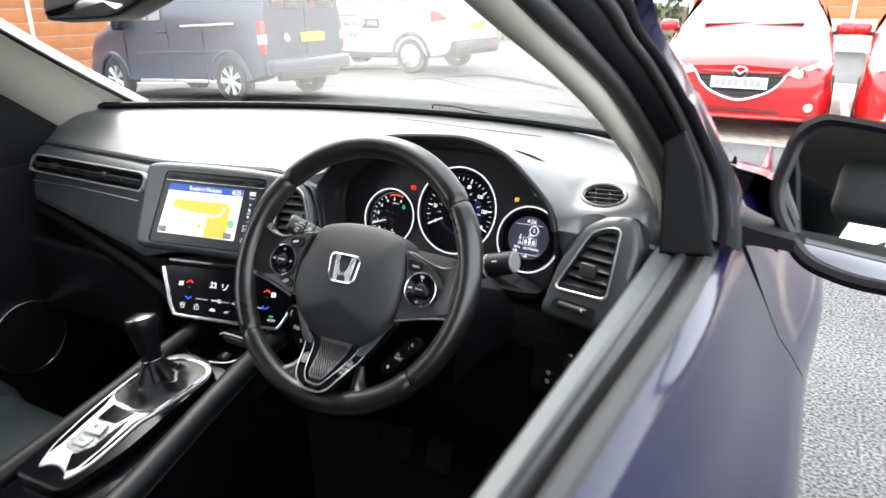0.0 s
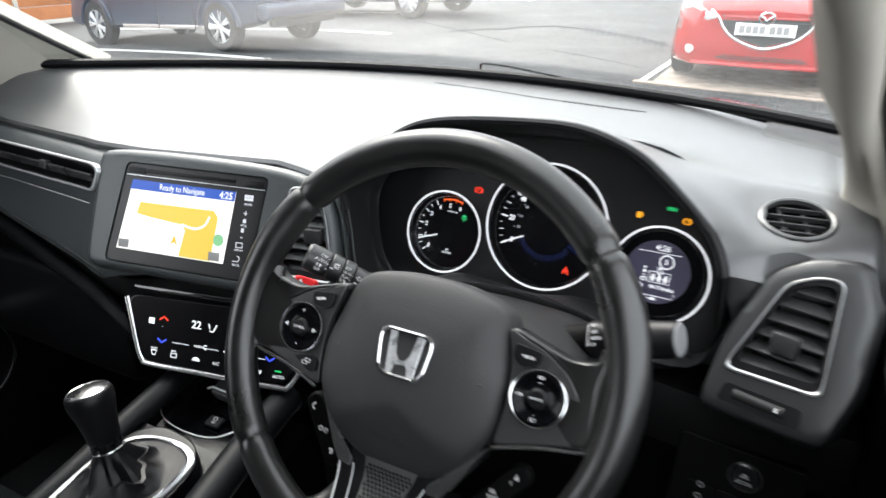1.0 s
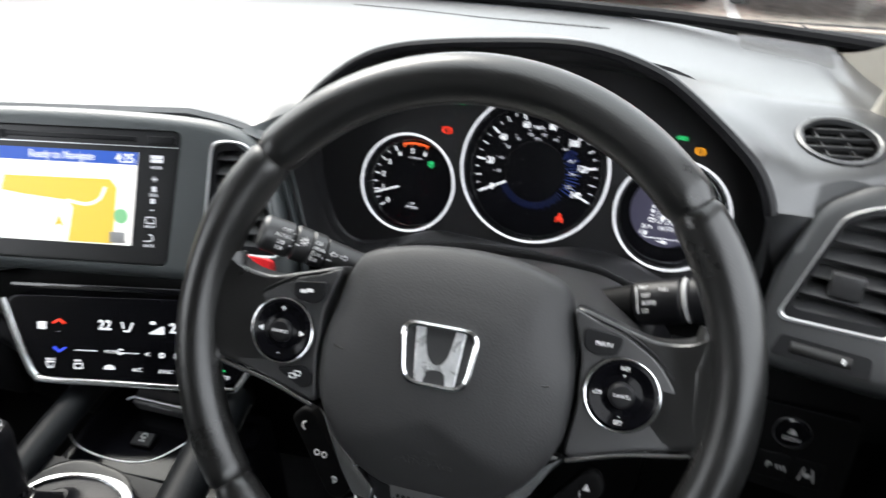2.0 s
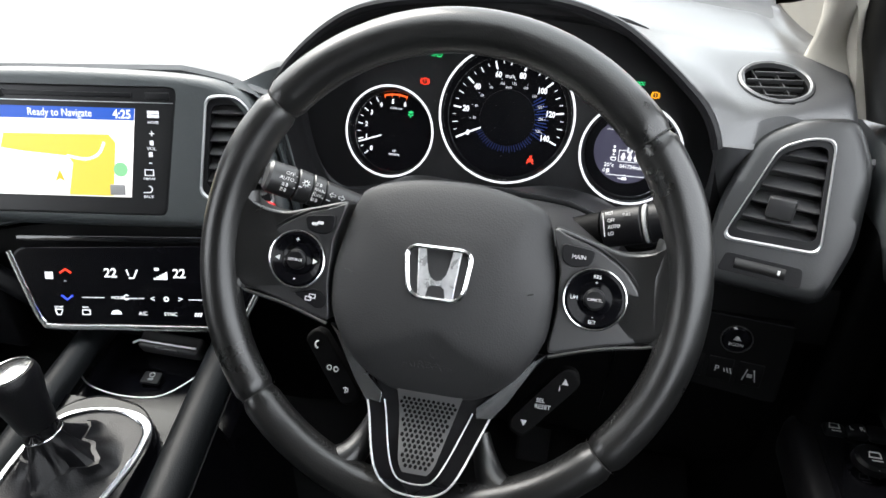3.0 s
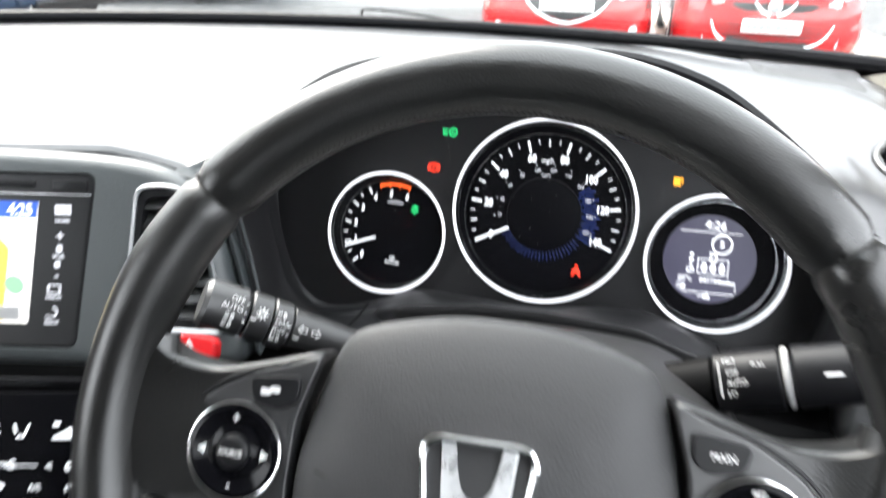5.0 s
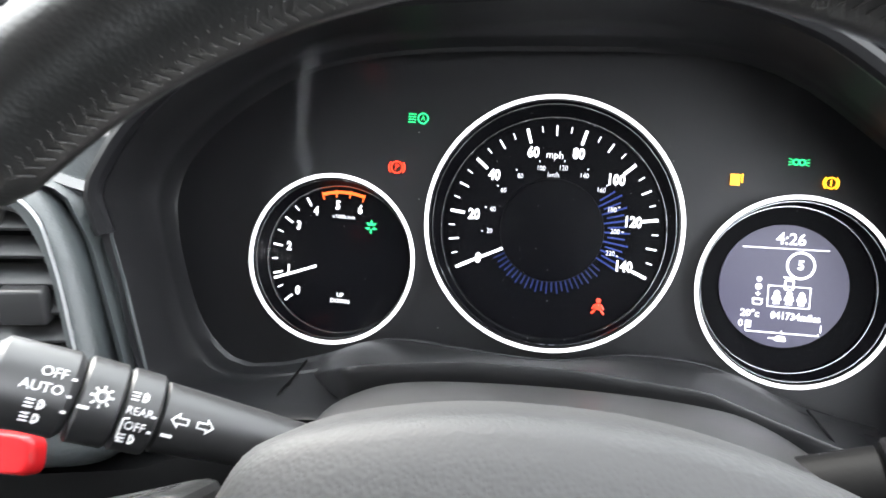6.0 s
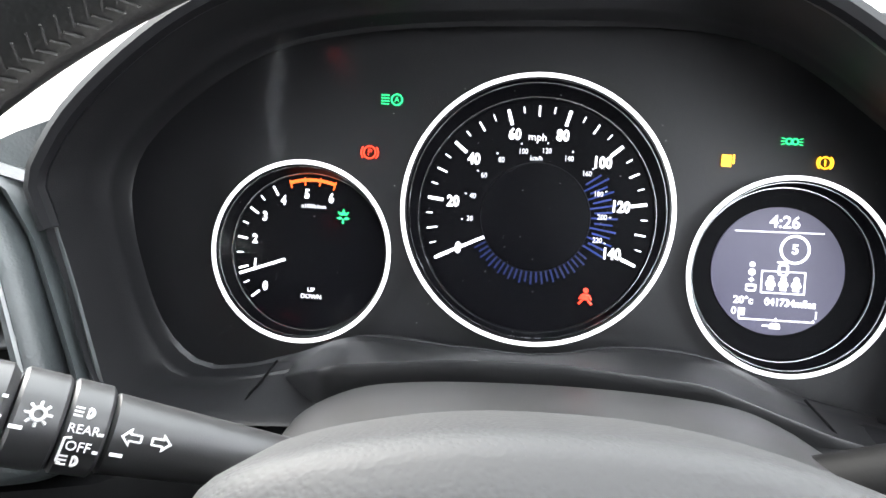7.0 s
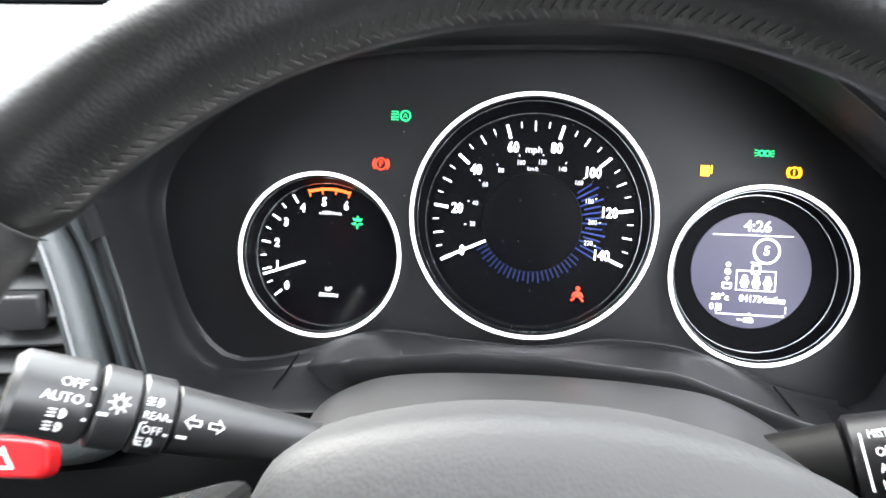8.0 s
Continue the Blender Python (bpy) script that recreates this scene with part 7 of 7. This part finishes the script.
for a, b in (((-12.5, 6.95), (-5.75, 6.95)), ((-12.5, 9.65), (-5.85, 9.75)), ((-12.5, 16.6), (-6.1, 16.8)), ((-12.5, 12.9), (-7.2, 13.0)),
             ((0.55, 7.5), (0.60, 12.2)), ((2.8, 7.5), (2.85, 12.2))):
    flat("bay_line", (a, b, 0.10), LINE, "white painted bay line on tarmac", 0.008)
flat("bay_line", ((-1.52, 7.5), (-1.40, 12.2), 0.065), LINE, "white painted bay line on tarmac", 0.008)
flat("kerb_strip", ((-1.6, 7.45), (6.0, 7.1), 0.12), MORTAR, "pale worn edging strip of the gravel", 0.010)
flat("gravel_patch", ((1.05, 7.5), (1.05, 13.4), 4.95), GRAVEL, "brown gravel strip under the parked cars", 0.004)
flat("patched_strip", ((-7.0, 12.2), (-1.6, 8.4), 0.35), ASPHALT, "darker repaired strip of tarmac", 0.003)


def wheel_set(name, parent, at, r, w, side, spokes):
    ty = part("wheel", lathe([(r * 0.66, -w / 2), (r * 0.92, -w / 2), (r, -w * 0.35), (r, w * 0.35), (r * 0.92, w / 2), (r * 0.66, w / 2)], 36, m=pose(0, 0, 0, 0, 90, 0)), TYRE, parent, "black tyre", at)
    b = lathe([(r * 0.66, w * 0.42), (r * 0.62, w * 0.46), (r * 0.60, w * 0.30), (r * 0.58, 0.0)], 36, m=pose(0, 0, 0, 0, 90 * side, 0))
    lathe([(0, w * 0.46), (r * 0.12, w * 0.44), (r * 0.13, w * 0.2)], 20, b, pose(0, 0, 0, 0, 90 * side, 0))
    for k in range(spokes):
        a = 2 * math.pi * k / spokes
        for da in (-0.13, 0.13):
            p, q = a, a + da
            tube([(side * w * 0.40, r * 0.10 * math.cos(p), r * 0.10 * math.sin(p)), (side * w * 0.42, r * 0.63 * math.cos(q), r * 0.63 * math.sin(q))], r * 0.055, 6, bm=b)
    part("rim", b, ALLOY, ty, "silver alloy rim")
    part("brake_disc", lathe([(0, 0), (r * 0.58, 0), (r * 0.58, 0.02)], 24, m=pose(0, 0, 0, 0, 90 * side, 0)), DARKTRIM, ty)


def section_body(stations, n=28):
    """A car body: stations of y, half-width at sill, at belt and at roof, and the heights of sill, belt and roof."""
    rows = []
    for y, ws, wb, wr, zs, zb, zr in stations:
        half = [(ws * 0.80, zs), (ws, zs + 0.05), (mix(ws, wb, 0.6) + 0.03, mix(zs, zb, 0.45)), (wb + 0.01, mix(zs, zb, 0.75)), (wb, zb), (mix(wb, wr, 0.5) + 0.01, mix(zb, zr, 0.5)), (wr, mix(zb, zr, 0.88)), (wr * 0.85, zr - 0.01), (0.0, zr + 0.012)]
        sm = smooth_line([(0, a, b) for a, b in half], 3)
        rows.append([(p.y, y, p.z) for p in sm] + [(-p.y, y, p.z) for p in sm[::-1]][1:])
    return loft(rows, cap=True)


def hatch(name, m, label, smile):
    """A small red hatchback, nose towards -y."""
    th = thing(name, m, label, "car", "parked red hatchbacks")
    st = [(0.0, 0.60, 0.62, 0.56, 0.22, 0.54, 0.70), (0.08, 0.72, 0.74, 0.62, 0.18, 0.62, 0.77), (0.25, 0.82, 0.80, 0.66, 0.16, 0.68, 0.82), (0.6, 0.845, 0.82, 0.70, 0.16, 0.78, 0.92), (1.0, 0.845, 0.82, 0.72, 0.16, 0.88, 0.99),
          (1.30, 0.845, 0.82, 0.68, 0.16, 0.92, 1.14), (1.75, 0.845, 0.82, 0.58, 0.16, 0.94, 1.42), (2.4, 0.845, 0.82, 0.57, 0.16, 0.95, 1.49), (3.3, 0.845, 0.82, 0.56, 0.18, 0.97, 1.46), (3.8, 0.82, 0.79, 0.55, 0.25, 0.97, 1.25), (4.0, 0.76, 0.72, 0.6, 0.30, 0.95, 1.0)]
    part("body", section_body(st), RED, th, "glossy red bodywork")
    part("windscreen", loft([[(x, y, z) for x in [-w + 2 * w * k / 8 for k in range(9)]] for y, z, w in ((1.10, 1.03, 0.66), (1.36, 1.20, 0.62), (1.72, 1.42, 0.54))]), CARGLASS, th, "reflective windscreen")
    for s in (-1, 1):
        part("side_glass", loft([[(s * 0.815, 1.5, 0.98), (s * 0.81, 2.4, 1.0), (s * 0.80, 3.2, 1.02)], [(s * 0.66, 1.85, 1.38), (s * 0.64, 2.4, 1.42), (s * 0.64, 3.1, 1.40)]]), CARGLASS, th)
        hl = rounded([(0.42, 0.635), (0.54, 0.60), (0.70, 0.62), (0.81, 0.74), (0.75, 0.775), (0.58, 0.72)], 0.03)
        sweep = lambda x: -0.012 + 0.26 * (max(0.0, x - 0.42) / 0.38) ** 2.0
        lamp = part("headlamp", loft([[(s * x, sweep(x) + 0.10, z) for x, z in hl], [(s * x, sweep(x) - 0.008, z) for x, z in hl], [(s * (0.62 + (x - 0.62) * 0.6), sweep(0.62 + (x - 0.62) * 0.6) - 0.022, 0.65 + (z - 0.65) * 0.6) for x, z in hl]], close_u=True, cap=True), LAMP, th, "clear headlamp")
        part("reflector", lathe([(0, -0.01), (0.03, -0.008), (0.048, 0.0), (0.052, 0.012)], 20, m=pose(s * 0.66, sweep(0.66) - 0.028, 0.655, 90, 0, s * 30)), CHROME, lamp)
        if smile:
            fg = part("fog_lamp", lathe([(0, 0.022), (0.036, 0.018), (0.046, 0.004)], 20, m=pose(s * 0.645, 0.018, 0.335, 90, 0, s * 16)), LAMP, th)
            pocket = rounded([(s * x, z) for x, z in ((0.585, 0.285), (0.70, 0.29), (0.715, 0.40), (0.60, 0.44))][::s], 0.02)
            part("pocket", loft([[(x, 0.10, z) for x, z in pocket], [(x, 0.004 + 0.9 * max(0, abs(x) - 0.6), z) for x, z in pocket]], close_u=True, cap=True), DARKTRIM, fg, "black fog lamp pocket")
        else:
            pocket = rounded([(s * x, z) for x, z in ((0.56, 0.26), (0.66, 0.28), (0.70, 0.42), (0.64, 0.47))][::s], 0.03)
            fg = part("fog_lamp", loft([[(x, 0.10, z) for x, z in pocket], [(x, -0.008 + 0.7 * max(0, abs(x) - 0.6), z) for x, z in pocket]], close_u=True, cap=True), LAMP, th, "tall clear fog lamp")
        mr = part("door_mirror", box(0.20, 0.12, 0.13, (s * 0.93, 1.45, 1.02), 0.045), RED, th)
        part("mirror_foot", box(0.10, 0.05, 0.04, (s * 0.83, 1.46, 0.97), 0.012), DARKTRIM, mr)
        for y in (0.72, 3.25):
            wheel_set("wheel", th, pose(s * 0.76, y, 0.30), 0.30, 0.20, s, 8)
    nose = lambda x: -0.010 + 0.10 * x * x

    def grille(outline, name, label, slats):
        gr = part(name, loft([[(x, nose(x) + 0.09, z) for x, z in outline], [(x, nose(x) - 0.004, z) for x, z in outline]], close_u=True, cap=True), DARKTRIM, th, label)
        zs = [z for x, z in outline]
        for k in range(slats):
            z = mix(min(zs), max(zs), (k + 0.7) / (slats + 0.4))
            xs = []
            for (x0, z0), (x1, z1) in zip(outline, outline[1:] + outline[:1]):
                if (z0 - z) * (z1 - z) < 0:
                    xs.append(x0 + (x1 - x0) * (z - z0) / (z1 - z0))
            if len(xs) > 1:
                part("slat", tube([(x, nose(x) - 0.008, z) for x in [mix(min(xs), max(xs), q / 8) for q in range(9)]], 0.007, 5), RUBBER, gr)
        return gr

    if smile:
        gr = grille(rounded([(-0.40, 0.685), (0.40, 0.685), (0.37, 0.57), (0.28, 0.47), (0.0, 0.39), (-0.28, 0.47), (-0.37, 0.57)], 0.03), "grille", "black slatted grille", 6)
        part("chrome_smile", tube(smooth_line([(s * x, nose(x) - 0.012 - dy, z) for s, x, z, dy in ((-1, 0.50, 0.695, 0), (-1, 0.42, 0.635, 0), (-1, 0.36, 0.54, 0), (-1, 0.24, 0.445, 0), (0, 0.0, 0.375, 0.004), (1, 0.24, 0.445, 0), (1, 0.36, 0.54, 0), (1, 0.42, 0.635, 0), (1, 0.50, 0.695, 0))], 5), 0.017, 8), CHROME, gr, "chrome grille edge")
        part("grille_bar", tube([(x, nose(x) - 0.012, 0.648) for x in (-0.36, -0.2, 0, 0.2, 0.36)], 0.012, 6), RED, gr)
        part("emblem", ring(0.058, 0.010, (0, 0, 0), 28, 6), CHROME, gr, m=pose(0, -0.038, 0.645, 90) @ Matrix.Diagonal((1.1, 0.85, 1, 1)))
        part("emblem_wing", tube(smooth_line([(x, -0.036, z) for x, z in ((-0.052, 0.665), (-0.02, 0.645), (0, 0.625), (0.02, 0.645), (0.052, 0.665))], 4), 0.008, 6), CHROME, gr)
        grille(rounded([(-0.36, 0.295), (0.36, 0.295), (0.44, 0.245), (-0.44, 0.245)], 0.015), "lower_grille", "black lower intake", 1)
        part("front_lip", tube([(x, nose(x) - 0.006, 0.215) for x in [-0.62 + 0.124 * k for k in range(11)]], 0.022, 8), RED, th)
    else:
        gr = grille(rounded([(-0.34, 0.635), (0.34, 0.635), (0.40, 0.605), (0.24, 0.555), (-0.24, 0.555), (-0.40, 0.605)], 0.02), "grille", "black upper grille", 2)
        for s in (-1, 1):
            part("chrome_wing", tube(smooth_line([(s * x, -0.022, z) for x, z in ((0.03, 0.525), (0.10, 0.555), (0.15, 0.60), (0.18, 0.645))], 4), 0.017, 6), CHROME, gr)
        part("emblem", lathe([(0, 0.014), (0.05, 0.010), (0.062, 0)], 24, m=pose(0, -0.022, 0.60, 90)), CHROME, gr)
        lg = grille(rounded([(-0.50, 0.47), (0.50, 0.47), (0.44, 0.33), (0.30, 0.26), (-0.30, 0.26), (-0.44, 0.33)], 0.03), "lower_grille", "black lower grille", 4)
        part("chrome_lip", tube(smooth_line([(x, nose(x) - 0.012, z) for x, z in ((-0.53, 0.46), (-0.46, 0.33), (-0.30, 0.25), (0.0, 0.235), (0.30, 0.25), (0.46, 0.33), (0.53, 0.46))], 4), 0.015, 8), CHROME, lg)
    pz = 0.545 if smile else 0.43
    pl = part("number_plate", box(0.52, 0.012, 0.11, (0, -0.040, pz), 0.004), PLATEW, th, "white number plate")
    for k in range(7):
        part("plate_bar", box(0.045, 0.004, 0.065, (-0.20 + 0.058 * k + (0.03 if k > 3 else 0), -0.047, pz)), PALE, pl)
    for s in (-1, 1):
        part("wiper", tube([(0.25 * s - 0.25, 1.10, 1.045), (0.25 * s + 0.25, 1.15, 1.07)], 0.010, 5), RUBBER, th)
    return th


hatch("red_hatchback", pose(-0.49, 7.62, ground_z(0, 8), 0, 0, 2), "bright red hatchback with chrome grille facing the tarmac", True)
hatch("red_hatchback", pose(1.38, 7.62, ground_z(1, 8), 0, 0, -3), "red hatchback with winged chrome grille parked on gravel", False)


def rear_body(st, name, m, label, paint, category):
    th = thing(name, m, label, category)
    part("body", section_body(st), paint, th)
    return th


# navy van, tail towards +x
tilt = math.degrees(math.atan(0.055))
VM = Matrix.Translation((-6.80, 8.04, ground_z(-6.77, 8.06) - 0.005)) @ pose(0, 0, 0, 0, -tilt, 0) @ pose(0, 0, 0, 0, 0, 85) @ Matrix.Diagonal((0.88, 1, 1, 1))
van_st = [(-0.70, 0.80, 0.84, 0.68, 0.42, 1.10, 1.72), (-0.65, 0.86, 0.87, 0.70, 0.34, 1.12, 1.78), (-0.35, 0.89, 0.89, 0.73, 0.28, 1.12, 1.82), (0.8, 0.89, 0.89, 0.74, 0.26, 1.12, 1.84), (1.9, 0.89, 0.89, 0.73, 0.26, 1.12, 1.80),
          (2.35, 0.89, 0.88, 0.72, 0.26, 1.10, 1.52), (2.65, 0.88, 0.86, 0.72, 0.26, 1.02, 1.22), (3.2, 0.86, 0.82, 0.70, 0.26, 0.88, 1.05), (3.5, 0.76, 0.72, 0.6, 0.30, 0.70, 0.85)]
van = rear_body(van_st, "navy_van", VM, "dark navy panel van with side window parked nose away", VANBLUE, "van")
for s in (-1, 1):
    part("tail_lamp", box(0.09, 0.10, 0.42, (s * 0.855, -0.65, 0.86), 0.02), REDLAMP, van, "red and clear tail lamp")
    part("clear_lens", box(0.094, 0.10, 0.12, (s * 0.856, -0.653, 0.84), 0.01), LAMP, van)
    part("rub_strip", box(0.02, 2.1, 0.035, (s * 0.925, 0.95, 0.70), 0.006), VANBLUE, van)
    part("sill", box(0.03, 2.1, 0.05, (s * 0.90, 1.0, 0.30), 0.01), SATIN, van, "bright side sill")
    part("arch", ring(0.375, 0.035, (0, 0, 0), 30, 8, 0, 180), VANBLUE, van, m=pose(s * 0.91, 0.0, 0.32, 90, 0, 90))
    part("arch", ring(0.375, 0.035, (0, 0, 0), 30, 8, 0, 180), VANBLUE, van, m=pose(s * 0.89, 2.68, 0.32, 90, 0, 90))
    part("cab_window", loft([[(s * 0.905, 1.35, 1.15), (s * 0.90, 2.05, 1.15), (s * 0.895, 2.45, 1.12)], [(s * 0.80, 1.38, 1.66), (s * 0.80, 1.85, 1.66), (s * 0.80, 2.02, 1.60)]]), CARGLASS, van)
    part("rear_window", box(0.56, 0.02, 0.42, (s * 0.40, -0.705, 1.42), 0.02), CARGLASS, van)
    for y in (0.0, 2.68):
        wheel_set("wheel", van, pose(s * 0.82, y, 0.315), 0.315, 0.20, s, 7)
    for y in (1.28, 1.42):
        part("door_handle", box(0.03, 0.13, 0.03, (s * 0.925, y, 0.98), 0.01), HARD, van)
part("slide_rail", box(0.02, 1.1, 0.03, (-0.915, 0.35, 1.05), 0.006), SATIN, van)
part("bumper", box(1.74, 0.16, 0.20, (0, -0.75, 0.48), 0.05), VANBLUE, van)
part("exhaust_shield", box(1.3, 0.12, 0.10, (0, -0.71, 0.34), 0.02), DARKTRIM, van)
tread = part("step_tread", box(1.50, 0.10, 0.05, (0, -0.80, 0.40), 0.012), DARKTRIM, van, "black ribbed bumper step")
for k in range(22):
    part("rib", box(0.030, 0.012, 0.052, (-0.70 + 0.0667 * k, -0.851, 0.40), 0.004, None, pose(0, 0, 0, 0, 22, 0)), RUBBER, tread)
for s in (-1, 1):
    for y in (0.46, 1.22, 2.28):
        part("door_seam", box(0.012, 0.012, 0.84, (s * 0.914, y, 0.70)), RUBBER, van)
    mr = part("door_mirror", box(0.20, 0.12, 0.20, (s * 1.00, 2.26, 1.13), 0.04), HARD, van)
    part("mirror_foot", box(0.12, 0.06, 0.05, (s * 0.90, 2.28, 1.06), 0.012), DARKTRIM, mr)
pl = part("number_plate", box(0.52, 0.02, 0.12, (0.12, -0.735, 0.84), 0.004), PLATEY, van, "yellow number plate")
part("door_seam", box(0.012, 0.01, 1.2, (0.0, -0.718, 1.1)), RUBBER, van)
part("emblem", lathe([(0, 0.012), (0.05, 0.01), (0.06, 0)], 24, m=pose(-0.42, -0.72, 0.84, 90)), CHROME, van)

# white car
SM = Matrix.Translation((-6.66, 12.75, ground_z(-6.66, 12.7))) @ pose(0, 0, 0, 0, -tilt * 0.5, 0) @ pose(0, 0, 0, 0, 0, 86)
suv_st = [(-0.95, 0.74, 0.76, 0.55, 0.45, 0.98, 1.12), (-0.85, 0.86, 0.86, 0.58, 0.36, 1.02, 1.38), (-0.5, 0.90, 0.89, 0.62, 0.28, 1.04, 1.60), (0.6, 0.90, 0.89, 0.66, 0.26, 1.03, 1.66), (1.6, 0.90, 0.88, 0.64, 0.26, 1.0, 1.60),
          (2.1, 0.90, 0.88, 0.66, 0.26, 0.98, 1.30), (2.5, 0.89, 0.87, 0.70, 0.26, 0.92, 1.08), (3.2, 0.84, 0.80, 0.66, 0.28, 0.84, 0.96), (3.5, 0.70, 0.66, 0.5, 0.34, 0.65, 0.75)]
suv = rear_body(suv_st, "white_crossover", SM, "white crossover car with black sign writing on its side", WHITE, "car")
part("lower_cladding", box(1.74, 0.30, 0.30, (0, -0.84, 0.47), 0.08), DARKTRIM, suv)
for s in (-1, 1):
    part("sill_cladding", box(0.03, 2.0, 0.14, (s * 0.905, 1.3, 0.36), 0.01), DARKTRIM, suv)
    part("arch", ring(0.40, 0.05, (0, 0, 0), 30, 8, 0, 180), DARKTRIM, suv, m=pose(s * 0.90, 0.0, 0.33, 90, 0, 90))
    part("arch", ring(0.40, 0.05, (0, 0, 0), 30, 8, 0, 180), DARKTRIM, suv, m=pose(s * 0.90, 2.60, 0.33, 90, 0, 90))
    part("tail_lamp", prism(rounded([(-0.22, -0.03), (0.16, -0.09), (0.16, 0.13), (-0.02, 0.10)], 0.03), -0.02, 0.02, 0.006), REDLAMP, suv, "red tail lamp", pose(s * 0.885, -0.62, 1.02, 90, 0, 90 if s > 0 else 90))
    part("side_window", loft([[(s * 0.90, -0.2, 1.10), (s * 0.90, 0.8, 1.09), (s * 0.89, 1.9, 1.06)], [(s * 0.77, 0.0, 1.48), (s * 0.77, 0.8, 1.50), (s * 0.78, 1.5, 1.46)]]), CARGLASS, suv)
    part("reflector", box(0.16, 0.03, 0.05, (s * 0.62, -0.99, 0.52), 0.01), REDLAMP, suv)
    for y in (0.0, 2.60):
        wheel_set("wheel", suv, pose(s * 0.83, y, 0.33), 0.33, 0.21, s, 10)
part("number_plate", box(0.52, 0.02, 0.12, (0.0, -0.965, 0.86), 0.004), PLATEY, suv, "yellow number plate")
part("rear_window", loft([[(x, -0.90, 1.10) for x in (-0.6, 0, 0.6)], [(x, -0.66, 1.50) for x in (-0.5, 0, 0.5)]]), CARGLASS, suv)
# the camera-facing flank carries the writing
SF = pose(-0.925, 1.35, 0.82, 90, 0, -90)
part("side_writing", merge(words("NOW WITH", 0.16, (-0.28, 0.10, 0), 0.004, wide=0.95), words("FINANCE", 0.16, (0.12, -0.12, 0), 0.004, wide=0.95)), INK, suv, "black sign writing", SF)
sgn = part("writing_box", box(0.42, 0.17, 0.006, (0.42, 0.10, 0.0), 0.002), INK, suv, "black box of the sign writing", SF)
part("box_writing", words("7 YEAR", 0.12, (0.42, 0.10, 0.006), 0.003), PRINT, sgn)

# fences and walls round the car park
TIMBER = mat("orange_stained_timber", (0.50, 0.19, 0.075), 0.8, grain=50, grain_bump=0.4, var=0.22, var_scale=2.5)
RENDER = mat("pale_concrete", (0.62, 0.59, 0.54), 0.85, grain=40, grain_bump=0.4, var=0.15, var_scale=1.5)


def fence_run(m, bays, base, high, label):
    """Timber panels between pale posts on a concrete base."""
    for k in range(bays):
        th = thing("fence_panel", m @ pose(2.0 * k, 0, 0), label, "fence panel", "fence round the car park")
        for j in range(int(high / 0.30)):
            z = base + 0.30 * j
            part("board", box(1.92, 0.035 + 0.01 * (j % 2), 0.285, (1.0, 0, z + 0.145), 0.006), TIMBER, th)
        part("post", box(0.10, 0.12, base + high + 0.1, (0.0, 0, (base + high + 0.1) / 2), 0.01), RENDER, th, "pale concrete post")
        part("plinth", box(1.90, 0.06, max(base, 0.05), (1.0, 0.0, max(base, 0.05) / 2), 0.01), RENDER, th, "pale concrete plinth")


fence_run(pose(-15.5, -4.0, -0.52, 0, 0, 90), 14, 0.10, 2.7, "orange stained timber fence panel on a concrete base")
fence_run(pose(-3.2, 21.5, 0.0), 9, 0.88, 1.8, "orange timber fence panel on a pale concrete wall")


def stone_wall():
    bm = bm_new()
    rnd = random.Random(4)
    for r in range(9):
        x = -0.3 * rnd.random()
        while x < 13.0:
            w = rnd.uniform(0.25, 0.6)
            box(w - 0.02, 0.25 + rnd.uniform(0, 0.06), 0.19, (x + w / 2, 0, 0.1 + 0.2 * r + rnd.uniform(-0.01, 0.01)), 0.02, bm)
            x += w
    return bm


wl_ = thing("wall_north", pose(-16.0, 26.0, -0.7), "buff stone boundary wall with ivy", "wall", kind="structure")
part("core", box(13.0, 0.2, 1.8, (6.5, 0, 0.9)), MORTAR, wl_)
tagged(part("stonework", stone_wall(), STONE, wl_, "coursed buff stones"), kind="stuff")
ivy = bm_new()
rnd = random.Random(9)
for k in range(900):
    p = Vector((rnd.uniform(0, 13), -0.2 - rnd.random() * 0.15, 0.5 + 1.6 * rnd.random() ** 0.6))
    s = rnd.uniform(0.05, 0.13)
    a = Euler((rnd.uniform(0, 3), rnd.uniform(0, 3), rnd.uniform(0, 3))).to_matrix()
    ivy.faces.new([ivy.verts.new(p + a @ Vector(q) * s) for q in ((-1, -0.6, 0), (1, -0.6, 0.1), (1.1, 0.7, 0), (-0.9, 0.7, -0.1))])
tagged(part("ivy", ivy, LEAF, wl_, "dark green ivy leaves"), kind="stuff")
